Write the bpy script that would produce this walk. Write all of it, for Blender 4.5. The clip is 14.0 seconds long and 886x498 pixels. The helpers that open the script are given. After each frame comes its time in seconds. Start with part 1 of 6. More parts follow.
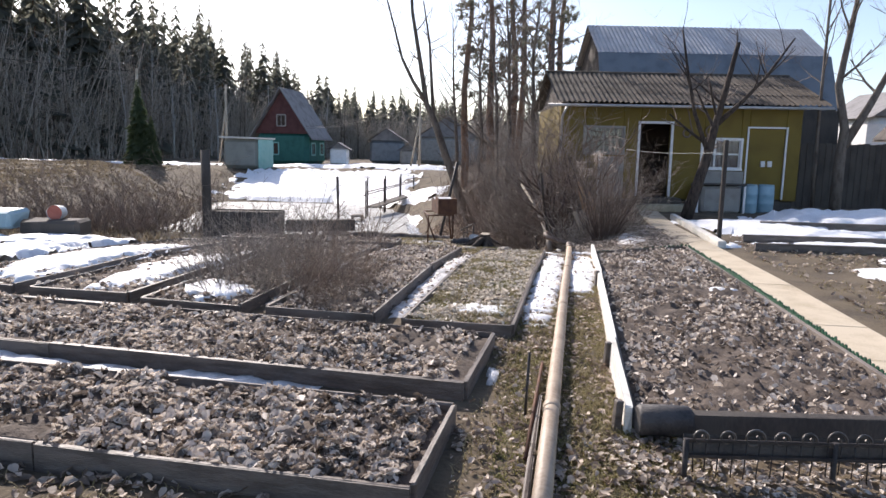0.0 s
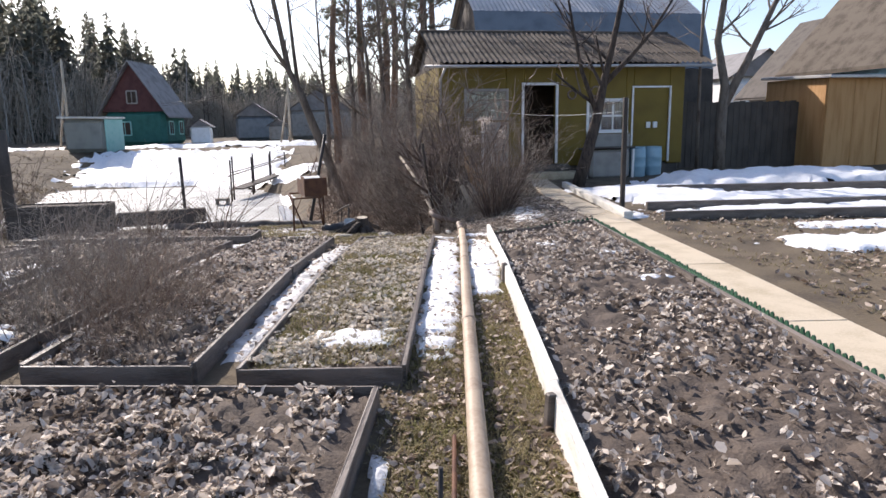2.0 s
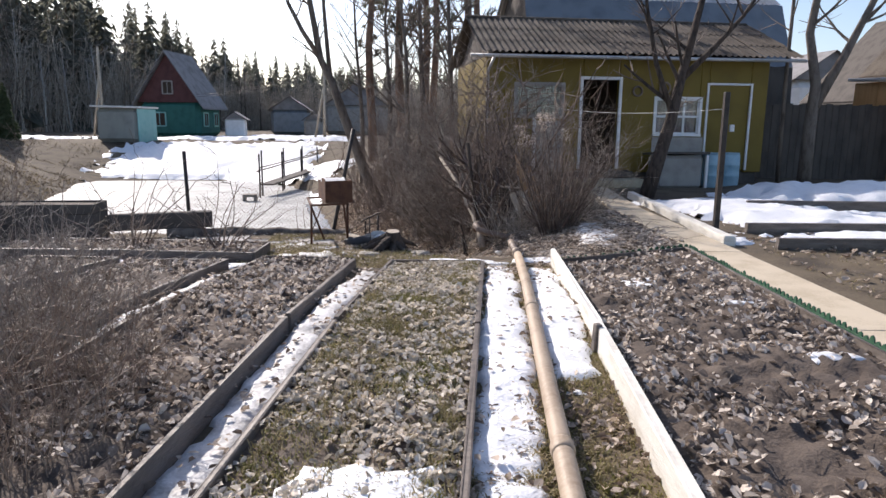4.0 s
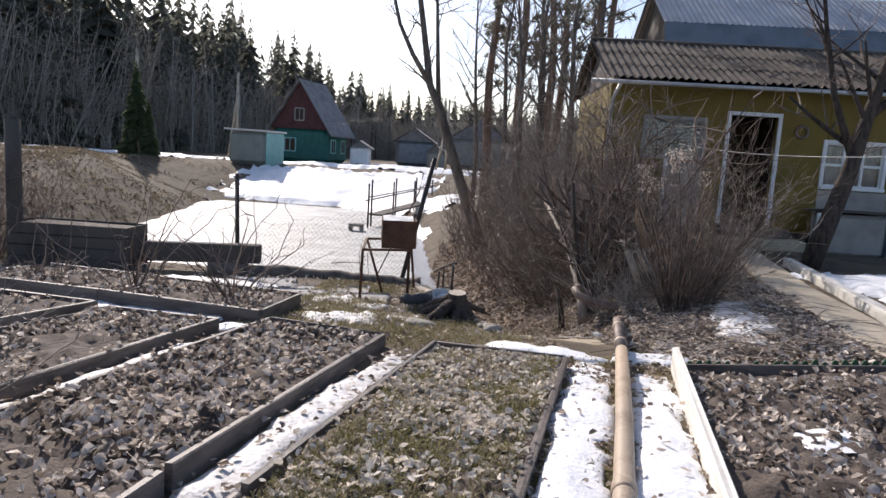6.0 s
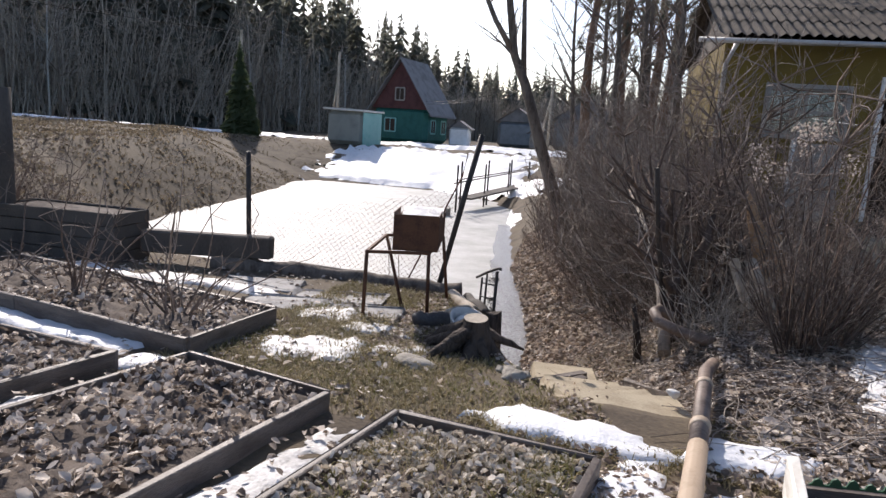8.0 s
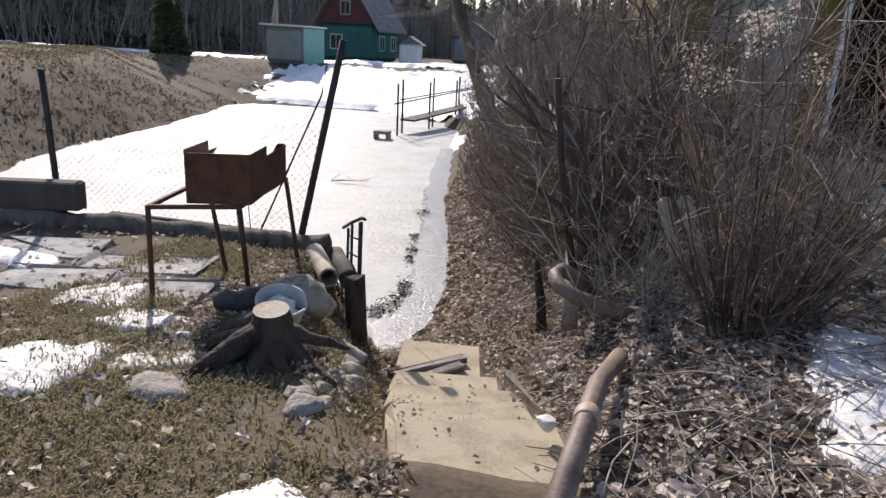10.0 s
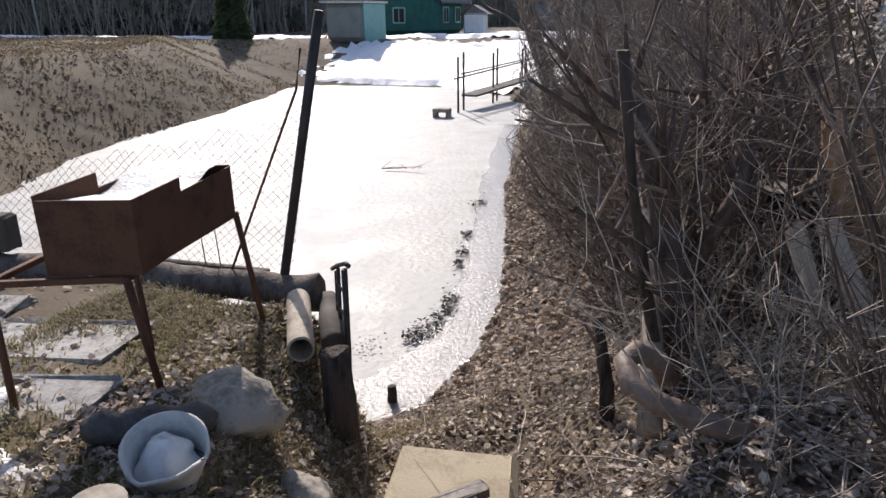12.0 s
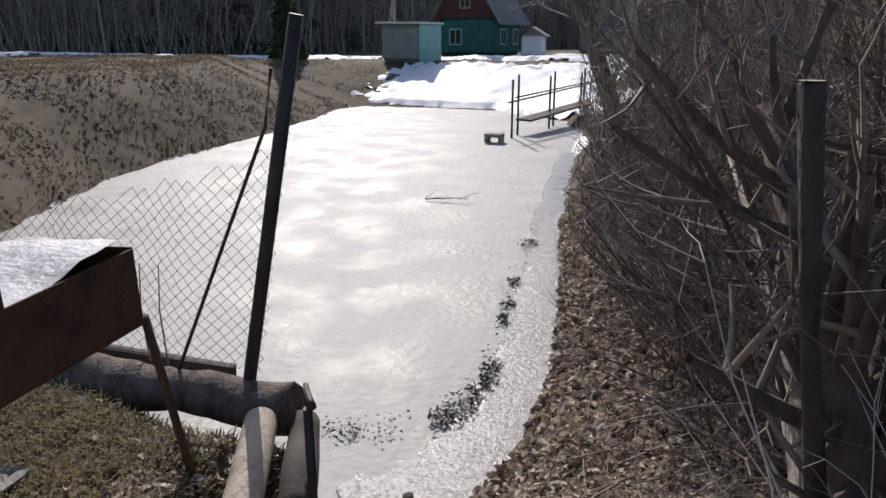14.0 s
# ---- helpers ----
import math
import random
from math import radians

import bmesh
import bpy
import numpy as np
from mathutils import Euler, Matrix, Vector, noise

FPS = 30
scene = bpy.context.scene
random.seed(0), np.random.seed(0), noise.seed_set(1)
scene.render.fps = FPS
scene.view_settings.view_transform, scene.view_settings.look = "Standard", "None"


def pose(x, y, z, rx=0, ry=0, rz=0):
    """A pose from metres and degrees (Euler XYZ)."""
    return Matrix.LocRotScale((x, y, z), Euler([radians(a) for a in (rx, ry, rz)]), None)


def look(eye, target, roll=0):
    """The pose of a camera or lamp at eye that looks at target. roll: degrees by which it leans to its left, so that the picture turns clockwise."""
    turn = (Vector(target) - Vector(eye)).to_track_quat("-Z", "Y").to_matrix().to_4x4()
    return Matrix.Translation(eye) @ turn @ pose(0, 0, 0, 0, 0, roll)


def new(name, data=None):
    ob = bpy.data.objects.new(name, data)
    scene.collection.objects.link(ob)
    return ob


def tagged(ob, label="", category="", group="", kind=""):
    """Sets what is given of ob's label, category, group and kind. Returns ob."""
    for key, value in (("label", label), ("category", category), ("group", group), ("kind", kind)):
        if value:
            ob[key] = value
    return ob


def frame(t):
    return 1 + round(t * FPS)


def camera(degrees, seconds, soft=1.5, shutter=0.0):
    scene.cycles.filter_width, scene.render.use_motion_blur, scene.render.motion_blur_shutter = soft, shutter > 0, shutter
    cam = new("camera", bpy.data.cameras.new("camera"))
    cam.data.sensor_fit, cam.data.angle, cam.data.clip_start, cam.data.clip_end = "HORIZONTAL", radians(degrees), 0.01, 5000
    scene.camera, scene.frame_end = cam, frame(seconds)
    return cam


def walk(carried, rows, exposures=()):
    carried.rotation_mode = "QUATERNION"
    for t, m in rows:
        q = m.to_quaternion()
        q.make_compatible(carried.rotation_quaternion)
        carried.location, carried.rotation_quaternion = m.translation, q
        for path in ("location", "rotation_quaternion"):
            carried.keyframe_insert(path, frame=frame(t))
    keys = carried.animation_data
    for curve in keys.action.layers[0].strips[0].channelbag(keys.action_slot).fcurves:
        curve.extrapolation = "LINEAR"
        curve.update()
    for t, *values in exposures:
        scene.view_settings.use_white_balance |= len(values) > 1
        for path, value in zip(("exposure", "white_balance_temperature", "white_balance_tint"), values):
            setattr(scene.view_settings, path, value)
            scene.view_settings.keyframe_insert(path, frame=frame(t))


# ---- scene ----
cam = camera(66.7, 14.0, soft=1.5)
PATH = [
    (0, (-0.025, -0.182, 1.603), (-0.02, 1.796, 1.311), 1.1),
    (0.5, (-0.078, 0.26, 1.53), (-0.127, 2.222, 1.141), 2.3),
    (1, (-0.067, 0.727, 1.507), (-0.171, 2.663, 1.016), 0.1),
    (1.5, (0.019, 1.224, 1.514), (0.215, 3.163, 1.064), -0.6),
    (2, (0.174, 1.735, 1.521), (0.523, 3.67, 1.151), -0.9),
    (2.2, (0.189, 1.938, 1.536), (0.552, 3.87, 1.165), -1.5),
    (4.3, (0.421, 4.172, 1.435), (0.612, 6.128, 1.064), 1.8),
    (4.5, (0.502, 4.407, 1.415), (0.565, 6.376, 1.067), 2.1),
    (5, (0.635, 5.01, 1.391), (0.576, 6.977, 1.037), 2.7),
    (5.5, (0.766, 5.495, 1.397), (0.752, 7.474, 1.106), 2.3),
    (6, (1.004, 6.075, 1.391), (0.899, 8.053, 1.111), 3.5),
    (6.5, (1.171, 6.596, 1.381), (1.106, 8.571, 1.069), 2.7),
    (7, (1.302, 7.088, 1.387), (1.124, 9.056, 1.078), 3.0),
    (7.5, (1.45, 7.537, 1.396), (0.932, 9.442, 1.074), 2.5),
    (8, (1.553, 8.047, 1.36), (1.141, 9.973, 1.008), 3.8),
    (8.2, (1.583, 8.225, 1.354), (1.35, 10.177, 0.989), 3.4),
    (10.3, (2.165, 10.124, 1.264), (1.839, 11.993, 0.63), 2.7),
    (10.5, (2.181, 10.315, 1.249), (1.819, 12.161, 0.57), 2.4),
    (11, (2.312, 10.775, 1.283), (1.959, 12.606, 0.559), 2.4),
    (11.5, (2.332, 11.198, 1.309), (1.854, 13.005, 0.596), 0.6),
    (12, (2.166, 11.587, 1.275), (1.663, 13.409, 0.622), -0.7),
    (12.5, (2.098, 12.004, 1.215), (1.743, 13.859, 0.556), 0.7),
    (13, (1.997, 12.492, 1.173), (1.478, 14.299, 0.489), 0.6),
    (13.5, (1.909, 12.802, 1.144), (1.434, 14.58, 0.36), 1.5),
    (14, (1.891, 12.988, 1.218), (1.238, 14.782, 0.623), -0.2),
]
EXPOSURES = [(0.0, 0.48, 6550, 14), (2.2, 0.52, 6550, 14), (5.0, 0.18, 6500, 14), (8.0, 0.12, 6500, 14), (12.0, 0.16, 6500, 14), (14.0, -0.30, 6400, 13)]
walk(cam, [(t, look(eye, target, roll)) for t, eye, target, roll in PATH], EXPOSURES)

# ---- light ----
SUN_AZ, SUN_EL = radians(30), radians(33)      # sun ahead and to the left of the walk
world = bpy.data.worlds.new("world")
scene.world = world
world.use_nodes = True
wn = world.node_tree
sky = wn.nodes.new("ShaderNodeTexSky")
sky.sky_type = "NISHITA"
sky.sun_disc = False
sky.sun_elevation = SUN_EL
sky.sun_rotation = -SUN_AZ
sky.dust_density = 1.2
sky.air_density = 0.8
wn.links.new(sky.outputs[0], wn.nodes["Background"].inputs[0])
wn.nodes["Background"].inputs[1].default_value = 0.15
sun_dir = Vector((-math.sin(SUN_AZ) * math.cos(SUN_EL), math.cos(SUN_AZ) * math.cos(SUN_EL), math.sin(SUN_EL)))
sun = new("sun", bpy.data.lights.new("sun", "SUN"))
sun.data.energy, sun.data.angle, sun.data.color = 4.5, radians(0.5), (1.0, 0.93, 0.85)
sun.matrix_world = look(sun_dir * 50, (0, 0, 0))


# ---- materials ----
def mat(name, colors, scale=6.0, rough=0.85, metal=0.0, bump=0.3, detail=6.0, fine=60.0, stretch=(1, 1, 1), island=0.0, per_object=0.0, spec=0.5, bump_dist=0.02, glow_through=0.0):
    """Procedural surface: two scales of noise pick between colours, with fine relief."""
    m = bpy.data.materials.new(name)
    m.use_nodes = True
    t = m.node_tree
    n, l = t.nodes, t.links
    bsdf = n["Principled BSDF"]
    co = n.new("ShaderNodeTexCoord")
    mp = n.new("ShaderNodeMapping")
    mp.inputs["Scale"].default_value = stretch
    l.new(co.outputs["Object"], mp.inputs["Vector"])
    big = n.new("ShaderNodeTexNoise")
    big.inputs["Scale"].default_value, big.inputs["Detail"].default_value = scale, detail
    small = n.new("ShaderNodeTexNoise")
    small.inputs["Scale"].default_value, small.inputs["Detail"].default_value = fine, 4.0
    l.new(mp.outputs[0], big.inputs["Vector"])
    l.new(mp.outputs[0], small.inputs["Vector"])
    mix = n.new("ShaderNodeMath")
    mix.operation = "MULTIPLY_ADD"
    l.new(small.outputs["Fac"], mix.inputs[0])
    mix.inputs[1].default_value = 0.45
    l.new(big.outputs["Fac"], mix.inputs[2])
    last = mix.outputs[0]
    if island or per_object:
        src = n.new("ShaderNodeNewGeometry").outputs["Random Per Island"] if island else n.new("ShaderNodeObjectInfo").outputs["Random"]
        add = n.new("ShaderNodeMath")
        add.operation = "MULTIPLY_ADD"
        l.new(src, add.inputs[0])
        add.inputs[1].default_value = island or per_object
        l.new(last, add.inputs[2])
        last = add.outputs[0]
    extra = (island or per_object) / 2
    ramp = n.new("ShaderNodeValToRGB")
    k = len(colors)
    lo, hi = 0.48 + extra - 0.17 - extra, 0.48 + extra + 0.47 * 0.5 + 0.17 + extra - 0.1
    for i, c in enumerate(colors):
        e = ramp.color_ramp.elements[i] if i < 2 else ramp.color_ramp.elements.new(1)
        e.color = (*c, 1)
    for i in range(k):
        ramp.color_ramp.elements[i].position = lo + (hi - lo) * i / max(1, k - 1)
    l.new(last, ramp.inputs[0])
    l.new(ramp.outputs[0], bsdf.inputs["Base Color"])
    bsdf.inputs["Roughness"].default_value, bsdf.inputs["Metallic"].default_value = rough, metal
    bsdf.inputs["Specular IOR Level"].default_value = spec
    if bump:
        b = n.new("ShaderNodeBump")
        b.inputs["Strength"].default_value, b.inputs["Distance"].default_value = bump, bump_dist
        l.new(mix.outputs[0], b.inputs["Height"])
        l.new(b.outputs[0], bsdf.inputs["Normal"])
    if glow_through:      # thin leaves let some sunlight through
        tr = n.new("ShaderNodeBsdfTranslucent")
        l.new(ramp.outputs[0], tr.inputs["Color"])
        both = n.new("ShaderNodeMixShader")
        both.inputs[0].default_value = glow_through
        l.new(bsdf.outputs[0], both.inputs[1])
        l.new(tr.outputs[0], both.inputs[2])
        l.new(both.outputs[0], n["Material Output"].inputs["Surface"])
    return m


SOIL = mat("soil", [(0.022, 0.016, 0.012), (0.06, 0.044, 0.035), (0.125, 0.096, 0.075)], 9, 0.9, bump=0.8, fine=70)
LEAF_DRY = mat("dry_leaves", [(0.065, 0.046, 0.034), (0.145, 0.107, 0.08), (0.26, 0.197, 0.15), (0.58, 0.48, 0.39)], 3, 0.6, bump=0.2, island=0.5, spec=0.4, glow_through=0.3)
LEAF_GREY = mat("grey_leaves", [(0.04, 0.029, 0.022), (0.12, 0.094, 0.075), (0.27, 0.22, 0.18), (0.74, 0.65, 0.56)], 3, 0.58, bump=0.2, island=0.5, spec=0.4, glow_through=0.3)
LEAF_PALE = mat("pale_dead_mat", [(0.17, 0.14, 0.105), (0.37, 0.32, 0.25), (0.58, 0.51, 0.41), (0.84, 0.76, 0.66)], 3, 0.7, bump=0.2, island=0.5, spec=0.3, glow_through=0.3)
GRASS = mat("dead_grass", [(0.10, 0.085, 0.035), (0.22, 0.18, 0.08), (0.34, 0.28, 0.16)], 3, 0.8, bump=0.0, island=0.5, glow_through=0.35)
GROUND = mat("ground", [(0.028, 0.020, 0.013), (0.068, 0.050, 0.033), (0.135, 0.103, 0.065)], 1.6, 0.95, bump=0.8, fine=34)
SNOW = mat("snow", [(0.62, 0.62, 0.63), (0.80, 0.81, 0.83), (0.88, 0.89, 0.9)], 5, 0.55, bump=0.5, fine=40, bump_dist=0.03)
SNOW_DIRTY = mat("dirty_snow", [(0.16, 0.145, 0.13), (0.42, 0.405, 0.39), (0.74, 0.73, 0.72)], 6, 0.6, bump=0.6, fine=45, bump_dist=0.03)
BOARD = mat("weathered_board", [(0.04, 0.032, 0.027), (0.098, 0.078, 0.064), (0.195, 0.160, 0.134)], 3, 0.58, bump=0.6, fine=30, stretch=(1, 1, 6), per_object=0.12)
WHITE_BOARD = mat("whitewashed_board", [(0.40, 0.35, 0.28), (0.66, 0.62, 0.54), (0.80, 0.77, 0.70)], 3, 0.7, bump=0.4, fine=30, stretch=(1, 1, 5))
BARK = mat("bark", [(0.03, 0.023, 0.018), (0.085, 0.066, 0.053), (0.18, 0.148, 0.12)], 9, 0.9, bump=0.9, fine=45, stretch=(1, 1, 0.3))
PALE_STEM = mat("pale_grey_bark", [(0.10, 0.08, 0.062), (0.20, 0.165, 0.13), (0.33, 0.28, 0.23)], 9, 0.85, bump=0.6, fine=40, stretch=(1, 1, 0.3))
STUMP_BARK = mat("old_dark_bark", [(0.008, 0.006, 0.005), (0.024, 0.018, 0.014), (0.075, 0.056, 0.044)], 14, 0.95, bump=1.0, bump_dist=0.05, fine=40, stretch=(1, 1, 0.3))
DIRTY_SACK = mat("dirty_sack", [(0.26, 0.25, 0.23), (0.44, 0.43, 0.40), (0.58, 0.57, 0.54)], 8, 0.7, bump=0.4, fine=40)
CURTAIN = mat("curtain_cloth", [(0.20, 0.14, 0.15), (0.32, 0.24, 0.25), (0.46, 0.38, 0.38)], 5, 0.9, bump=0.1)
ORANGE_WOOD = mat("rotten_orange_wood", [(0.16, 0.07, 0.03), (0.34, 0.18, 0.085), (0.50, 0.33, 0.19)], 6, 0.85, bump=0.6, fine=40, stretch=(1, 1, 0.3))
SHRUB_BARK = mat("reddish_shrub_bark", [(0.022, 0.014, 0.011), (0.06, 0.040, 0.031), (0.13, 0.092, 0.072)], 12, 0.9, bump=0.9, fine=40, stretch=(1, 1, 0.3))
PALE_WOOD = mat("pale_split_wood", [(0.18, 0.14, 0.095), (0.36, 0.29, 0.21), (0.54, 0.46, 0.36)], 6, 0.8, bump=0.5, fine=40, stretch=(1, 1, 0.3))
TWIG_PALE = mat("pale_twigs", [(0.16, 0.13, 0.10), (0.32, 0.27, 0.22), (0.52, 0.46, 0.39)], 2, 0.7, bump=0, island=0.4)
PINE_BARK = mat("pine_bark", [(0.05, 0.035, 0.026), (0.13, 0.08, 0.055), (0.24, 0.15, 0.10)], 3, 0.9, bump=0.7, fine=25)
BIRCH = mat("birch_bark", [(0.10, 0.09, 0.085), (0.40, 0.38, 0.36), (0.55, 0.53, 0.5)], 3, 0.7, bump=0.3, stretch=(1, 1, 3))
TWIG = mat("twigs", [(0.045, 0.032, 0.026), (0.115, 0.082, 0.066), (0.27, 0.205, 0.165)], 2, 0.75, bump=0, island=0.4)
TWIG_GREY = mat("grey_twigs", [(0.072, 0.058, 0.047), (0.17, 0.138, 0.114), (0.34, 0.29, 0.245)], 2, 0.7, bump=0, island=0.4)
REED = mat("dry_stems", [(0.07, 0.042, 0.03), (0.17, 0.11, 0.08), (0.33, 0.25, 0.19)], 2, 0.75, bump=0, island=0.5)
SPRUCE_GREEN = mat("young_needles", [(0.05, 0.075, 0.035), (0.09, 0.12, 0.055), (0.13, 0.16, 0.08)], 2, 0.8, bump=0, island=0.35, glow_through=0.6)
# paler and greyer than real needles: the distance haze is put into this colour
NEEDLE = mat("needles", [(0.088, 0.092, 0.078), (0.15, 0.155, 0.128), (0.22, 0.222, 0.18)], 0.6, 0.8, bump=0, island=0.35, glow_through=0.7)
IRON = mat("worn_wrought_iron", [(0.03, 0.028, 0.027), (0.08, 0.075, 0.07), (0.16, 0.15, 0.14)], 9, 0.42, 0.7, bump=0.2)
STEEL_DARK = mat("dark_steel", [(0.012, 0.011, 0.012), (0.03, 0.027, 0.027), (0.06, 0.05, 0.045)], 8, 0.6, 0.4, bump=0.2)
RUST = mat("rusty_steel", [(0.03, 0.014, 0.009), (0.065, 0.028, 0.018), (0.12, 0.055, 0.03)], 7, 0.75, 0.3, bump=0.3)
OLD_PIPE = mat("old_brown_pipe", [(0.06, 0.038, 0.028), (0.13, 0.088, 0.067), (0.23, 0.17, 0.132)], 6, 0.6, bump=0.4, fine=40)
PIPE_MAT = mat("pipe_cover", [(0.16, 0.11, 0.07), (0.31, 0.23, 0.158), (0.43, 0.335, 0.245)], 4, 0.55, bump=0.3, fine=40)
PATH_CONCRETE = mat("sandy_concrete", [(0.32, 0.255, 0.17), (0.49, 0.405, 0.285), (0.60, 0.51, 0.38)], 3, 0.9, bump=0.4, fine=60)
CONCRETE = mat("concrete", [(0.15, 0.12, 0.08), (0.33, 0.272, 0.185), (0.46, 0.39, 0.275)], 5, 0.9, bump=0.4, fine=60)
FLAG = mat("wet_flagstone", [(0.09, 0.08, 0.07), (0.19, 0.175, 0.16), (0.40, 0.385, 0.365)], 9, 0.85, bump=0.5, fine=50)
STONE = mat("stone", [(0.08, 0.07, 0.055), (0.20, 0.178, 0.145), (0.37, 0.335, 0.28)], 9, 0.9, bump=0.9, fine=45)
YELLOW = mat("yellow_paint", [(0.080, 0.050, 0.005), (0.132, 0.086, 0.007), (0.178, 0.122, 0.014)], 1.2, 0.7, bump=0.15)
WHITE = mat("white_paint", [(0.50, 0.48, 0.45), (0.72, 0.71, 0.68), (0.8, 0.79, 0.77)], 3, 0.6, bump=0.15)
SLATE = mat("asbestos_slate", [(0.024, 0.018, 0.013), (0.058, 0.045, 0.034), (0.12, 0.098, 0.076)], 2.2, 0.95, bump=0.5, fine=25)
GREY_METAL = mat("grey_sheet", [(0.10, 0.115, 0.13), (0.155, 0.175, 0.2), (0.21, 0.235, 0.26)], 2, 0.5, 0.2, bump=0.1)
TIN = mat("corrugated_tin", [(0.28, 0.27, 0.26), (0.42, 0.41, 0.4), (0.52, 0.51, 0.5)], 2, 0.45, 0.5, bump=0.1)
DARK_IN = mat("dark_interior", [(0.03, 0.02, 0.015), (0.06, 0.042, 0.03)], 3, 0.9, bump=0.1)
DARK_WOOD = mat("dark_wood", [(0.03, 0.025, 0.022), (0.06, 0.05, 0.044), (0.10, 0.085, 0.072)], 3, 0.85, bump=0.4, stretch=(1, 1, 0.4))
GREY_PAINT = mat("grey_paint", [(0.16, 0.145, 0.13), (0.26, 0.24, 0.22), (0.34, 0.32, 0.29)], 3, 0.75, bump=0.2)
BLUE_DRUM = mat("blue_drum", [(0.13, 0.25, 0.33), (0.22, 0.38, 0.47), (0.33, 0.48, 0.55)], 3, 0.5, bump=0.1)
GREEN_EDGE = mat("green_edging", [(0.008, 0.032, 0.016), (0.014, 0.064, 0.03), (0.03, 0.105, 0.055)], 6, 0.6, bump=0.1)
DARK_TARP = mat("dark_sheet", [(0.018, 0.016, 0.016), (0.042, 0.037, 0.036), (0.085, 0.076, 0.07)], 5, 0.6, bump=0.4)
ORANGE = mat("orange_planks", [(0.27, 0.125, 0.036), (0.42, 0.21, 0.068), (0.54, 0.30, 0.12)], 1.4, 0.7, bump=0.3, stretch=(4, 4, 0.5))
GREEN_WALL = mat("green_planks", [(0.010, 0.075, 0.062), (0.018, 0.115, 0.095), (0.03, 0.15, 0.125)], 2, 0.7, bump=0.2)
MAROON = mat("maroon_planks", [(0.04, 0.014, 0.014), (0.075, 0.025, 0.024), (0.11, 0.04, 0.038)], 2, 0.75, bump=0.2)
ROOF_GREY = mat("grey_roof", [(0.10, 0.095, 0.095), (0.17, 0.16, 0.16), (0.25, 0.24, 0.24)], 1.5, 0.8, bump=0.3)
TEAL = mat("teal_paint", [(0.13, 0.36, 0.33), (0.22, 0.50, 0.46), (0.30, 0.56, 0.52)], 2, 0.6, bump=0.1)
SHED_GREY = mat("grey_plaster", [(0.15, 0.16, 0.145), (0.23, 0.24, 0.22), (0.30, 0.31, 0.28)], 1.2, 0.85, bump=0.2)
PLASTIC_WHITE = mat("white_plastic", [(0.55, 0.54, 0.52), (0.75, 0.74, 0.72)], 4, 0.4, bump=0.05)
FLUFF = mat("seed_fluff", [(0.40, 0.31, 0.25), (0.58, 0.48, 0.40), (0.72, 0.63, 0.55)], 4, 0.9, bump=0, island=0.3, glow_through=0.4)
RED_CLOTH = mat("red_cloth", [(0.30, 0.08, 0.06), (0.45, 0.16, 0.12)], 8, 0.9, bump=0.1)

GLASS = bpy.data.materials.new("window_glass")
GLASS.use_nodes = True
_g = GLASS.node_tree.nodes["Principled BSDF"]
_g.inputs["Base Color"].default_value = (0.8, 0.85, 0.86, 1)
_g.inputs["Roughness"].default_value = 0.05
_g.inputs["Transmission Weight"].default_value = 1.0


def ice_material():
    """Spring ice: white crust of old snow, wet grey melt along the shore, fine sparkle relief."""
    m = bpy.data.materials.new("pond_ice")
    m.use_nodes = True
    n, l = m.node_tree.nodes, m.node_tree.links
    bsdf = n["Principled BSDF"]
    geo = n.new("ShaderNodeNewGeometry")
    big = n.new("ShaderNodeTexNoise")
    big.inputs["Scale"].default_value, big.inputs["Detail"].default_value = 0.8, 9
    big.inputs["Roughness"].default_value = 0.62
    l.new(geo.outputs["Position"], big.inputs["Vector"])
    ramp = n.new("ShaderNodeValToRGB")
    ramp.color_ramp.elements[0].position, ramp.color_ramp.elements[0].color = 0.36, (0.27, 0.27, 0.248, 1)
    ramp.color_ramp.elements[1].position, ramp.color_ramp.elements[1].color = 0.64, (0.52, 0.52, 0.505, 1)
    l.new(big.outputs["Fac"], ramp.inputs[0])
    l.new(ramp.outputs[0], bsdf.inputs["Base Color"])
    rr = n.new("ShaderNodeMapRange")
    rr.inputs["To Min"].default_value, rr.inputs["To Max"].default_value = 0.50, 0.70
    rr.inputs["From Min"].default_value, rr.inputs["From Max"].default_value = 0.35, 0.6
    l.new(big.outputs["Fac"], rr.inputs["Value"])
    l.new(rr.outputs[0], bsdf.inputs["Roughness"])
    fine = n.new("ShaderNodeTexNoise")
    fine.inputs["Scale"].default_value, fine.inputs["Detail"].default_value = 9, 8
    l.new(geo.outputs["Position"], fine.inputs["Vector"])
    b = n.new("ShaderNodeBump")
    b.inputs["Strength"].default_value, b.inputs["Distance"].default_value = 0.55, 0.03
    l.new(fine.outputs["Fac"], b.inputs["Height"])
    l.new(b.outputs[0], bsdf.inputs["Normal"])
    return m


ICE = ice_material()
WET_ICE = mat("wet_ice", [(0.045, 0.044, 0.043), (0.11, 0.109, 0.108), (0.27, 0.27, 0.27)], 24, 0.24, bump=0.8, fine=80, bump_dist=0.015)


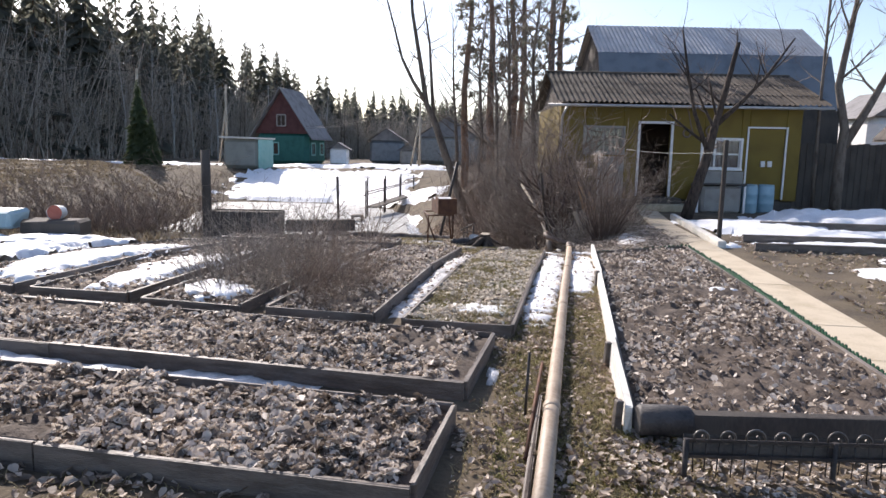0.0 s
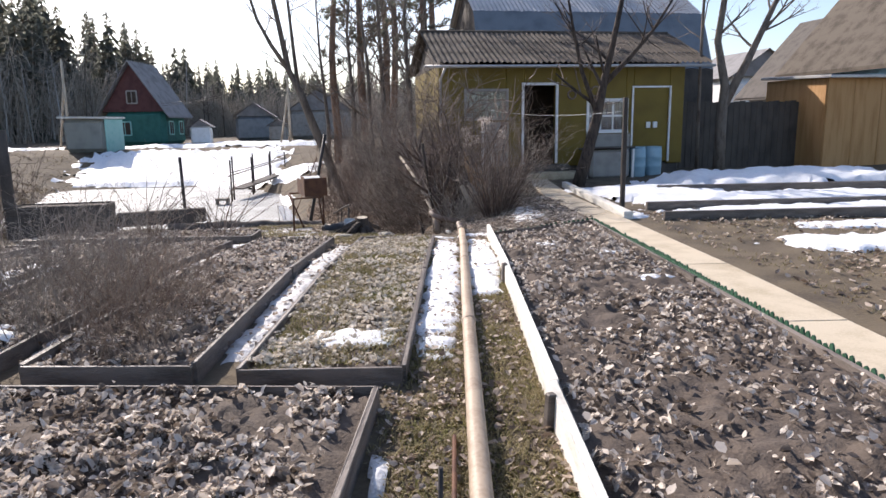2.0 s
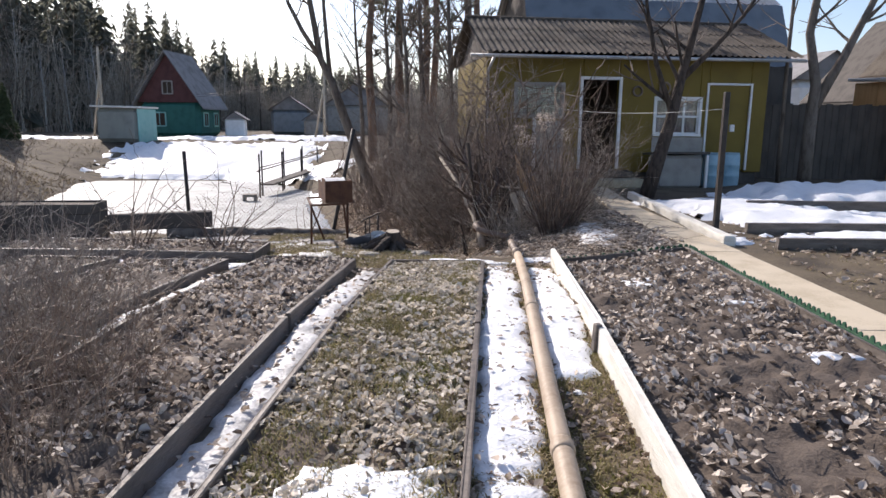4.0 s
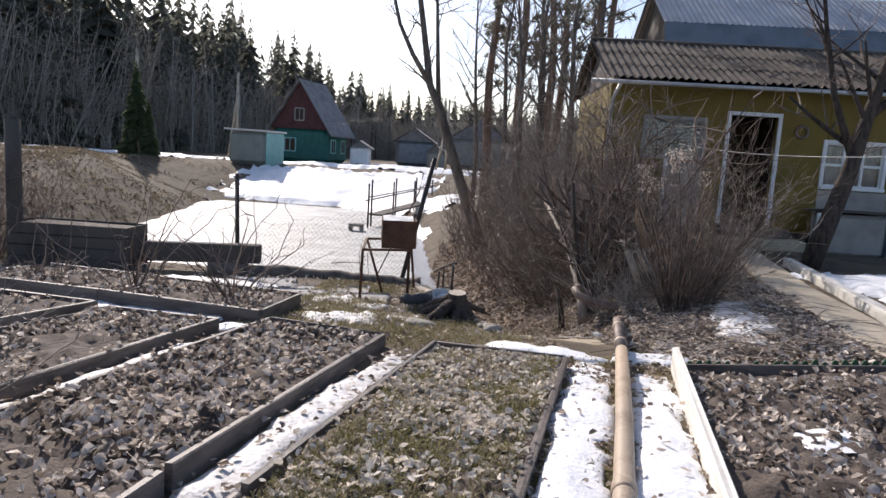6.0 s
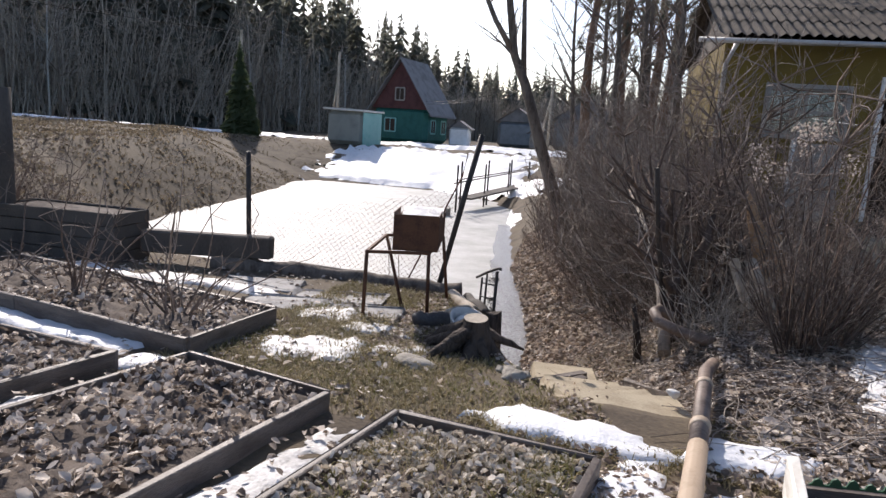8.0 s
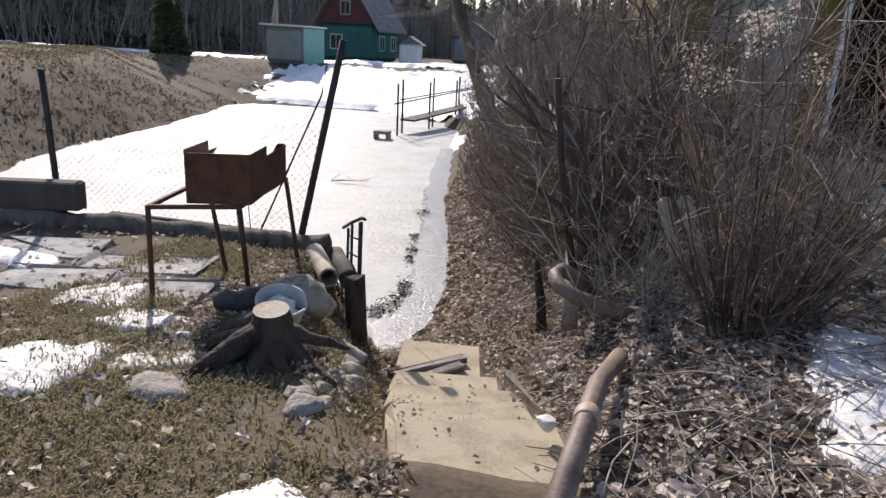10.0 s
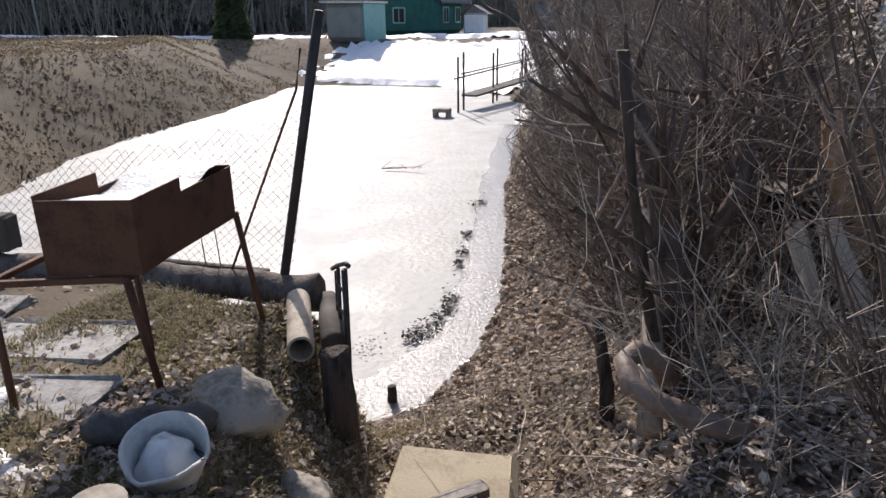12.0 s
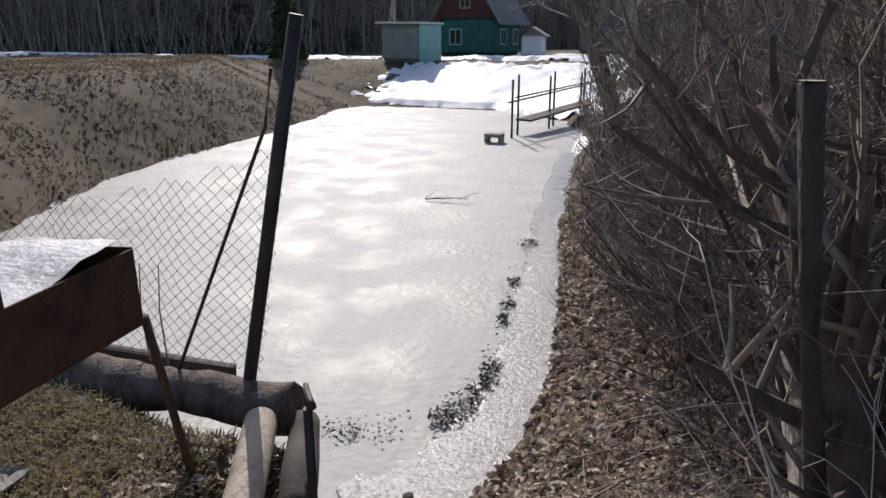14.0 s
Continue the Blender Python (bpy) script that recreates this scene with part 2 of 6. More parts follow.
# ---- mesh helpers ----
class Mesh:
    """Collects faces, then becomes one mesh object."""

    def __init__(self):
        self.v, self.f, self.smooth = [], [], []

    def face(self, pts, smooth=False):
        i = len(self.v)
        self.v.extend(tuple(p) for p in pts)
        self.f.append(tuple(range(i, i + len(pts))))
        self.smooth.append(smooth)

    def box(self, m, sx, sy, sz, jitter=0.0):
        """A box with chamfered long edges, centred on m."""
        c = min(sx, sy, sz) * 0.12
        i = len(self.v)
        ring = []
        hx, hy, hz = sx / 2, sy / 2, sz / 2
        for z, k in ((-hz, c), (-hz + c, 0), (hz - c, 0), (hz, c)):
            for x, y in ((-hx + k + (c if not k else 0), -hy + k), (hx - k - (c if not k else 0), -hy + k), (hx - k, -hy + k + (c if not k else 0)), (hx - k, hy - k - (c if not k else 0)),
                         (hx - k - (c if not k else 0), hy - k), (-hx + k + (c if not k else 0), hy - k), (-hx + k, hy - k - (c if not k else 0)), (-hx + k, -hy + k + (c if not k else 0))):
                p = m @ Vector((x, y, z))
                if jitter:
                    p += Vector((random.uniform(-jitter, jitter), random.uniform(-jitter, jitter), random.uniform(-jitter, jitter)))
                self.v.append(tuple(p))
        for r in range(3):
            for k in range(8):
                a, b = i + r * 8 + k, i + r * 8 + (k + 1) % 8
                self.f.append((a, b, b + 8, a + 8))
                self.smooth.append(False)
        self.f.append(tuple(i + k for k in range(7, -1, -1)))
        self.f.append(tuple(i + 24 + k for k in range(8)))
        self.smooth += [False, False]

    def beam(self, a, b, w, h, up=(0, 0, 1), jitter=0.0):
        """A board from a to b, w wide and h high, centred on the line."""
        a, b = Vector(a), Vector(b)
        d = b - a
        x = d.normalized()
        y = Vector(up).cross(x).normalized()
        z = x.cross(y)
        m = Matrix.Translation((a + b) / 2) @ Matrix((x, y, z)).transposed().to_4x4()
        self.box(m, d.length, w, h, jitter)

    def tube(self, pts, radii, seg=6, caps=True):
        pts = [Vector(p) for p in pts]
        i = len(self.v)
        n = len(pts)
        for k, p in enumerate(pts):
            d = (pts[min(k + 1, n - 1)] - pts[max(k - 1, 0)]).normalized()
            s = d.cross(Vector((0.31, 0.12, 0.94)))
            if s.length < 0.05:
                s = d.cross(Vector((1, 0, 0)))
            s.normalize()
            t = d.cross(s)
            r = radii[k] if isinstance(radii, (list, tuple)) else radii
            for q in range(seg):
                a = 2 * math.pi * q / seg
                self.v.append(tuple(p + (s * math.cos(a) + t * math.sin(a)) * r))
        for k in range(n - 1):
            for q in range(seg):
                a, b = i + k * seg + q, i + k * seg + (q + 1) % seg
                self.f.append((a, b, b + seg, a + seg))
                self.smooth.append(True)
        if caps:
            self.f.append(tuple(i + q for q in range(seg - 1, -1, -1)))
            self.f.append(tuple(i + (n - 1) * seg + q for q in range(seg)))
            self.smooth += [False, False]

    def twig(self, pts, r0, r1):
        """A thin three-sided stem along pts."""
        n = len(pts)
        self.tube(pts, [r0 + (r1 - r0) * k / (n - 1) for k in range(n)], 3, False)

    def leaf(self, p, size, yaw, tilt, roll):
        """A small curled leaf: two faces with a fold."""
        m = Matrix.Translation(p) @ Euler((tilt, roll, yaw)).to_matrix().to_4x4()
        c = size * random.uniform(0.05, 0.4)
        w = size * random.uniform(0.22, 0.36)
        t = size * random.uniform(-0.15, 0.25)
        i = len(self.v)
        for q in ((-size / 2, 0, t * 0.5), (-size * 0.22, -w, c), (size * 0.2, -w * 0.85, c * 0.8), (size / 2, 0, t), (size * 0.2, w * 0.85, c * 0.7), (-size * 0.22, w, c)):
            self.v.append(tuple(m @ Vector(q)))
        self.f.append((i, i + 1, i + 2, i + 3))
        self.f.append((i, i + 3, i + 4, i + 5))
        self.smooth += [True, True]

    def obj(self, name, material, parent=None, label=""):
        me = bpy.data.meshes.new(name)
        me.from_pydata(self.v, [], self.f)
        me.polygons.foreach_set("use_smooth", self.smooth)
        me.materials.append(material)
        me.update()
        ob = new(name, me)
        if parent:
            ob.parent = parent
        if label:
            ob["label"] = label
        return ob


def empty(name, x=0, y=0, z=0, rz=0):
    e = new(name)
    e.empty_display_size = 0.2
    e.matrix_world = pose(x, y, z, 0, 0, rz)
    return e


def smooth01(a, b, x):
    k = min(1.0, max(0.0, (x - a) / (b - a)))
    return k * k * (3 - 2 * k)


def rnd(a, b):
    return random.uniform(a, b)

# ---- ground and pond ----
ICE_Z = -2.3
SHORE = [(-9.0, 18.2), (-7.0, 17.2), (-3.0, 17.0), (-0.7, 16.7), (-0.15, 16.42), (0.45, 17.0), (0.72, 18.2), (0.7, 19.6), (0.25, 22.6), (-0.4, 26.0), (-0.9, 29.6), (-1.6, 35.0), (-2.2, 40.5),
         (-4.5, 44.5), (-7.6, 47.3), (-15.4, 47.8), (-15.5, 44.5), (-14.3, 39.0), (-13.6, 35.0), (-13.0, 30.0), (-12.5, 26.7), (-10.1, 21.5)]


def shore_distance(x, y):
    """Distance to the pond's shore, negative on the ice, and the slope of the bank there."""
    inside, best, near = False, 1e9, 0
    n = len(SHORE)
    for i in range(n):
        (x1, y1), (x2, y2) = SHORE[i], SHORE[(i + 1) % n]
        if (y1 > y) != (y2 > y) and x < (x2 - x1) * (y - y1) / (y2 - y1) + x1:
            inside = not inside
        dx, dy = x2 - x1, y2 - y1
        k = max(0, min(1, ((x - x1) * dx + (y - y1) * dy) / (dx * dx + dy * dy)))
        d = math.hypot(x - x1 - k * dx, y - y1 - k * dy)
        if d < best:
            best, near = d, i + k
    return (-best if inside else best), near


def bank_slope(near):
    keys = ((0, 0.6), (1, 1.2), (2, 1.4), (4, 1.4), (4.001, 0.6), (6, 0.75), (9, 0.75), (12, 0.5), (13, 0.3), (15, 0.3), (16, 0.4), (17, 0.7), (21, 0.75), (22, 0.6))
    for (a, p), (b, q) in zip(keys, keys[1:]):
        if a <= near <= b:
            return p + (q - p) * (near - a) / (b - a)
    return 0.6


def base_height(x, y):
    """The garden's own level: flat, falling gently towards the pond, level again by the house."""
    fall = -0.07 * max(0, min(y, 15.0) - 9.0)
    fall *= 1 - smooth01(2.7, 4.2, x)
    far = smooth01(17, 60, y)
    z = fall * (1 - far) - 0.15 * far * (1 - smooth01(4, 9, x))
    if x < -8:
        z += 0.6 * smooth01(-8, -14, x) * smooth01(14, 24, y) * (1 - smooth01(44, 56, y))
    return z


STAIR_A, STAIR_B = Vector((2.02, 12.0)), Vector((1.42, 14.43))    # line of the stairs, from the top down


def ground_z(x, y, rough=True):
    z = base_height(x, y)
    if y > 12 and -45 < x < 12 and y < 75:
        d, near = shore_distance(x, y)
        if d <= 0:
            return ICE_Z - 0.25 - 0.2 * min(1, -d)
        slope = bank_slope(near)
        if abs(near - 4) < 1e-6:      # round the corner by the stairs
            slope = 1.4 - 0.8 * smooth01(0.33, 0.58, math.atan2(x - SHORE[4][0], SHORE[4][1] - y))
        bank = ICE_Z - 0.02 + slope * d
        k = 0.25
        h = max(0, k - abs(z - bank)) / k
        z = min(z, bank) - h * h * k * 0.25
        # the cut in which the stairs lie
        ax = STAIR_B - STAIR_A
        p = Vector((x, y)) - STAIR_A
        u = p.dot(ax) / ax.length_squared
        s = abs(p.x * ax.y - p.y * ax.x) / ax.length
        run = u * ax.length
        if -1.2 < run < 7:
            want = -0.36 - 0.45 * max(0, run - 0.25) + 0.17 * max(0, run - 1.0) + 0.23 * max(0, run - 2.6) + 1.2 * max(0, run - 3.9) + 0.8 * max(0, -0.4 - run)
            side = p.x * ax.y - p.y * ax.x
            z = min(z, want + (0.75 if side > 0 else 1.1) * max(0, s - 0.42))
    if rough:
        z += 0.018 * noise.noise((x * 2.3, y * 2.3, 0)) + 0.010 * noise.noise((x * 7, y * 7, 3))
        if y > 20 or abs(x) > 9:
            z += 0.10 * noise.noise((x * 0.35, y * 0.35, 5))
    return z


def axis(fine_a, fine_b, step, lo, hi, grow=1.13):
    mid = list(np.arange(fine_a, fine_b + step / 2, step))
    s, v, down = step, fine_a, []
    while v > lo:
        s *= grow
        v -= s
        down.append(v)
    s, v, up = step, fine_b, []
    while v < hi:
        s *= grow
        v += s
        up.append(v)
    return down[::-1] + mid + up


def build_ground():
    xs, ys = axis(-6, 6.2, 0.1, -700, 700), axis(0, 19.5, 0.1, -300, 1200)
    g = Mesh()
    for y in ys:
        for x in xs:
            g.v.append((x, y, ground_z(x, y)))
    w = len(xs)
    for j in range(len(ys) - 1):
        for i in range(w - 1):
            a = j * w + i
            g.f.append((a, a + 1, a + w + 1, a + w))
            g.smooth.append(True)
    tagged(g.obj("ground", GROUND), "brown thawed garden ground with dead grass and litter", "ground", kind="structure")


build_ground()


def build_ice():
    g = Mesh()
    xs, ys = list(np.arange(-17.5, 1.6, 0.45)), list(np.arange(16.2, 49, 0.45))
    w = len(xs)
    for y in ys:
        for x in xs:
            g.v.append((x, y, ICE_Z + 0.015 * noise.noise((x * 0.8, y * 0.8, 1)) + 0.012 * noise.noise((x * 2.5, y * 2.5, 4))))
    for j in range(len(ys) - 1):
        for i in range(w - 1):
            d, _ = shore_distance(xs[i], ys[j])
            if d < 0.9:
                a = j * w + i
                g.f.append((a, a + 1, a + w + 1, a + w))
                g.smooth.append(True)
    tagged(g.obj("pond_ice", ICE), "white half-melted ice sheet on the pond", "ice", kind="structure")
    # wet margin of grey meltwater ice along the near and right shore
    m = Mesh()
    line = []
    for i in range(3, 11):
        (x1, y1), (x2, y2) = SHORE[i], SHORE[i + 1]
        k = 14
        for s in range(k):
            line.append((x1 + (x2 - x1) * s / k, y1 + (y2 - y1) * s / k))
    for k, (x, y) in enumerate(line):
        t = k / len(line)
        wide = 0.82 + 0.18 * noise.noise((k * 0.17, 0, 0)) + 0.14 * noise.noise((k * 0.6, 2, 0))
        wide *= min(1, 0.25 + 6 * t) * (1 - 0.5 * t)
        a, b = line[max(0, k - 3)], line[min(len(line) - 1, k + 3)]
        n = Vector((-(b[1] - a[1]), b[0] - a[0])).normalized()
        for q, (o, dz) in enumerate(((-0.5, 0.028), (0.0, 0.028), (wide * 0.5, 0.03), (wide, 0.022))):
            m.v.append((x + n.x * o, y + n.y * o, ICE_Z + dz))
    for k in range(len(line) - 1):
        for q in range(3):
            a = k * 4 + q
            m.f.append((a, a + 4, a + 5, a + 1))
            m.smooth.append(True)
    tagged(m.obj("wet_ice_margin", WET_ICE), "wet grey meltwater ice along the shore", "ice", kind="structure")


build_ice()


def snow_patch(cx, cy, lx, ly, angle=0.0, h=0.12, label="patch of old white snow on the ground", material=None, floor=None, step=None, edge=0.35):
    """Old snow lying on the ground: a lumpy sheet with a ragged, rounded edge."""
    g = Mesh()
    step = step or max(0.05, min(lx, ly) / 16)
    nx, ny = int(lx / step) + 3, int(ly / step) + 3
    ca, sa = math.cos(radians(angle)), math.sin(radians(angle))
    idx = {}
    for j in range(ny + 1):
        for i in range(nx + 1):
            u, v = (i / nx * 2 - 1) * 1.12, (j / ny * 2 - 1) * 1.12
            x, y = cx + (u * lx * ca - v * ly * sa) / 2, cy + (u * lx * sa + v * ly * ca) / 2
            r = (abs(u) ** 4 + abs(v) ** 4) ** 0.25 + edge * noise.noise((x * 1.7, y * 1.7, 2)) + 0.8 * edge * noise.noise((x * 5, y * 5, 7)) + 0.3 * edge * noise.noise((x * 12, y * 12, 3))
            k = 1 - r
            b = base_height(x, y) + floor if floor is not None else ground_z(x, y)
            z = b + h * (1 - math.exp(-k * 5)) * (1 + 0.35 * noise.noise((x * 2.2, y * 2.2, 9))) + 0.02 * noise.noise((x * 8, y * 8, 1)) * min(1, max(0, k * 6)) if k > 0 else b - 0.06
            idx[i, j] = len(g.v)
            g.v.append((x, y, z))
            g_ok = k > -0.25
            idx[i, j, "ok"] = g_ok
    for j in range(ny):
        for i in range(nx):
            if idx[i, j, "ok"] and idx[i + 1, j, "ok"] and idx[i, j + 1, "ok"] and idx[i + 1, j + 1, "ok"]:
                g.f.append((idx[i, j], idx[i + 1, j], idx[i + 1, j + 1], idx[i, j + 1]))
                g.smooth.append(True)
    return tagged(g.obj("snow_patch", material or SNOW), label, "snow", kind="structure")


# ---- raised beds ----
def raised_bed(corners, top, label, board_h=0.17, thick=0.035, soil_drop=0.05, leaves=0, leaf_mat=None, lumps=0.032, leaf_size=(0.024, 0.07)):
    """A bed of four boards round lumpy soil. corners: near left, near right, far right, far left."""
    c = [Vector((x, y)) for x, y in corners]
    mid = sum(c, Vector((0, 0))) / 4
    bed = empty("raised_bed", mid.x, mid.y, 0)
    inv = Vector((mid.x, mid.y, 0))
    tagged(bed, label, "garden bed", "raised garden beds")

    def top_z(p):
        return base_height(p.x, p.y) + top

    for i in range(4):
        a, b = c[i], c[(i + 1) % 4]
        d = (b - a).normalized()
        n = 2 if (b - a).length > 3 else 1
        for k in range(n):
            p, q = a + (b - a) * (k / n) + d * (0.003 if i % 2 == 0 else thick * 0.6) , a + (b - a) * ((k + 1) / n) - d * (0.003 if i % 2 == 0 else thick * 0.6)
            w = Mesh()
            h = board_h
            off = rnd(-0.008, 0.008)
            w.beam(Vector((p.x, p.y, top_z(p) - h / 2 + off)) - inv, Vector((q.x, q.y, top_z(q) - h / 2 + rnd(-0.008, 0.008))) - inv, thick, h, jitter=0.004)
            w.obj("board", BOARD, bed)
    g = Mesh()
    la, lb = max((c[1] - c[0]).length, (c[2] - c[3]).length), max((c[3] - c[0]).length, (c[2] - c[1]).length)
    na, nb = max(6, int(la / 0.055)), max(6, int(lb / 0.055))
    for j in range(nb + 1):
        for i in range(na + 1):
            u, v = i / na, j / nb
            p = (c[0] * (1 - u) + c[1] * u) * (1 - v) + (c[3] * (1 - u) + c[2] * u) * v
            e = min(1, 8 * min(u * la, (1 - u) * la, v * lb, (1 - v) * lb) / 1.2)
            z = top_z(p) - soil_drop + e * lumps * (1.0 * noise.noise((p.x * 3, p.y * 3, 0)) + 2.4 * abs(noise.noise((p.x * 7, p.y * 7, 2))) + 1.3 * noise.noise((p.x * 15, p.y * 15, 5))) + 0.005 * e
            g.v.append((p.x - inv.x, p.y - inv.y, z))
    for j in range(nb):
        for i in range(na):
            a = j * (na + 1) + i
            g.f.append((a, a + 1, a + na + 2, a + na + 1))
            g.smooth.append(True)
    g.obj("soil", SOIL, bed, "dark lumpy soil")
    if leaves:
        f = Mesh()
        for _ in range(leaves):
            u, v = rnd(0.02, 0.98), rnd(0.01, 0.99)
            p = (c[0] * (1 - u) + c[1] * u) * (1 - v) + (c[3] * (1 - u) + c[2] * u) * v
            if noise.noise((p.x * 1.6, p.y * 1.6, 11)) < rnd(-0.5, 0.45) or noise.noise((p.x * 6, p.y * 6, 14)) < rnd(-0.6, 0.3):
                continue
            z = top_z(p) - soil_drop + 0.012 + rnd(0, 0.012) + lumps * (1.0 * noise.noise((p.x * 3, p.y * 3, 0)) + 2.4 * abs(noise.noise((p.x * 7, p.y * 7, 2))) + 1.3 * noise.noise((p.x * 15, p.y * 15, 5)))
            f.leaf((p.x - inv.x, p.y - inv.y, z), rnd(*leaf_size), rnd(0, 6.3), rnd(-0.95, 0.95), rnd(-0.95, 0.95))
        o = f.obj("leaf_litter", leaf_mat or LEAF_GREY, bed, "matted dry leaves on the soil")
        o["kind"] = "stuff"
    return bed


raised_bed([(-3.9, 3.35), (-0.14, 2.6), (0.07, 3.6), (-3.7, 4.4)], 0.13, "weathered board bed covered in dry fallen leaves", leaves=27900, leaf_size=(0.03, 0.08))
raised_bed([(-6.0, 5.40), (0.14, 3.98), (0.42, 5.19), (-5.8, 6.62)], 0.125, "long weathered board bed with dark soil and old leaves", leaves=31620)
raised_bed([(-0.36, 5.66), (0.60, 5.50), (1.70, 10.93), (0.72, 11.12)], 0.11, "board bed matted with pale dead grass and leaves", leaves=31620, lumps=0.02, leaf_mat=LEAF_PALE, leaf_size=(0.018, 0.055))
raised_bed([(-1.66, 5.98), (-0.63, 5.76), (0.31, 11.22), (-0.70, 11.5)], 0.12, "board bed of dark lumpy soil with scattered leaves", leaves=14880)
raised_bed([(-2.98, 6.32), (-1.93, 6.05), (-1.08, 11.35), (-2.1, 11.55)], 0.11, "board bed with soil, moss and thin dry shrubs", leaves=11160)
raised_bed([(-4.30, 6.68), (-3.20, 6.50), (-2.35, 11.75), (-3.4, 11.95)], 0.11, "board bed with leftover snow on dark soil", leaves=4650)
raised_bed([(-5.65, 7.0), (-4.55, 6.8), (-3.75, 12.0), (-4.85, 12.2)], 0.11, "board bed half buried in melting snow", leaves=2232)
raised_bed([(-4.25, 12.55), (-0.86, 11.72), (-0.82, 12.88), (-4.1, 13.75)], 0.14, "board bed with bare currant bushes and dry litter", leaves=6510)

# ---- right bed, path ----
def right_bed():
    """The wide bed with the whitewashed board."""
    c = [(1.12, 3.62), (2.95, 3.5), (4.04, 10.88), (2.54, 11.0)]
    b = raised_bed(c, 0.10, "wide dark soil bed strewn with leaves, edged with whitewashed boards", board_h=0.12, leaves=16000, leaf_mat=LEAF_GREY)
    inv = b.matrix_world.translation
    pts = [Vector((1.07, 3.5, 0.075)), Vector((1.33, 4.95, 0.08)), Vector((1.34, 4.95, 0.075)), Vector((1.93, 8.0, 0.07)), Vector((1.935, 8.0, 0.07)), Vector((2.52, 11.03, -0.02))]
    for k in (0, 2, 4):
        w = Mesh()
        w.beam(pts[k] - inv, pts[k + 1] - inv, 0.045, 0.19, jitter=0.006)
        w.obj("white_board", WHITE_BOARD, b, "peeling whitewashed board")
    for x, y in ((1.28, 4.75), (1.9, 7.85), (1.05, 3.55)):
        w = Mesh()
        w.box(pose(x - 0.035 - inv.x, y - inv.y, 0.04, 3, 2, 10), 0.045, 0.045, 0.30)
        w.obj("stake", BOARD, b)
    return b


right_bed()


def dark_bed_roll():
    """A log wrapped in dark sheeting along the near end of the right bed."""
    e = empty("wrapped_log", 2.3, 3.4, 0)
    tagged(e, "log wrapped in dark roofing sheet lying along the bed", "log")
    w = Mesh()
    w.tube([(-1.20, 0.05, 0.11), (-1.18, 0.05, 0.11), (-1.05, 0.045, 0.112), (-0.92, 0.04, 0.11), (-0.9, 0.04, 0.11)], [0.075, 0.088, 0.09, 0.088, 0.075], 16)
    w.obj("sleeve", DARK_TARP, e, "black ribbed sleeve")
    w = Mesh()
    w.beam((-0.95, 0.03, 0.085), (2.4, -0.06, 0.085), 0.07, 0.17, jitter=0.006)
    w.obj("plank", DARK_WOOD, e, "dark weathered plank")


dark_bed_roll()


def edging_fence(points, label):
    """Low green plastic garden edging: scalloped pickets on a rail."""
    e = empty("edging_fence", *points[0], 0)
    tagged(e, label, "garden edging")
    o = Vector((*points[0], 0))
    for (x1, y1), (x2, y2) in zip(points, points[1:]):
        a, b = Vector((x1, y1, 0)), Vector((x2, y2, 0))
        n = int((b - a).length / 0.066)
        for k in range(n):
            p = a + (b - a) * ((k + 0.5) / n)
            d = (b - a).normalized()
            z = base_height(p.x, p.y)
            w = Mesh()
            s = 0.026
            lean = rnd(-0.02, 0.02)
            h = 0.115 + rnd(-0.015, 0.012)
            prof = [(-s, 0.0), (s, 0.0), (s, h * 0.7), (s * 0.6, h * 0.92), (0, h), (-s * 0.6, h * 0.92), (-s, h * 0.7)]
            nrm = Vector((-d.y, d.x, 0)) * 0.006
            front = [p - o + d * u + Vector((0, 0, z + v)) + nrm + Vector((lean * v, lean * v, 0)) for u, v in prof]
            back = [q - nrm * 2 for q in front]
            w.face(front)
            w.face(back[::-1])
            for i in range(len(prof)):
                j = (i + 1) % len(prof)
                w.face((front[j], front[i], back[i], back[j]))
            w.obj("picket", GREEN_EDGE, e)
        w = Mesh()
        w.beam(a - o + Vector((0, 0, base_height(a.x, a.y) + 0.06)), b - o + Vector((0, 0, base_height(b.x, b.y) + 0.06)), 0.014, 0.03)
        w.obj("rail", GREEN_EDGE, e)


edging_fence([(2.62, 11.10), (4.10, 10.97), (3.72, 8.0), (3.38, 5.9), (3.0, 3.50)], "low green plastic picket edging round the bed")


def concrete_path():
    e = empty("pavement", 0, 0, 0)
    tagged(e, "pale concrete garden path of cast slabs", "path", kind="structure")
    left = [(3.04, 3.4), (3.26, 4.9), (3.44, 6.0), (3.76, 8.0), (4.15, 10.9), (4.62, 14.7), (5.4, 18.5)]
    wide = 0.54
    for (x1, y1), (x2, y2) in zip(left, left[1:]):
        n = max(1, int(math.hypot(x2 - x1, y2 - y1) / 2.2))
        for k in range(n):
            a, b = Vector((x1, y1)).lerp(Vector((x2, y2)), k / n), Vector((x1, y1)).lerp(Vector((x2, y2)), (k + 1) / n)
            d = (b - a).normalized()
            r = Vector((d.y, -d.x))
            a, b = a + r * wide / 2, b + r * wide / 2
            w = Mesh()
            w.beam((a.x, a.y, 0.0), (b.x, b.y, rnd(-0.004, 0.004)), wide, 0.08)
            w.obj("slab", PATH_CONCRETE, e)


concrete_path()


def wood_beam(a, b, w, h, label, name="timber_beam", material=None, jitter=0.008):
    p = Vector(a)
    m = Mesh()
    m.beam((0, 0, 0), Vector(b) - p, w, h, jitter=jitter)
    ob = m.obj(name, material or BOARD)
    ob.location = p
    return tagged(ob, label, "beam")


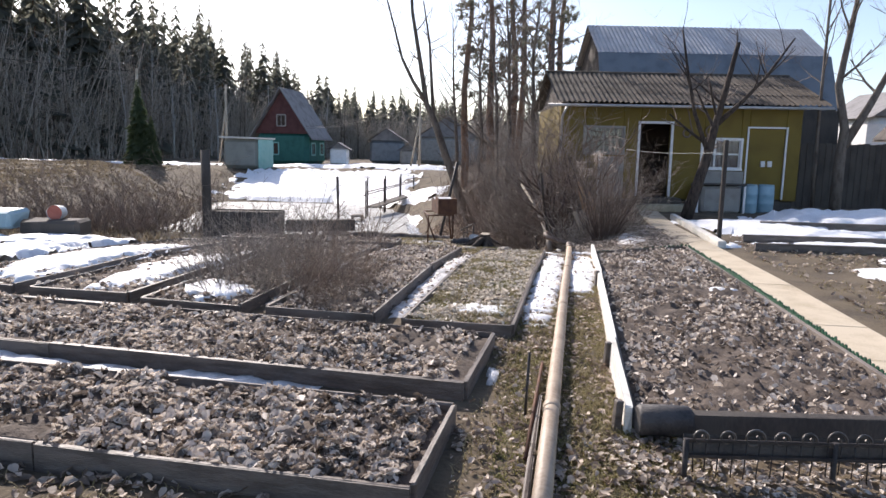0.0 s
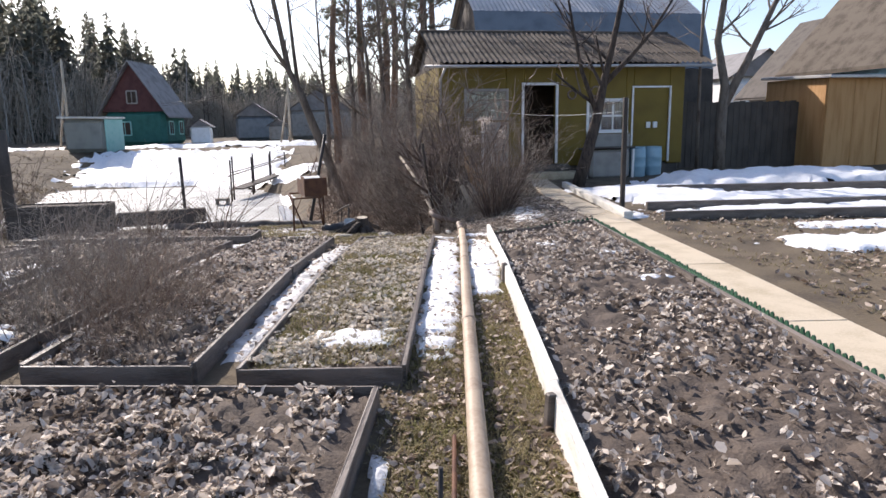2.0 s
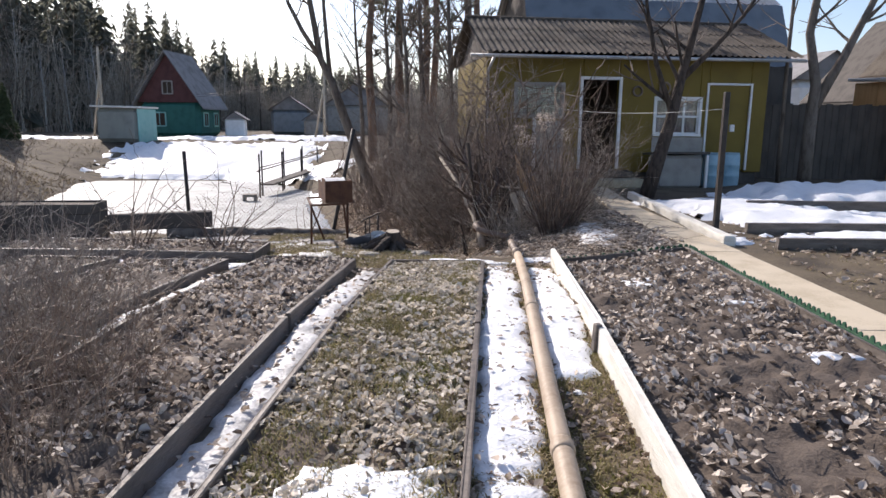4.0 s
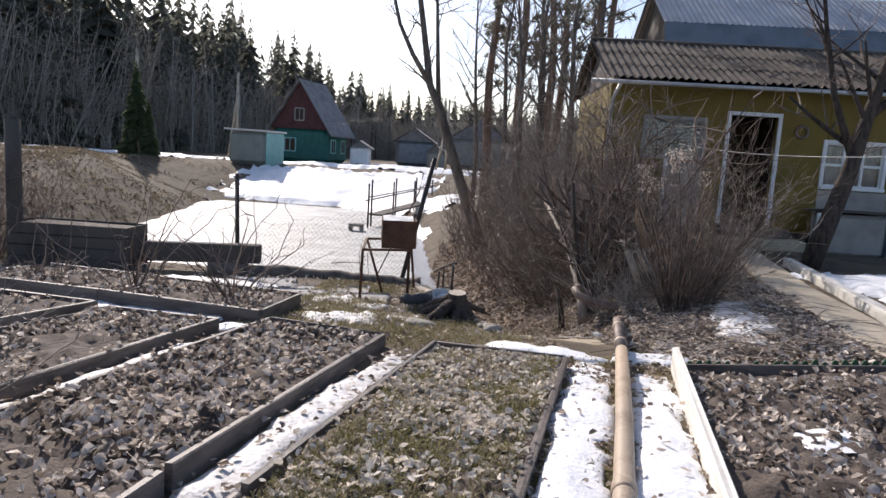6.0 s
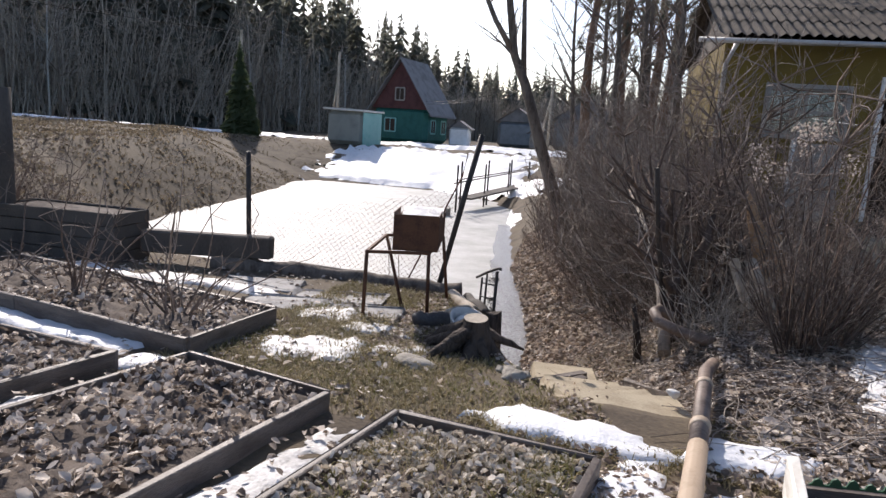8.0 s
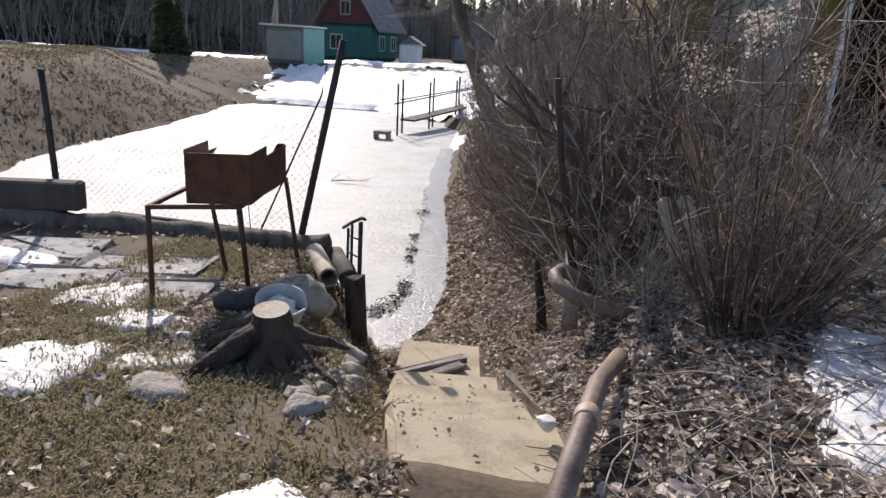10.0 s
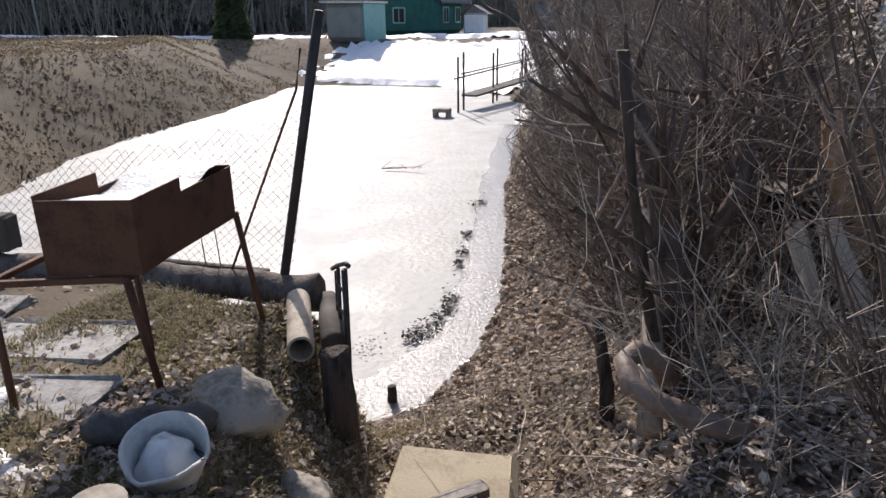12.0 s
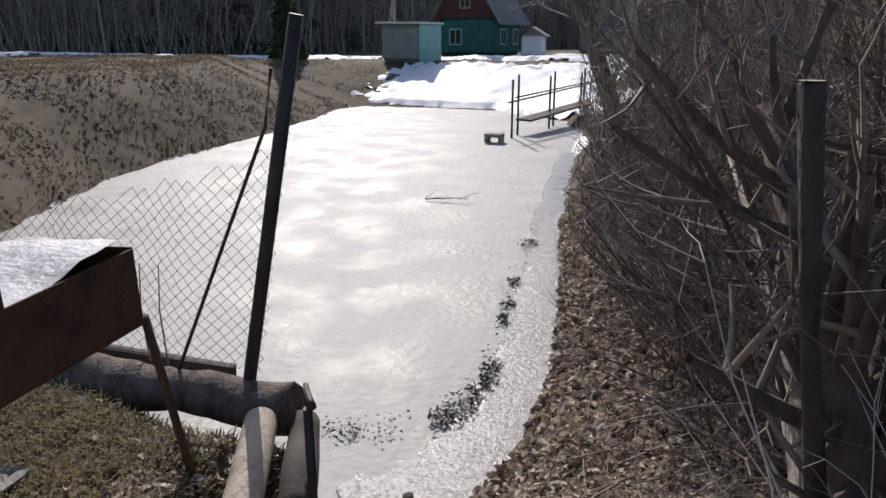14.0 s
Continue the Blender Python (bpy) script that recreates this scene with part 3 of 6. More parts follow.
# ---- the long pipe ----
def long_pipe():
    e = empty("pipe", 0.3, 1.9, 0)
    tagged(e, "long beige wrapped water pipe lying on the grass", "pipe")
    o = Vector((0.3, 1.9, 0))
    run = [(0.28, 1.8, 0.075), (0.62, 3.5, 0.075), (1.0, 5.4, 0.07), (1.42, 7.5, 0.065), (1.85, 9.6, 0.04), (2.16, 11.2, -0.03), (2.44, 12.75, -0.16), (2.60, 13.35, -0.28)]
    m = Mesh()
    m.tube([Vector(p) - o for p in run[:6]], 0.048, 14)
    m.obj("tube", PIPE_MAT, e)
    m = Mesh()
    m.tube([Vector(p) - o for p in run[5:]], 0.0465, 14)
    m.obj("tube", OLD_PIPE, e, "older reddish-brown end length")
    for k, t in ((1, 0.1), (2, 0.5), (3, 0.6), (5, 0.2), (5, 0.75)):
        a, b = Vector(run[k]), Vector(run[k + 1])
        p, d = a.lerp(b, t), (b - a).normalized()
        m = Mesh()
        m.tube([p - o - d * 0.05, p - o - d * 0.03, p - o + d * 0.03, p - o + d * 0.05], [0.049, 0.055, 0.055, 0.049], 14)
        m.obj("joint_collar", PIPE_MAT, e)


long_pipe()
t = Mesh()
t.tube([(0.43, 3.1, 0.03), (0.60, 3.95, 0.05), (0.75, 4.7, 0.035)], [0.012, 0.012, 0.011], 7)
tagged(t.obj("steel_rod", RUST), "thin rusty steel rod lying beside the pipe", "rod")
t = Mesh()
t.tube([(0.50, 3.72, -0.1), (0.52, 3.76, 0.40)], [0.009, 0.009], 7)
tagged(t.obj("marker_stake", STEEL_DARK), "thin dark metal stake stuck upright in the ground", "stake")
wood_beam((0.29, 2.2, 0.02), (0.63, 4.0, 0.025), 0.03, 0.03, "thin wooden lath lying on the grass", "lath")


# ---- yellow summer house ----
HY = 19.4          # facade


def house():
    h = empty("house", 6.6, HY, 0)
    tagged(h, "old yellow plastered summer house with mossy corrugated slate roof", "house")
    o = Vector((6.6, HY, 0))

    def slab(name, x0, x1, y0, y1, z0, z1, material, label="", parent=h):
        m = Mesh()
        m.box(Matrix.Translation(((x0 + x1) / 2 - o.x, (y0 + y1) / 2 - o.y, (z0 + z1) / 2)), x1 - x0, y1 - y0, z1 - z0)
        return m.obj(name, material, parent, label)

    L, R, T, D = 3.32, 10.25, 2.95, HY + 4.2
    dx0, dx1, dz0, dz1 = 5.62, 6.50, 0.38, 2.45
    wx0, wx1, wz0, wz1 = 7.45, 8.52, 1.23, 2.02
    lx0, lx1, lz0, lz1 = 4.05, 5.12, 1.62, 2.30
    rx0, rx1, rz0, rz1 = 8.74, 9.80, 0.35, 2.37
    th = 0.16
    # front wall in pieces round its openings
    for x0, x1, z0, z1 in ((L, lx0, 0.3, T), (lx0, lx1, 0.3, lz0), (lx0, lx1, lz1, T), (lx1, dx0, 0.3, T), (dx0, dx1, dz1, T), (dx1, wx0, 0.3, T),
                           (wx0, wx1, 0.3, wz0), (wx0, wx1, wz1, T), (wx1, rx0, 0.3, T), (rx0, rx1, rz1, T), (rx1, R, 0.3, T)):
        slab("wall", x0, x1, HY, HY + th, z0, z1, YELLOW)
    slab("wall", L, L + th, HY + th, D, 0.3, T, YELLOW)
    slab("wall", R - th, R, HY + th, D, 0.3, T, DARK_WOOD, "dark tarred side wall")
    slab("wall", L, R, D, D + th, 0.3, T, YELLOW)
    slab("plinth", L + 0.05, R - 0.05, HY + 0.05, D, -0.2, 0.33, DARK_WOOD, "dark plinth")
    slab("inner_floor", L + th, R - th, HY + th, D, 0.33, 0.37, DARK_IN)
    slab("partition", L + th, R - th, HY + 1.7, HY + 1.76, 0.37, T, DARK_IN)
    slab("inner_ceiling", L, R, HY, D, T, T + 0.05, DARK_IN)

    def casing(x0, x1, z0, z1, sill=True, w=0.07, paint=WHITE):
        f = empty("door_frame" if not sill else "window_frame")
        f.parent = h
        for a, b, c, d in ((x0 - w, x0, z0, z1 + w), (x1, x1 + w, z0, z1 + w), (x0, x1, z1, z1 + w)):
            slab("trim", a, b, HY - 0.03, HY + 0.03, c, d, paint, parent=f)
        if sill:
            slab("window_sill", x0 - w, x1 + w, HY - 0.07, HY + 0.03, z0 - w, z0, paint, parent=f)
        return f

    casing(dx0, dx1, dz0, dz1, False)
    casing(rx0, rx1, rz0, rz1, False, 0.05)
    slab("closed_door", rx0, rx1, HY + 0.03, HY + 0.08, rz0, rz1, YELLOW, "closed yellow door")
    slab("door_switch", 9.14, 9.26, HY - 0.03, HY + 0.029, 1.28, 1.45, PLASTIC_WHITE, "white switch box")
    slab("door_switch", 9.34, 9.46, HY - 0.03, HY + 0.029, 1.28, 1.45, PLASTIC_WHITE, "white switch box")
    slab("open_door", dx0 - 0.03, dx0 + 0.02, HY + 0.2, HY + 1.0, dz0 + 0.02, dz1 - 0.03, DARK_WOOD, "dark door standing open inwards")
    for x0, x1, z0, z1, nx, nz in ((wx0, wx1, wz0, wz1, 3, 2), (lx0, lx1, lz0, lz1, 2, 2)):
        paint = WHITE if x0 > 6 else GREY_PAINT
        f = casing(x0, x1, z0, z1, paint=paint)
        s = 0.05
        for k in range(nx + 1):
            xx = x0 + (x1 - x0) * k / nx
            slab("mullion", xx - s / 2, xx + s / 2, HY + 0.02, HY + 0.06, z0, z1, paint, parent=f)
        for k in range(nz + 1):
            zz = z0 + (z1 - z0) * k / nz
            for q in range(nx):
                slab("glazing_bar", x0 + (x1 - x0) * q / nx + s / 2, x0 + (x1 - x0) * (q + 1) / nx - s / 2, HY + 0.022, HY + 0.058, zz - s / 2, zz + s / 2, paint, parent=f)
        g = slab("pane", x0, x1, HY + 0.036, HY + 0.042, z0, z1, GLASS, "window glass", parent=f)
        m = Mesh()
        k = 24
        for q in range(k):
            a, b = x0 + (x1 - x0) * q / k - o.x, x0 + (x1 - x0) * (q + 1) / k - o.x
            ya, yb = 0.13 + 0.02 * math.sin(q * 1.9), 0.13 + 0.02 * math.sin((q + 1) * 1.9)
            m.face(((a, ya, z0), (b, yb, z0), (b, yb, z1), (a, ya, z1)), True)
            m.face(((a, ya + 0.006, z1), (b, yb + 0.006, z1), (b, yb + 0.006, z0), (a, ya + 0.006, z0)), True)
        m.obj("curtain", CURTAIN if x0 > 6 else GREY_PAINT, f, "faded reddish curtain" if x0 > 6 else "dark drawn curtain")
    slab("cover_panel", 7.38, 8.66, HY - 0.03, HY - 0.004, 0.62, 1.14, GREY_PAINT, "grey sheet below the window")
    slab("cover_panel", 4.5, 5.18, HY - 0.06, HY - 0.004, 0.32, 1.50, GREY_PAINT, "grey sheet below the window")
    slab("corner_post", 4.44, 4.5, HY - 0.09, HY - 0.004, 0.1, 1.55, WHITE, "pale upright board")
    # roof of corrugated slate sheets, gable running along the house
    for side in (0, 1):
        y0, y1, z0, z1 = (HY - 0.45, HY + 2.15, 2.93, 4.02) if side == 0 else (D + 0.6, HY + 2.15, 2.93, 4.02)
        rows, cols = (3, 8) if side == 0 else (1, 1)
        x0, x1 = L - 0.17, R + 0.55
        for r in range(rows):
            for c in range(cols):
                m = Mesh()
                xa, xb = x0 + (x1 - x0) * c / cols, x0 + (x1 - x0) * (c + 1) / cols
                n = int((xb - xa) / 0.0375)
                n += n % 2
                lift = 0.012 * (c % 2)
                for q in range(n + 1):
                    x = xa + (xb - xa) * q / n
                    wv = 0.025 * math.cos(math.pi * (x - x0) / 0.075)
                    for u in (r / rows - (0.04 if r else 0), (r + 1) / rows):
                        e = 0.02 if u < (r + 0.5) / rows else 0.0
                        m.v.append((x - o.x, y0 + (y1 - y0) * u - o.y, z0 + (z1 - z0) * u + wv + e + lift + 0.05))
                for q in range(n):
                    a = q * 2
                    m.f.append((a, a + 2, a + 3, a + 1))
                    m.smooth.append(True)
                m.obj("slate_sheet", SLATE, h)
    m = Mesh()
    m.tube([(L - 0.17 - o.x, 2.15, 4.07), (R + 0.55 - o.x, 2.15, 4.07)], 0.06, 8)
    m.obj("ridge_cap", SLATE, h)
    for x in (L + 0.08 - o.x, R - 0.08 - o.x):
        m = Mesh()
        m.face(((x, 0, T), (x, 4.2, T), (x, 2.15, 3.95)))
        m.face(((x + 0.05, 0, T), (x + 0.05, 2.15, 3.95), (x + 0.05, 4.2, T)))
        m.obj("gable", DARK_WOOD, h, "dark gable boards")
    m = Mesh()
    m.tube([(L - 0.45 - o.x, -0.47, 2.90), (6.5 - o.x, -0.47, 2.915), (R + 0.6 - o.x, -0.47, 2.93)], 0.04, 8)
    m.obj("gutter", TIN, h, "thin pale gutter pipe")
    m = Mesh()
    m.tube([(L + 0.1 - o.x, -0.40, 2.88), (L + 0.02 - o.x, -0.12, 2.6), (L - o.x, -0.08, 0.2)], 0.035, 8)
    m.obj("downpipe", TIN, h, "pale downpipe")
    for x, z, r in ((6.95, 2.2, 0.11), (7.62, 2.28, 0.13)):
        m = Mesh()
        ring = [(x - o.x + r * math.cos(a), -0.025, z + r * math.sin(a)) for a in np.linspace(0, 2 * math.pi, 15)]
        m.tube(ring, 0.025, 6, False)
        m.obj("wreath", TWIG, h, "small dark wreath hung on the wall")
    slab("porch_step", 5.3, 6.9, HY - 0.9, HY - 0.01, 0.0, 0.2, CONCRETE, "concrete porch step")
    slab("porch_step", 5.45, 6.75, HY - 0.5, HY - 0.012, 0.2, 0.36, DARK_WOOD, "wooden porch step")
    return h


house()


def barn():
    """Tall gambrel building behind the summer house."""
    b = empty("barn", 9.2, 27, 0)
    tagged(b, "large gambrel-roofed building clad in grey metal sheet", "barn")
    x0, x1 = -3.75, 4.6
    prof = [(-3.4, 0.0), (-3.2, 3.2), (-2.35, 5.15), (-0.2, 6.45), (1.9, 5.15), (2.8, 3.2), (3.0, 0)]
    for x, name in ((x0 + 0.25, "gable_wall"), (x1 - 0.25, "gable_wall")):
        m = Mesh()
        m.face([(x, y, z) for y, z in prof])
        m.face([(x + 0.12, y, z) for y, z in prof[::-1]])
        m.obj(name, DARK_WOOD, b, "dark plank gable")
    for k, name, material, lab in ((0, "wall", DARK_WOOD, ""), (1, "lower_roof", GREY_METAL, "blue-grey sheet roof slope"), (2, "upper_roof", TIN, "pale corrugated roof slope"),
                                   (3, "upper_roof", TIN, ""), (4, "lower_roof", GREY_METAL, ""), (5, "wall", DARK_WOOD, "")):
        (y0, z0), (y1, z1) = prof[k], prof[k + 1]
        m = Mesh()
        n = 110 if material is TIN else 30
        for q in range(n + 1):
            x = x0 + (x1 - x0) * q / n
            e = (0.03 if q % 2 else 0.0) if material is not DARK_WOOD else 0
            m.v.append((x, y0, z0 + e))
            m.v.append((x, y1, z1 + e))
        for q in range(n):
            m.f.append((q * 2, q * 2 + 2, q * 2 + 3, q * 2 + 1))
            m.smooth.append(False)
        m.obj(name, material, b, lab)


barn()


def utility_things():
    # grey chest under the window, two blue drums beside it
    c = empty("wooden_chest", 7.75, HY - 0.55, 0)
    tagged(c, "grey wooden chest with a dark lid beneath the window", "chest")
    m = Mesh()
    m.box(Matrix.Translation((0, 0, 0.36)), 1.1, 0.6, 0.76)
    m.obj("body", GREY_PAINT, c)
    m = Mesh()
    m.box(pose(0, 0.0, 0.78, -4), 1.3, 0.75, 0.05)
    m.obj("lid", DARK_WOOD, c)
    for x in (-0.68, 0.62):
        m = Mesh()
        m.box(Matrix.Translation((x, -0.3, 0.36)), 0.06, 0.06, 0.78)
        m.obj("post", WHITE, c)
    for x in (8.62, 9.08):
        d = empty("drum", x, HY - 0.6, 0)
        tagged(d, "pale blue plastic water drum standing by the wall", "drum", "blue drums by the wall")
        m = Mesh()
        m.tube([(0, 0, -0.03), (0, 0, 0.04), (0, 0, 0.25), (0, 0, 0.27), (0, 0, 0.29), (0, 0, 0.5), (0, 0, 0.52), (0, 0, 0.54), (0, 0, 0.74), (0, 0, 0.78)],
               [0.20, 0.215, 0.22, 0.23, 0.22, 0.22, 0.23, 0.22, 0.215, 0.19], 20)
        m.obj("barrel", BLUE_DRUM, d)
        m = Mesh()
        m.tube([(0, 0, 0.78), (0, 0, 0.80)], [0.21, 0.20], 20)
        m.obj("lid", BLUE_DRUM, d)
    p = Mesh()
    p.box(Matrix.Translation((0, 0, 0.9)), 0.07, 0.07, 1.95)
    ob = p.obj("clothesline_post", STEEL_DARK)
    ob.location = (5.16, 12.3, 0)
    tagged(ob, "dark square clothesline post standing by the path", "post")
    m = Mesh()
    a, b = Vector((5.16, 12.3, 1.66)), Vector((4.25, 17.8, 1.80))
    pts = [a.lerp(b, k / 12) - Vector((0, 0, 0.10 * (1 - (k / 6 - 1) ** 2))) for k in range(13)]
    m.tube(pts, 0.003, 5)
    tagged(m.obj("clothesline", WHITE), "thin pale sagging clothesline rope", "rope")


utility_things()
for a, b, w, h, lab, mm in (((4.85, 11.4, 0.05), (5.75, 16.6, 0.06), 0.14, 0.14, "pale timber curb beside the concrete path", WHITE_BOARD),
                           ((5.3, 11.15, 0.06), (12.0, 10.2, 0.06), 0.08, 0.16, "dark timber bed edge under snow", BOARD),
                           ((5.6, 12.3, 0.06), (13.0, 11.5, 0.06), 0.08, 0.16, "dark timber bed edge under snow", BOARD),
                           ((7.0, 14.6, 0.08), (14.0, 13.6, 0.08), 0.08, 0.2, "dark timber bed edge under snow", BOARD)):
    wood_beam(a, b, w, h, lab, material=mm)
for cx, cy, lx, ly, ang, h in ((6.9, 14.2, 2.6, 3.6, 10, 0.16), (10.8, 16.0, 6.0, 3.0, -5, 0.3), (9.0, 11.35, 7.5, 1.1, -7, 0.09), (9.3, 13.0, 6.5, 1.6, -7, 0.12), (6.8, 8.7, 2.6, 1.1, -8, 0.07), (14.5, 13.5, 5, 3, 0, 0.16), (8.4, 9.9, 3.2, 0.6, -7, 0.05)):
    snow_patch(cx, cy, lx, ly, ang, h)


def plank_shed():
    """Orange board shed past the house, a blue gabled house behind it, a dark fence beside it."""
    s = empty("garden_shed", 15.4, 20.2, -0.25)
    tagged(s, "orange-brown board shed with a flat grey roof", "shed")
    for k in range(3):
        m = Mesh()
        m.box(Matrix.Translation((0.47 + k * 0.94, 0, 1.45)), 0.932, 0.04, 3.0, 0.006)
        m.obj("panel", ORANGE, s)
    for k in range(3):
        m = Mesh()
        m.box(Matrix.Translation((0.0, 0.49 + k * 0.94, 1.45)), 0.04, 0.932, 3.0, 0.006)
        m.obj("panel", ORANGE, s)
    for k in range(8):
        m = Mesh()
        m.box(Matrix.Translation((2.93 + k * 0.2, 0.25, 1.3)), 0.192, 0.04, 2.7)
        m.obj("plank", DARK_WOOD, s, "dark brown plank")
    m = Mesh()
    m.box(pose(1.45, 1.3, 3.0, 2), 3.3, 3.3, 0.09)
    m.obj("roof", TIN, s, "thin grey sheet roof")
    m = Mesh()
    m.box(Matrix.Translation((2.2, 1.5, 1.3)), 4.2, 2.3, 2.5)
    m.obj("core", DARK_WOOD, s)
    g = empty("gabled_house", 21.3, 23.5, -0.3)
    tagged(g, "blue timber house with a steep dark brown roof", "house")
    m = Mesh()
    m.box(Matrix.Translation((0, 0, 1.8)), 5.8, 4.6, 3.7)
    m.obj("wall", BLUE_DRUM, g, "pale blue plank wall")
    for y in (-2.3, 2.3):
        m = Mesh()
        m.face(((-2.9, y, 3.64), (2.9, y, 3.64), (0, y, 6.9)))
        m.face(((-2.9, y + 0.08, 3.64), (0, y + 0.08, 6.9), (2.9, y + 0.08, 3.64)))
        m.obj("gable", BLUE_DRUM, g, "pale blue gable")
    for sx in (-1, 1):
        m = Mesh()
        q = [(sx * 3.3, -2.75, 3.3), (sx * 3.3, 2.75, 3.3), (0, 2.75, 7.0), (0, -2.75, 7.0)]
        m.face(q)
        m.face([(x, y, z + 0.14) for x, y, z in q[::-1]])
        m.face((q[0], q[3], (0, -2.75, 7.14), (sx * 3.3, -2.75, 3.44)))
        m.face((q[0], q[1], (sx * 3.3, 2.75, 3.44), (sx * 3.3, -2.75, 3.44)))
        m.obj("roof", SLATE, g, "steep dark roof slope")
    m = Mesh()
    m.beam((-3.0, -2.42, 3.5), (3.0, -2.42, 3.5), 0.2, 0.14)
    m.obj("cornice", WHITE, g, "white board across the gable")
    f = empty("plank_fence", 12.0, 21.4, 0)
    tagged(f, "tall dark plank fence beside the house", "fence")
    for k in range(25):
        m = Mesh()
        m.box(Matrix.Translation((-1.4 + k * 0.2, 0, 0.9)), 0.19, 0.03, 2.2 + 0.04 * (k % 3))
        m.obj("plank", DARK_WOOD, f)
    n = empty("neighbour_house", 28.2, 34, -0.3)
    tagged(n, "neighbouring house with steep dark sheet roof", "house")
    m = Mesh()
    m.box(Matrix.Translation((0, 0, 1.6)), 7, 8, 3.2)
    m.obj("wall", GREY_PAINT, n)
    for sx in (-1, 1):
        m = Mesh()
        for y0, y1 in ((-4.4, 4.4),):
            a, b, c, d = (sx * 4.0, y0, 2.9), (sx * 4.0, y1, 2.9), (0, y1, 7.2), (0, y0, 7.2)
            m.face((a, b, c, d))
            m.face(tuple((x, y, z - 0.12) for x, y, z in (d, c, b, a)))
        m.obj("roof", DARK_WOOD, n, "dark sheet roof")
    m = Mesh()
    m.face(((-3.5, -4.02, 3.2), (3.5, -4.02, 3.2), (0, -4.02, 7.0)))
    m.obj("gable", GREY_METAL, n)
    m = Mesh()
    m.face(((-3.5, 4.02, 3.2), (0, 4.02, 7.0), (3.5, 4.02, 3.2)))
    m.obj("gable", GREY_METAL, n)


plank_shed()

# ---- brazier, stump, stairs, pond edge ----
def brazier():
    """Rusty steel grill box on a stand of thin legs, dirty snow lying in it."""
    e = empty("brazier", 0.08, 14.0, -0.33)
    tagged(e, "rusty steel brazier box on a welded stand, filled with dirty snow", "brazier")
    o = Vector((0.08, 14.0, -0.33))
    nl, nr, fr, fl = Vector((-0.10, 13.66)), Vector((0.28, 13.76)), Vector((0.13, 14.70)), Vector((-0.25, 14.60))
    z0, z1 = 0.28, 0.60
    ring = [nl, nr, fr, fl]
    for i in range(4):
        a, b = ring[i], ring[(i + 1) % 4]
        if i % 2 == 0:
            pieces = ((0.0, 1.0, z1 - (0.06 if i == 2 else 0.0)),)
        else:
            pieces = ((0.0, 0.42, z1), (0.42, 1.0, z1 - 0.065)) if i == 1 else ((0.0, 0.55, z1 - 0.05), (0.55, 1.0, z1 + 0.02))
        m = Mesh()
        for u0, u1, zt in pieces:
            p, q = a.lerp(b, u0), a.lerp(b, u1)
            m.beam(Vector((p.x, p.y, (z0 + zt) / 2)) - o, Vector((q.x, q.y, (z0 + zt) / 2)) - o, 0.008, zt - z0)
        m.obj("side_plate", RUST, e)
    m = Mesh()
    c = (nl + fr) / 2
    m.face([Vector((p.x, p.y, z0 + 0.01)) - o for p in ring])
    m.face([Vector((p.x, p.y, z0 + 0.004)) - o for p in ring[::-1]])
    m.obj("bottom_plate", RUST, e)
    g = Mesh()
    n = 12
    for j in range(n + 1):
        for i in range(n + 1):
            u, v = i / n, j / n
            p = (nl * (1 - u) + nr * u) * (1 - v) + (fl * (1 - u) + fr * u) * v
            p = c + (p - c) * 0.975
            z = z1 - 0.075 + 0.05 * noise.noise((p.x * 3, p.y * 3, 4)) + 0.015 * noise.noise((p.x * 14, p.y * 14, 4)) + 0.04 * v
            g.v.append(tuple(Vector((p.x, p.y, z)) - o))
    for j in range(n):
        for i in range(n):
            a = j * (n + 1) + i
            g.f.append((a, a + 1, a + n + 2, a + n + 1))
            g.smooth.append(True)
    g.obj("snow_fill", SNOW_DIRTY, e, "dirty old snow inside the box")
    wl, wf = Vector((-0.30, 13.55)), Vector((-0.42, 14.5))
    tops = [wl, Vector((0.21, 13.74)), Vector((0.12, 14.72)), wf]
    feet = [(-0.31, 13.54), (0.20, 13.86), (0.20, 14.78), (-0.12, 14.2)]
    for p, q in zip(tops, feet):
        m = Mesh()
        m.tube([Vector((p.x, p.y, z0 - 0.005)) - o, Vector((q[0], q[1], ground_z(*q) - 0.08)) - o], 0.017, 8)
        m.obj("leg", RUST, e)
    for a, b in zip(tops, tops[1:] + tops[:1]):
        m = Mesh()
        m.beam(Vector((a.x, a.y, z0 - 0.015)) - o, Vector((b.x, b.y, z0 - 0.015)) - o, 0.028, 0.028)
        m.obj("stand_rail", RUST, e)


brazier()


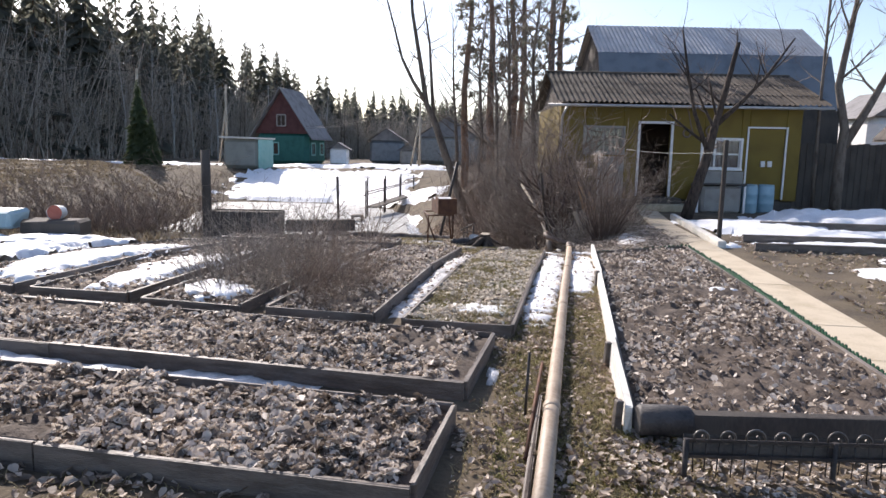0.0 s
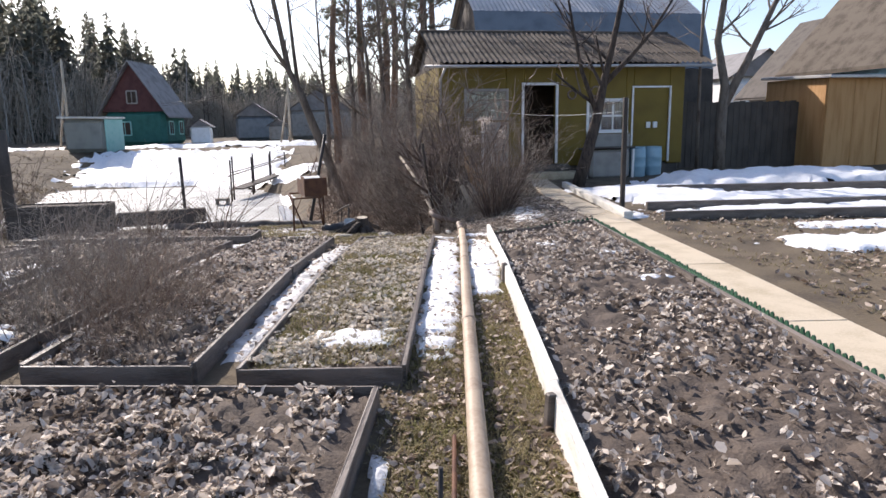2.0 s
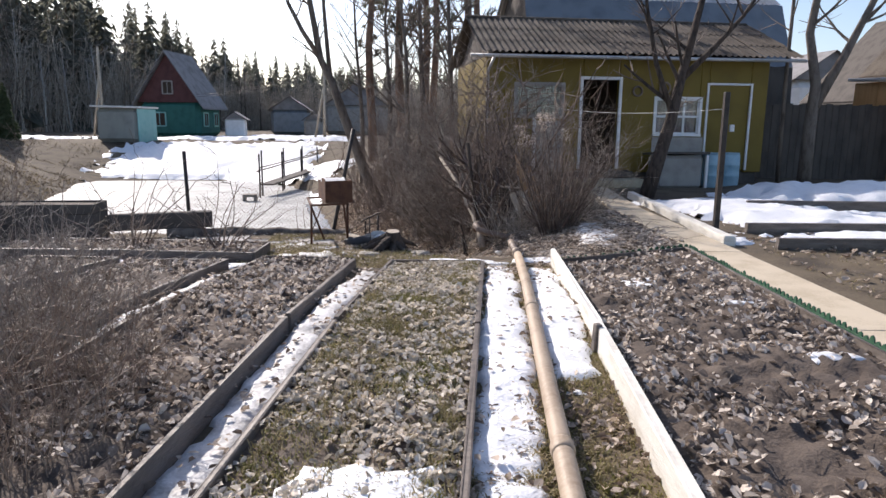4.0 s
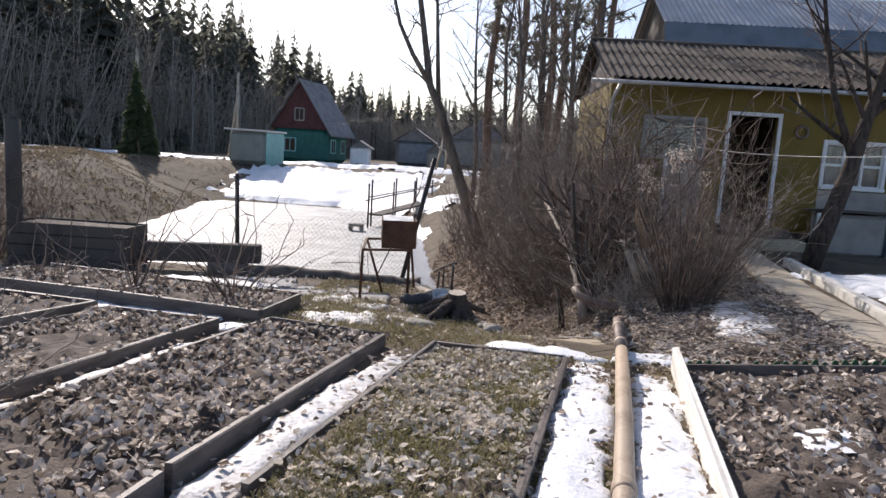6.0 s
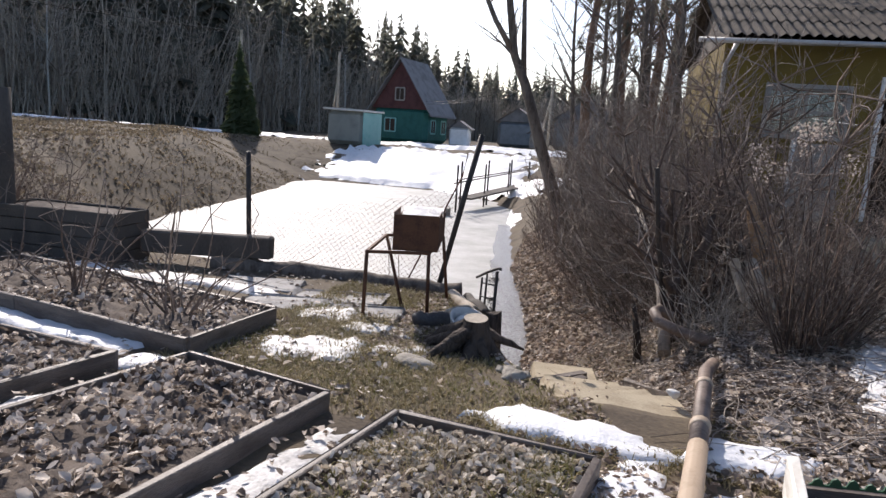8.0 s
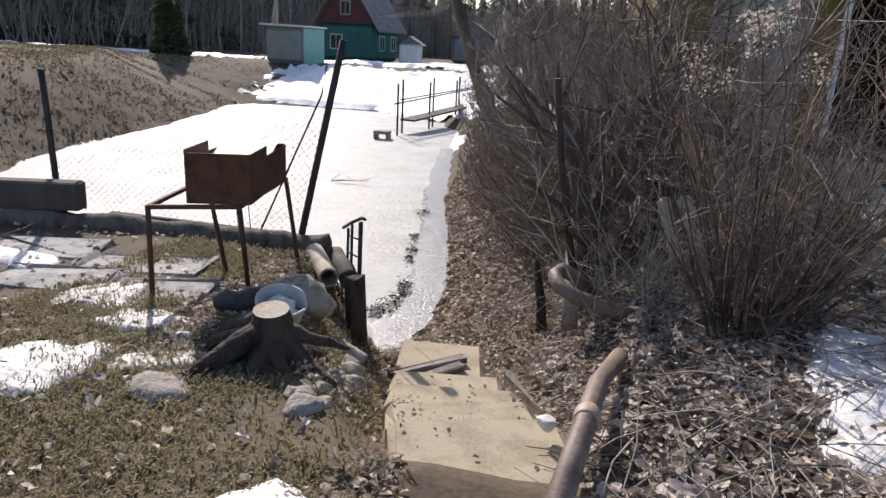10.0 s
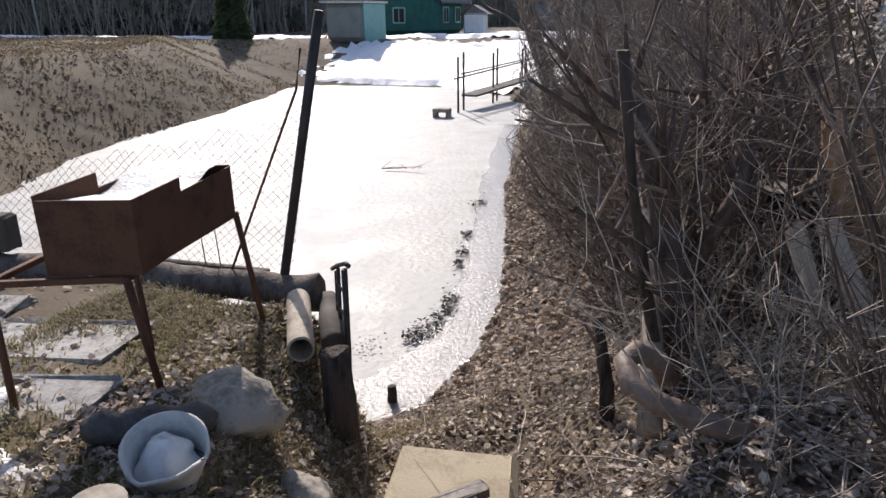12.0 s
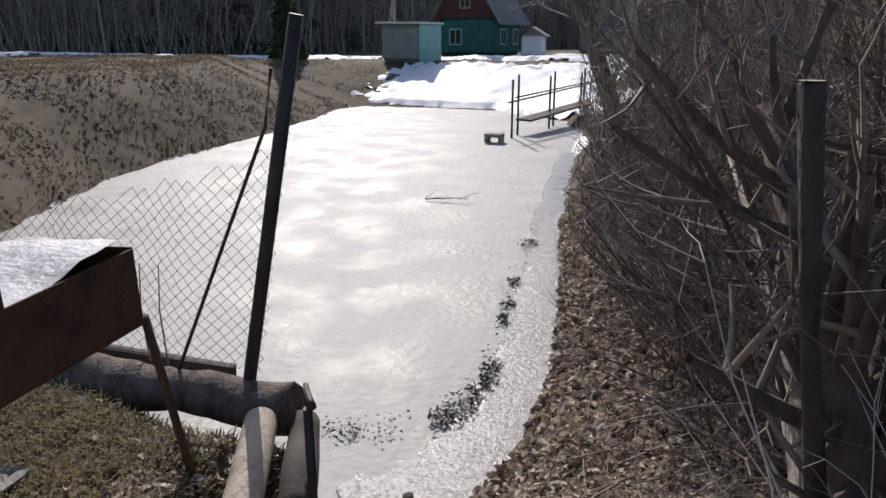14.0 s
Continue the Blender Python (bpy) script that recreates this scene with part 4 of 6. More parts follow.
def stump():
    x, y = 0.82, 12.80
    z = ground_z(x, y)
    e = empty("tree_stump", x, y, z)
    tagged(e, "dark weathered tree stump with spreading roots and pale sawn top", "stump")
    top = 0.0 - z
    m = Mesh()
    seg, lev = 56, 14
    for k in range(lev + 1):
        t = k / lev
        for q in range(seg):
            a = 2 * math.pi * q / seg
            lobe = 0.5 + 0.5 * math.cos(a * 5 + 0.7)
            r = 0.088 + 0.06 * (1 - t) + 0.22 * lobe ** 1.5 * (1 - t) ** 2.4 + 0.03 * noise.noise((math.cos(a) * 3, math.sin(a) * 3, t * 3)) * (1.1 - t) + 0.012 * math.sin(a * 17 + 3 * t) * (1.1 - t)
            m.v.append((r * math.cos(a), r * math.sin(a), -0.08 + (top + 0.08) * t + 0.012 * math.sin(a) * t))
    for k in range(lev):
        for q in range(seg):
            a, b = k * seg + q, k * seg + (q + 1) % seg
            m.f.append((a, b, b + seg, a + seg))
            m.smooth.append(True)
    m.obj("trunk", STUMP_BARK, e)
    m = Mesh()
    m.face([(0.09 * math.cos(a), 0.09 * math.sin(a), top + 0.003 + 0.012 * math.sin(a)) for a in np.linspace(0, 2 * math.pi, 22)[:-1]])
    m.obj("sawn_top", PALE_WOOD, e, "grey sawn wood with cracks")
    roots = [(3.5, 0.46), (4.1, 0.36), (4.6, 0.4), (2.9, 0.42), (5.2, 0.34), (3.2, 0.5), (0.2, 0.3), (2.3, 0.34), (3.8, 0.5), (3.0, 0.34), (3.35, 0.4), (4.35, 0.3)]
    for a, ln in roots:
        m = Mesh()
        p, v = Vector((0.07 * math.cos(a), 0.07 * math.sin(a), rnd(0.08, 0.2))), Vector((math.cos(a), math.sin(a), -0.35))
        pts = [p]
        for k in range(6):
            v = (v + Vector((rnd(-.28, .28), rnd(-.28, .28), rnd(-.2, .1)))).normalized()
            p = p + v * ln / 5
            p.z = max(p.z, -0.03 - 0.012 * k)
            pts.append(p.copy())
        r = rnd(0.035, 0.062)
        m.tube(pts, [r * (1 - 0.8 * k / 6) * (1 + 0.15 * math.sin(k * 2 + a)) for k in range(7)], 7)
        m.obj("root", STUMP_BARK, e)


stump()


def rock(x, y, size, label="rough grey fieldstone", seed=0, flat=0.7, material=None, dz=0.0):
    """A broken fieldstone: a lump cut by random planes, with a rough skin."""
    rs = random.Random(seed * 7 + 3)
    planes = []
    for _ in range(11):
        n = Vector((rs.uniform(-1, 1), rs.uniform(-1, 1), rs.uniform(-0.8, 1))).normalized()
        planes.append((n, rs.uniform(0.55, 0.92)))
    m = Mesh()
    seg, lev = 20, 13
    for k in range(lev + 1):
        ph = math.pi * k / lev
        for q in range(seg):
            a = 2 * math.pi * q / seg
            d = Vector((math.sin(ph) * math.cos(a), math.sin(ph) * math.sin(a), math.cos(ph)))
            r = 1.15
            for n, h in planes:
                c = d.dot(n)
                if c > 0.05:
                    r = min(r, h / c)
            r *= size * (1 + 0.10 * noise.noise(d * 2.2 + Vector((seed, 0, 0))) + 0.05 * noise.noise(d * 6 + Vector((0, seed, 0))))
            m.v.append((d.x * r, d.y * r, d.z * r * flat))
    for k in range(lev):
        for q in range(seg):
            a, b = k * seg + q, k * seg + (q + 1) % seg
            m.f.append((a, a + seg, b + seg, b))
            m.smooth.append(True)
    ob = m.obj("stone", material or STONE)
    ob.location = (x, y, ground_z(x, y) + size * flat * 0.35 + dz)
    return tagged(ob, label, "stone")


for i, (x, y, s) in enumerate(((0.58, 13.82, 0.24), (0.92, 13.74, 0.15), (1.04, 13.42, 0.11), (1.10, 13.22, 0.10), (1.09, 12.90, 0.05), (1.13, 12.78, 0.055), (1.10, 12.66, 0.045), (1.16, 12.56, 0.05), (1.14, 12.44, 0.055),
                               (1.17, 12.30, 0.085), (1.07, 13.06, 0.07), (1.14, 13.30, 0.06), (0.98, 13.58, 0.10), (1.24, 12.36, 0.05), (1.07, 12.42, 0.045), (1.13, 12.98, 0.04), (1.19, 12.68, 0.035), (1.06, 13.02, 0.06))):
    rock(x, y, s, "pale mossy fieldstone edging the stairs", i * 3.7, 0.62)
rock(0.50, 12.30, 0.15, "flat grey stone slab sunk in the grass", 50, 0.24)


def stairs():
    e = empty("garden_stairs", STAIR_A.x, STAIR_A.y, 0)
    tagged(e, "sandy concrete garden steps leading down to the pond", "stairs", kind="structure")
    o = Vector((STAIR_A.x, STAIR_A.y, 0))
    ax = STAIR_B - STAIR_A
    d = ax.normalized()
    r = Vector((d.y, -d.x))
    run = [(-0.04, 0.65, -0.335), (0.67, 0.95, -0.42), (0.97, 1.265, -0.50), (1.285, 1.62, -0.60), (1.64, 2.5, -0.79)]
    for k, (u0, u1, z) in enumerate(run):
        m = Mesh()
        w = (0.80, 0.74, 0.72, 0.68, 0.62)[k]
        side = (0.02, -0.02, -0.03, -0.03, -0.02)[k]
        turn = (0.0, -0.01, 0.02, 0.02, 0.05)[k]
        a, b = STAIR_A + d * u0 + r * (side - turn), STAIR_A + d * u1 + r * (side + turn)
        m.beam(Vector((a.x, a.y, z - 0.16)) - o, Vector((b.x, b.y, z - 0.16 - 0.02)) - o, w, 0.32, jitter=0.012)
        m.obj("step", CONCRETE, e)
    return e


stairs()
for k in (0, 1):
    wood_beam((1.23 + 0.12 * k, 13.70 - 0.07 * k, -0.765), (1.66, 14.10 - 0.12 * k, -0.77), 0.075, 0.05, "old brown timber batten lying across a step", "batten", BOARD)


def pond_edge():
    # logs and beams along the bank
    def log(a, b, r, label, material=BARK):
        m = Mesh()
        p, q = Vector(a), Vector(b)
        n = max(8, int((q - p).length / 0.07))
        m.tube([p.lerp(q, k / n) + Vector((0, 0, 0.012 * math.sin(k * 0.6))) - p for k in range(n + 1)], [r * (1 + 0.07 * math.sin(k * 0.5)) for k in range(n + 1)], 18)
        for k, v in enumerate(m.v):
            w = Vector(v)
            m.v[k] = tuple(w + Vector((0, 0.3, 0.9)) * (0.025 * noise.noise(w * 5) + 0.014 * noise.noise(w * 17)))
        ob = m.obj("log", material)
        ob.location = p
        tagged(ob, label, "log")

    log((-2.7, 15.08, -0.38), (0.22, 15.46, -0.50), 0.12, "long grey weathered log edging the pond bank")
    log((0.60, 14.85, -0.56), (0.30, 15.42, -0.53), 0.075, "short dark log at the head of the bank", DARK_WOOD)
    wood_beam((-1.9, 15.40, -0.42), (-0.28, 15.66, -0.53), 0.06, 0.18, "dark board behind the log on the bank", "board", DARK_WOOD)
    wood_beam((-3.55, 14.95, -0.17), (-2.02, 15.2, -0.15), 0.16, 0.26, "thick dark squared timber on the pond bank", "timber_beam", DARK_WOOD)
    # pale pipe with an open dark end
    s = empty("drain_pipe", 0.5, 14.62, -0.47)
    tagged(s, "pale stained pipe with an open dark end on the bank", "pipe")
    m = Mesh()
    far = Vector((-0.36, 0.68, -0.02))
    m.tube([(0, 0, 0), far * 0.5, far], 0.078, 16, False)
    m.tube([far * 0.3, far * 0.15, (0, 0, 0)], 0.064, 16, False)
    ring = Vector((0.36, -0.68, 0.02)).normalized() * 0.004
    m.tube([(0, 0, 0), ring], [0.078, 0.064], 16, False)
    m.obj("shell", PALE_WOOD, s)
    # dark disc added inside the bore, standing in for the shade of its depth
    m = Mesh()
    m.tube([far * 0.28, far * 0.3], 0.063, 16)
    m.obj("bore_shade_disc", DARK_TARP, s)
    # low box of planks
    b = empty("compost_box", -4.42, 14.85, -0.42)
    tagged(b, "low dark plank compost box beside a post", "box")
    for k in range(4):
        for y in (-0.3, 0.3):
            m = Mesh()
            m.box(Matrix.Translation((0, y, 0.07 + 0.15 * k)), 1.6, 0.03, 0.14, 0.004)
            m.obj("plank", DARK_WOOD, b)
        for x in (-0.8, 0.8):
            m = Mesh()
            m.box(Matrix.Translation((x * 0.98, 0, 0.07 + 0.15 * k)), 0.03, 0.56, 0.14, 0.004)
            m.obj("plank", DARK_WOOD, b)
    m = Mesh()
    m.box(Matrix.Translation((0, 0, 0.5)), 1.5, 0.54, 0.1, 0.02)
    m.obj("compost", SOIL, b)

    def post(x, y, z, h, w, label, lean=0, name="fence_post", material=STEEL_DARK, lean_y=0):
        m = Mesh()
        m.tube([(0, 0, -0.5), (0, 0, 0), (lean * 0.5, lean_y * 0.5, h * 0.5), (lean, lean_y, h)], w / 2, 8)
        ob = m.obj(name, material)
        ob.location = (x, y, z)
        return tagged(ob, label, "post")

    post(-0.06, 15.5, -0.42, 1.74, 0.065, "leaning dark steel fence post at the bank", 0.37, lean_y=0.06)
    post(-2.42, 15.4, -0.42, 1.36, 0.06, "dark steel fence post at the pond bank", -0.03)
    post(-5.25, 14.75, -0.40, 1.9, 0.2, "thick dark wooden post by the plank box", 0.0, material=DARK_WOOD)
    rock(0.02, 15.42, 0.07, "dark root lump at the foot of the post", 77, 1.0, DARK_TARP, 0.25)
    # chain link netting from the leaning post along the bank
    e = empty("chain_link_fence", -0.04, 15.58, -0.40)
    tagged(e, "sagging rusty chain link netting hung over the bank", "fence")
    m = Mesh()
    cell = 0.072
    L, H = 2.6, 1.25
    nx, nz = int(L / cell), int(H / cell)
    for i in range(nx + nz):
        for s in (0, 1):
            pts = []
            for k in range(nz + 1):
                u = (i - nz + k) if s == 0 else (i - k)
                if 0 <= u <= nx:
                    z = k * cell
                    if z > H - 0.72 * (u / nx) ** 0.8:
                        continue
                    pts.append((-u * cell + 0.213 * z, 0.02 * math.sin(u * 0.7) - 0.1 * u / nx + (0.006 if k % 2 else -0.006), z - 0.03 * math.sin(u * 0.2)))
            if len(pts) > 1:
                m.tube(pts, 0.0014, 3, False)
    m.obj("netting", RUST, e, "thin diamond wire mesh")
    m = Mesh()
    m.tube([(-0.38, -0.18, 0.0), (0.16, -0.03, 1.25), (0.20, -0.01, 1.5)], 0.009, 6)
    m.obj("brace_wire", RUST, e)
    for x in (-0.62, -0.5):
        m = Mesh()
        m.twig([(x, -0.1, 0.0), (x - 0.03, -0.08, 0.3), (x + 0.02, -0.1, 0.55)], 0.006, 0.003)
        m.obj("dry_stalk", TWIG, e)
    # small broken handrail at the head of the stairs
    h = empty("hand_rail", 0.68, 14.85, -0.5)
    tagged(h, "small rusty welded handrail beside the stairs", "railing")
    for x, y, z0, z1, r in ((0.0, 0.0, -0.6, 0.44, 0.018), (-0.13, 0.2, -0.4, 0.36, 0.012), (-0.2, 0.32, -0.3, 0.29, 0.012)):
        m = Mesh()
        m.tube([(x - 0.015, y, z0), (x, y + 0.005, (z0 + z1) / 2), (x + 0.008, y, z1)], r, 8)
        m.obj("post", STEEL_DARK, h)
    m = Mesh()
    m.tube([(0.05, -0.03, 0.47), (0.02, 0.0, 0.475), (-0.12, 0.2, 0.38), (-0.27, 0.43, 0.26)], 0.014, 8)
    m.obj("handle_bar", STEEL_DARK, h)
    for z in (0.12, 0.27):
        m = Mesh()
        m.tube([(0.0, 0.0, z + 0.02), (-0.2, 0.32, z - 0.04)], 0.007, 8)
        m.obj("crossbar", STEEL_DARK, h)
    b = Mesh()
    b.tube([(0.05, -0.02, -0.75), (0.03, 0, -0.35), (0.0, 0.01, 0.1), (-0.02, 0.02, 0.42)], [0.10, 0.11, 0.12, 0.10], 9)
    for k, (x, y, z) in enumerate(b.v):
        b.v[k] = (x * 0.75 + 0.02 * noise.noise((x * 9, y * 9, z * 4)), y + 0.03 * noise.noise((x * 7, y * 7, z * 3)), z + 0.04 * noise.noise((x * 20, y * 20, 1)))
    ob = b.obj("bank_log", STUMP_BARK)
    ob.location = (0.74, 14.56, -0.85)
    tagged(ob, "dark rotten upright log holding the bank by the stairs", "log")
    # white bucket by the stump
    k = empty("bucket", 0.64, 13.32, ground_z(0.64, 13.32) - 0.03)
    k.scale = (1.05, 1.05, 0.85)
    k.rotation_euler = (radians(16), radians(12), radians(0))
    tagged(k, "cracked dirty white plastic bucket standing behind the stump", "bucket")
    m = Mesh()
    seg = 28
    for z, r in ((-0.02, 0.085), (0.0, 0.098), (0.12, 0.118), (0.225, 0.132), (0.23, 0.142), (0.245, 0.142), (0.245, 0.130), (0.12, 0.112), (0.01, 0.09)):
        for q in range(seg):
            a = 2 * math.pi * q / seg
            tear = 0.05 * max(0, math.sin(a * 1.5 + 1.0)) ** 6 * (z > 0.2)
            m.v.append((r * math.cos(a), r * math.sin(a), z - tear))
    for j in range(8):
        for q in range(seg):
            a, c = j * seg + q, j * seg + (q + 1) % seg
            m.f.append((a, c, c + seg, a + seg))
            m.smooth.append(True)
    m.f.append(tuple(range(seg - 1, -1, -1)))
    m.f.append(tuple(8 * seg + q for q in range(seg)))
    m.smooth += [False, False]
    m.obj("shell", DIRTY_SACK, k)
    m = Mesh()
    m.tube([(0.14 * math.cos(a), 0.14 * math.sin(a) - 0.05 * math.sin(a), 0.235 - 0.13 * math.sin(a)) for a in np.linspace(0, math.pi, 14)], 0.003, 5)
    m.obj("wire_handle", STEEL_DARK, k, "thin dark wire handle")
    m = Mesh()
    for j in range(6):
        for q in range(14):
            a = 2 * math.pi * q / 14
            r = 0.10 * math.sin(0.25 + j * 0.26) * (1 + 0.35 * noise.noise((math.cos(a) * 2, math.sin(a) * 2, j * 0.5)))
            m.v.append((r * math.cos(a), r * math.sin(a), 0.26 - j * 0.03 + 0.03 * noise.noise((q * 0.9, j * 0.8, 4))))
    for j in range(5):
        for q in range(14):
            a, c = j * 14 + q, j * 14 + (q + 1) % 14
            m.f.append((a, a + 14, c + 14, c))
            m.smooth.append(True)
    m.f.append(tuple(range(14)))
    m.smooth.append(True)
    m.obj("plastic_bag", PLASTIC_WHITE, k, "crumpled white plastic bag")
    # roll of dark netting lying behind the bucket
    m = Mesh()
    p, q = Vector((0.18, 13.42)), Vector((0.62, 13.62))
    pts = []
    for j in range(9):
        c = p.lerp(q, j / 8)
        pts.append(Vector((c.x, c.y, ground_z(c.x, c.y) + 0.05 + 0.012 * math.sin(j * 2))) - Vector((p.x, p.y, -0.35)))
    m.tube(pts, [0.05, 0.075, 0.07, 0.08, 0.07, 0.078, 0.07, 0.075, 0.05], 14)
    ob = m.obj("net_roll", DARK_TARP)
    ob.location = (p.x, p.y, -0.35)
    tagged(ob, "rolled dark plastic netting lying on the grass", "netting")
    # worn concrete flags sunk in the terrace
    for x, y, w, d, r in ((-0.78, 14.20, 0.92, 0.5, 8), (-0.32, 13.58, 0.7, 0.46, 8), (-1.75, 14.35, 0.9, 0.5, 9), (-1.1, 13.65, 0.75, 0.45, 12)):
        m = Mesh()
        m.box(pose(0, 0, 0, rnd(-1, 1), rnd(-1, 1), r), w, d, 0.07, 0.025)
        ob = m.obj("paving_slab", FLAG)
        ob.location = (x, y, max(ground_z(x + u, y + v) for u in (-0.3, 0, 0.3) for v in (-0.18, 0.18)) - 0.032)
        tagged(ob, "worn pale concrete slab sunk in the terrace", "slab", "terrace slabs")
    # pipe elbow coming out of the bank
    p = empty("pipe_elbow", 2.28, 14.3, -0.2)
    tagged(p, "old brown bent water pipe elbow on the bank", "pipe")
    m = Mesh()
    arc = [(0.46, -0.16, -0.14), (0.26, -0.15, -0.10), (0.10, -0.13, -0.06), (-0.02, -0.07, -0.02), (-0.05, 0.04, 0.03), (0.0, 0.13, 0.04), (0.10, 0.17, -0.02), (0.16, 0.16, -0.12)]
    m.tube(arc, 0.05, 14)
    m.obj("bend", OLD_PIPE, p)
    m = Mesh()
    m.tube([(-0.055, 0.06, -0.07), (-0.045, 0.06, -0.01), (-0.035, 0.06, 0.06)], [0.03, 0.03, 0.03], 10)
    m.obj("flange", RUST, p)


pond_edge()


def far_rail():
    f = empty("pier_railing", -4.3, 37.5, ICE_Z)
    tagged(f, "thin welded pipe railing of a small jetty over the ice", "railing")
    for k in range(7):
        m = Mesh()
        x, y = (k // 2) * 0.75, (k // 2) * 3.2 + (k % 2) * 0.9
        m.tube([(x, y, -0.2), (x, y, 2.1 + 0.15 * (k % 2))], 0.045, 6)
        m.obj("post", STEEL_DARK, f)
    for z in (1.3,):
        m = Mesh()
        m.tube([(-0.1, -0.2, z), (2.3, 10, z + 0.35)], 0.035, 6)
        m.obj("rail", BOARD, f)
        m = Mesh()
        m.tube([(-0.1, 0.9, z + 0.1), (2.3, 10.6, z + 0.4)], 0.03, 6)
        m.obj("rail", BOARD, f)
    m = Mesh()
    m.beam((0.2, 1.0, 0.55), (2.5, 9.6, 0.9), 0.7, 0.08)
    m.obj("deck", DARK_WOOD, f)
    s = Mesh()
    s.box(Matrix.Translation((0, 0, 0.22)), 0.62, 0.5, 0.12)
    s.box(Matrix.Translation((-0.25, 0, 0.08)), 0.12, 0.45, 0.3)
    s.box(Matrix.Translation((0.25, 0, 0.08)), 0.12, 0.45, 0.3)
    ob = s.obj("block", STONE)
    ob.location = (-4.6, 36.2, ICE_Z + 0.04)
    tagged(ob, "grey hollow block standing on the ice", "block")


far_rail()


# pale curb edging the steps
wood_beam((1.99, 13.62, -0.64), (2.22, 12.72, -0.40), 0.03, 0.09, "pale worn curb along the edge of the steps", "stair_curb", BOARD, 0.012)

# ---- far side of the pond ----
def far_buildings():
    s = empty("utility_shed", -16.45, 57.0, -0.2)
    tagged(s, "small grey shed with a teal end wall", "shed")
    s.rotation_euler = (0, 0, radians(-12))
    m = Mesh()
    m.box(Matrix.Translation((0, 0, 1.15)), 3.2, 2.6, 2.45)
    m.obj("wall", SHED_GREY, s)
    m = Mesh()
    m.box(Matrix.Translation((1.64, 0, 1.12)), 0.07, 2.6, 2.4)
    m.obj("end_wall", TEAL, s, "teal painted end wall")
    m = Mesh()
    m.box(pose(0, 0, 2.46, 0, 1), 3.6, 3.0, 0.14)
    m.obj("roof", WHITE_BOARD, s)
    h = empty("cottage", -15.84, 71.1, -0.2)
    tagged(h, "dark green timber cottage with maroon gable and grey roof", "house")
    h.rotation_euler = (0, 0, radians(-10))
    W, D, T, P = 2.75, 2.6, 3.2, 7.5
    m = Mesh()
    m.box(Matrix.Translation((0, 0, T / 2)), 2 * W, 2 * D, T)
    m.obj("wall", GREEN_WALL, h, "dark green plank walls")
    for y in (-D - 0.02, D + 0.02):
        m = Mesh()
        k = 1 if y < 0 else -1
        tri = [(-W - 0.1, y, T - 0.1), (W + 0.1, y, T - 0.1), (0, y, P - 0.15)]
        m.face(tri[::k])
        m.face([(a, b + 0.1 * k, c) for a, b, c in tri][::-k])
        m.obj("gable", MAROON, h, "maroon plank gable")
    for sx in (-1, 1):
        m = Mesh()
        q = [(sx * (W + 0.6), -D - 0.5, T - 0.7), (sx * (W + 0.6), D + 0.5, T - 0.7), (0, D + 0.5, P), (0, -D - 0.5, P)]
        m.face(q)
        m.face([(a, b, c + 0.12) for a, b, c in q[::-1]])
        m.face([q[0], q[3], (q[3][0], q[3][1], q[3][2] + 0.12), (q[0][0], q[0][1], q[0][2] + 0.12)])
        m.obj("roof", ROOF_GREY, h, "grey sheet roof")
    for x, y, z, w, hh, rot in ((0, -D - 0.1, 4.4, 0.9, 1.1, 0), (-0.9, -D - 0.05, 1.6, 1.1, 1.2, 0), (W + 0.05, -1.2, 1.6, 1.0, 1.2, 90), (W + 0.05, 1.2, 1.6, 1.0, 1.2, 90)):
        wn_ = Mesh()
        base = pose(x, y, z, 0, 0, rot)
        for dx, dz, a, b in ((-w / 2, 0, 0.12, hh), (w / 2, 0, 0.12, hh), (0, -hh / 2, w, 0.12), (0, hh / 2, w, 0.12), (0, 0, 0.07, hh)):
            wn_.box(base @ Matrix.Translation((dx, 0, dz)), a, 0.09, b)
        win = wn_.obj("window", TEAL if z < 3 else GREY_PAINT, h, "painted window frame")
        g = Mesh()
        g.box(base, w - 0.1, 0.05, hh - 0.1)
        g.obj("pane", DARK_IN, win)
    # small buildings and clutter further off
    for x, y, w, d, hh, mm, lab in ((-6.5, 80, 4, 4, 2.6, GREY_METAL, "distant blue-grey timber outbuilding"), (-3.8, 74, 1.8, 1.8, 1.6, GREY_PAINT, "small grey greenhouse frame"), (-10.4, 68, 1.8, 1.2, 1.6, WHITE, "white tarpaulin covered stack"),
                                    (0.5, 84, 7, 6, 3.2, GREY_PAINT, "distant grey timber house"), (31.6, 49, 5.4, 6, 4.5, WHITE, "distant house with a white gable")):
        b = empty("outbuilding", x, y, -0.1)
        tagged(b, lab, "building")
        m = Mesh()
        m.box(Matrix.Translation((0, 0, hh / 2)), w, d, hh)
        m.obj("wall", mm, b)
        m = Mesh()
        for sx in (-1, 1):
            q = [(sx * (w / 2 + 0.3), -d / 2 - 0.3, hh - 0.1), (sx * (w / 2 + 0.3), d / 2 + 0.3, hh - 0.1), (0, d / 2 + 0.3, hh + w * 0.35), (0, -d / 2 - 0.3, hh + w * 0.35)]
            m.face(q)
        for y_ in (-d / 2, d / 2):
            m.face(((-w / 2, y_, hh), (w / 2, y_, hh), (0, y_, hh + w * 0.35)))
        m.obj("roof", ROOF_GREY, b)
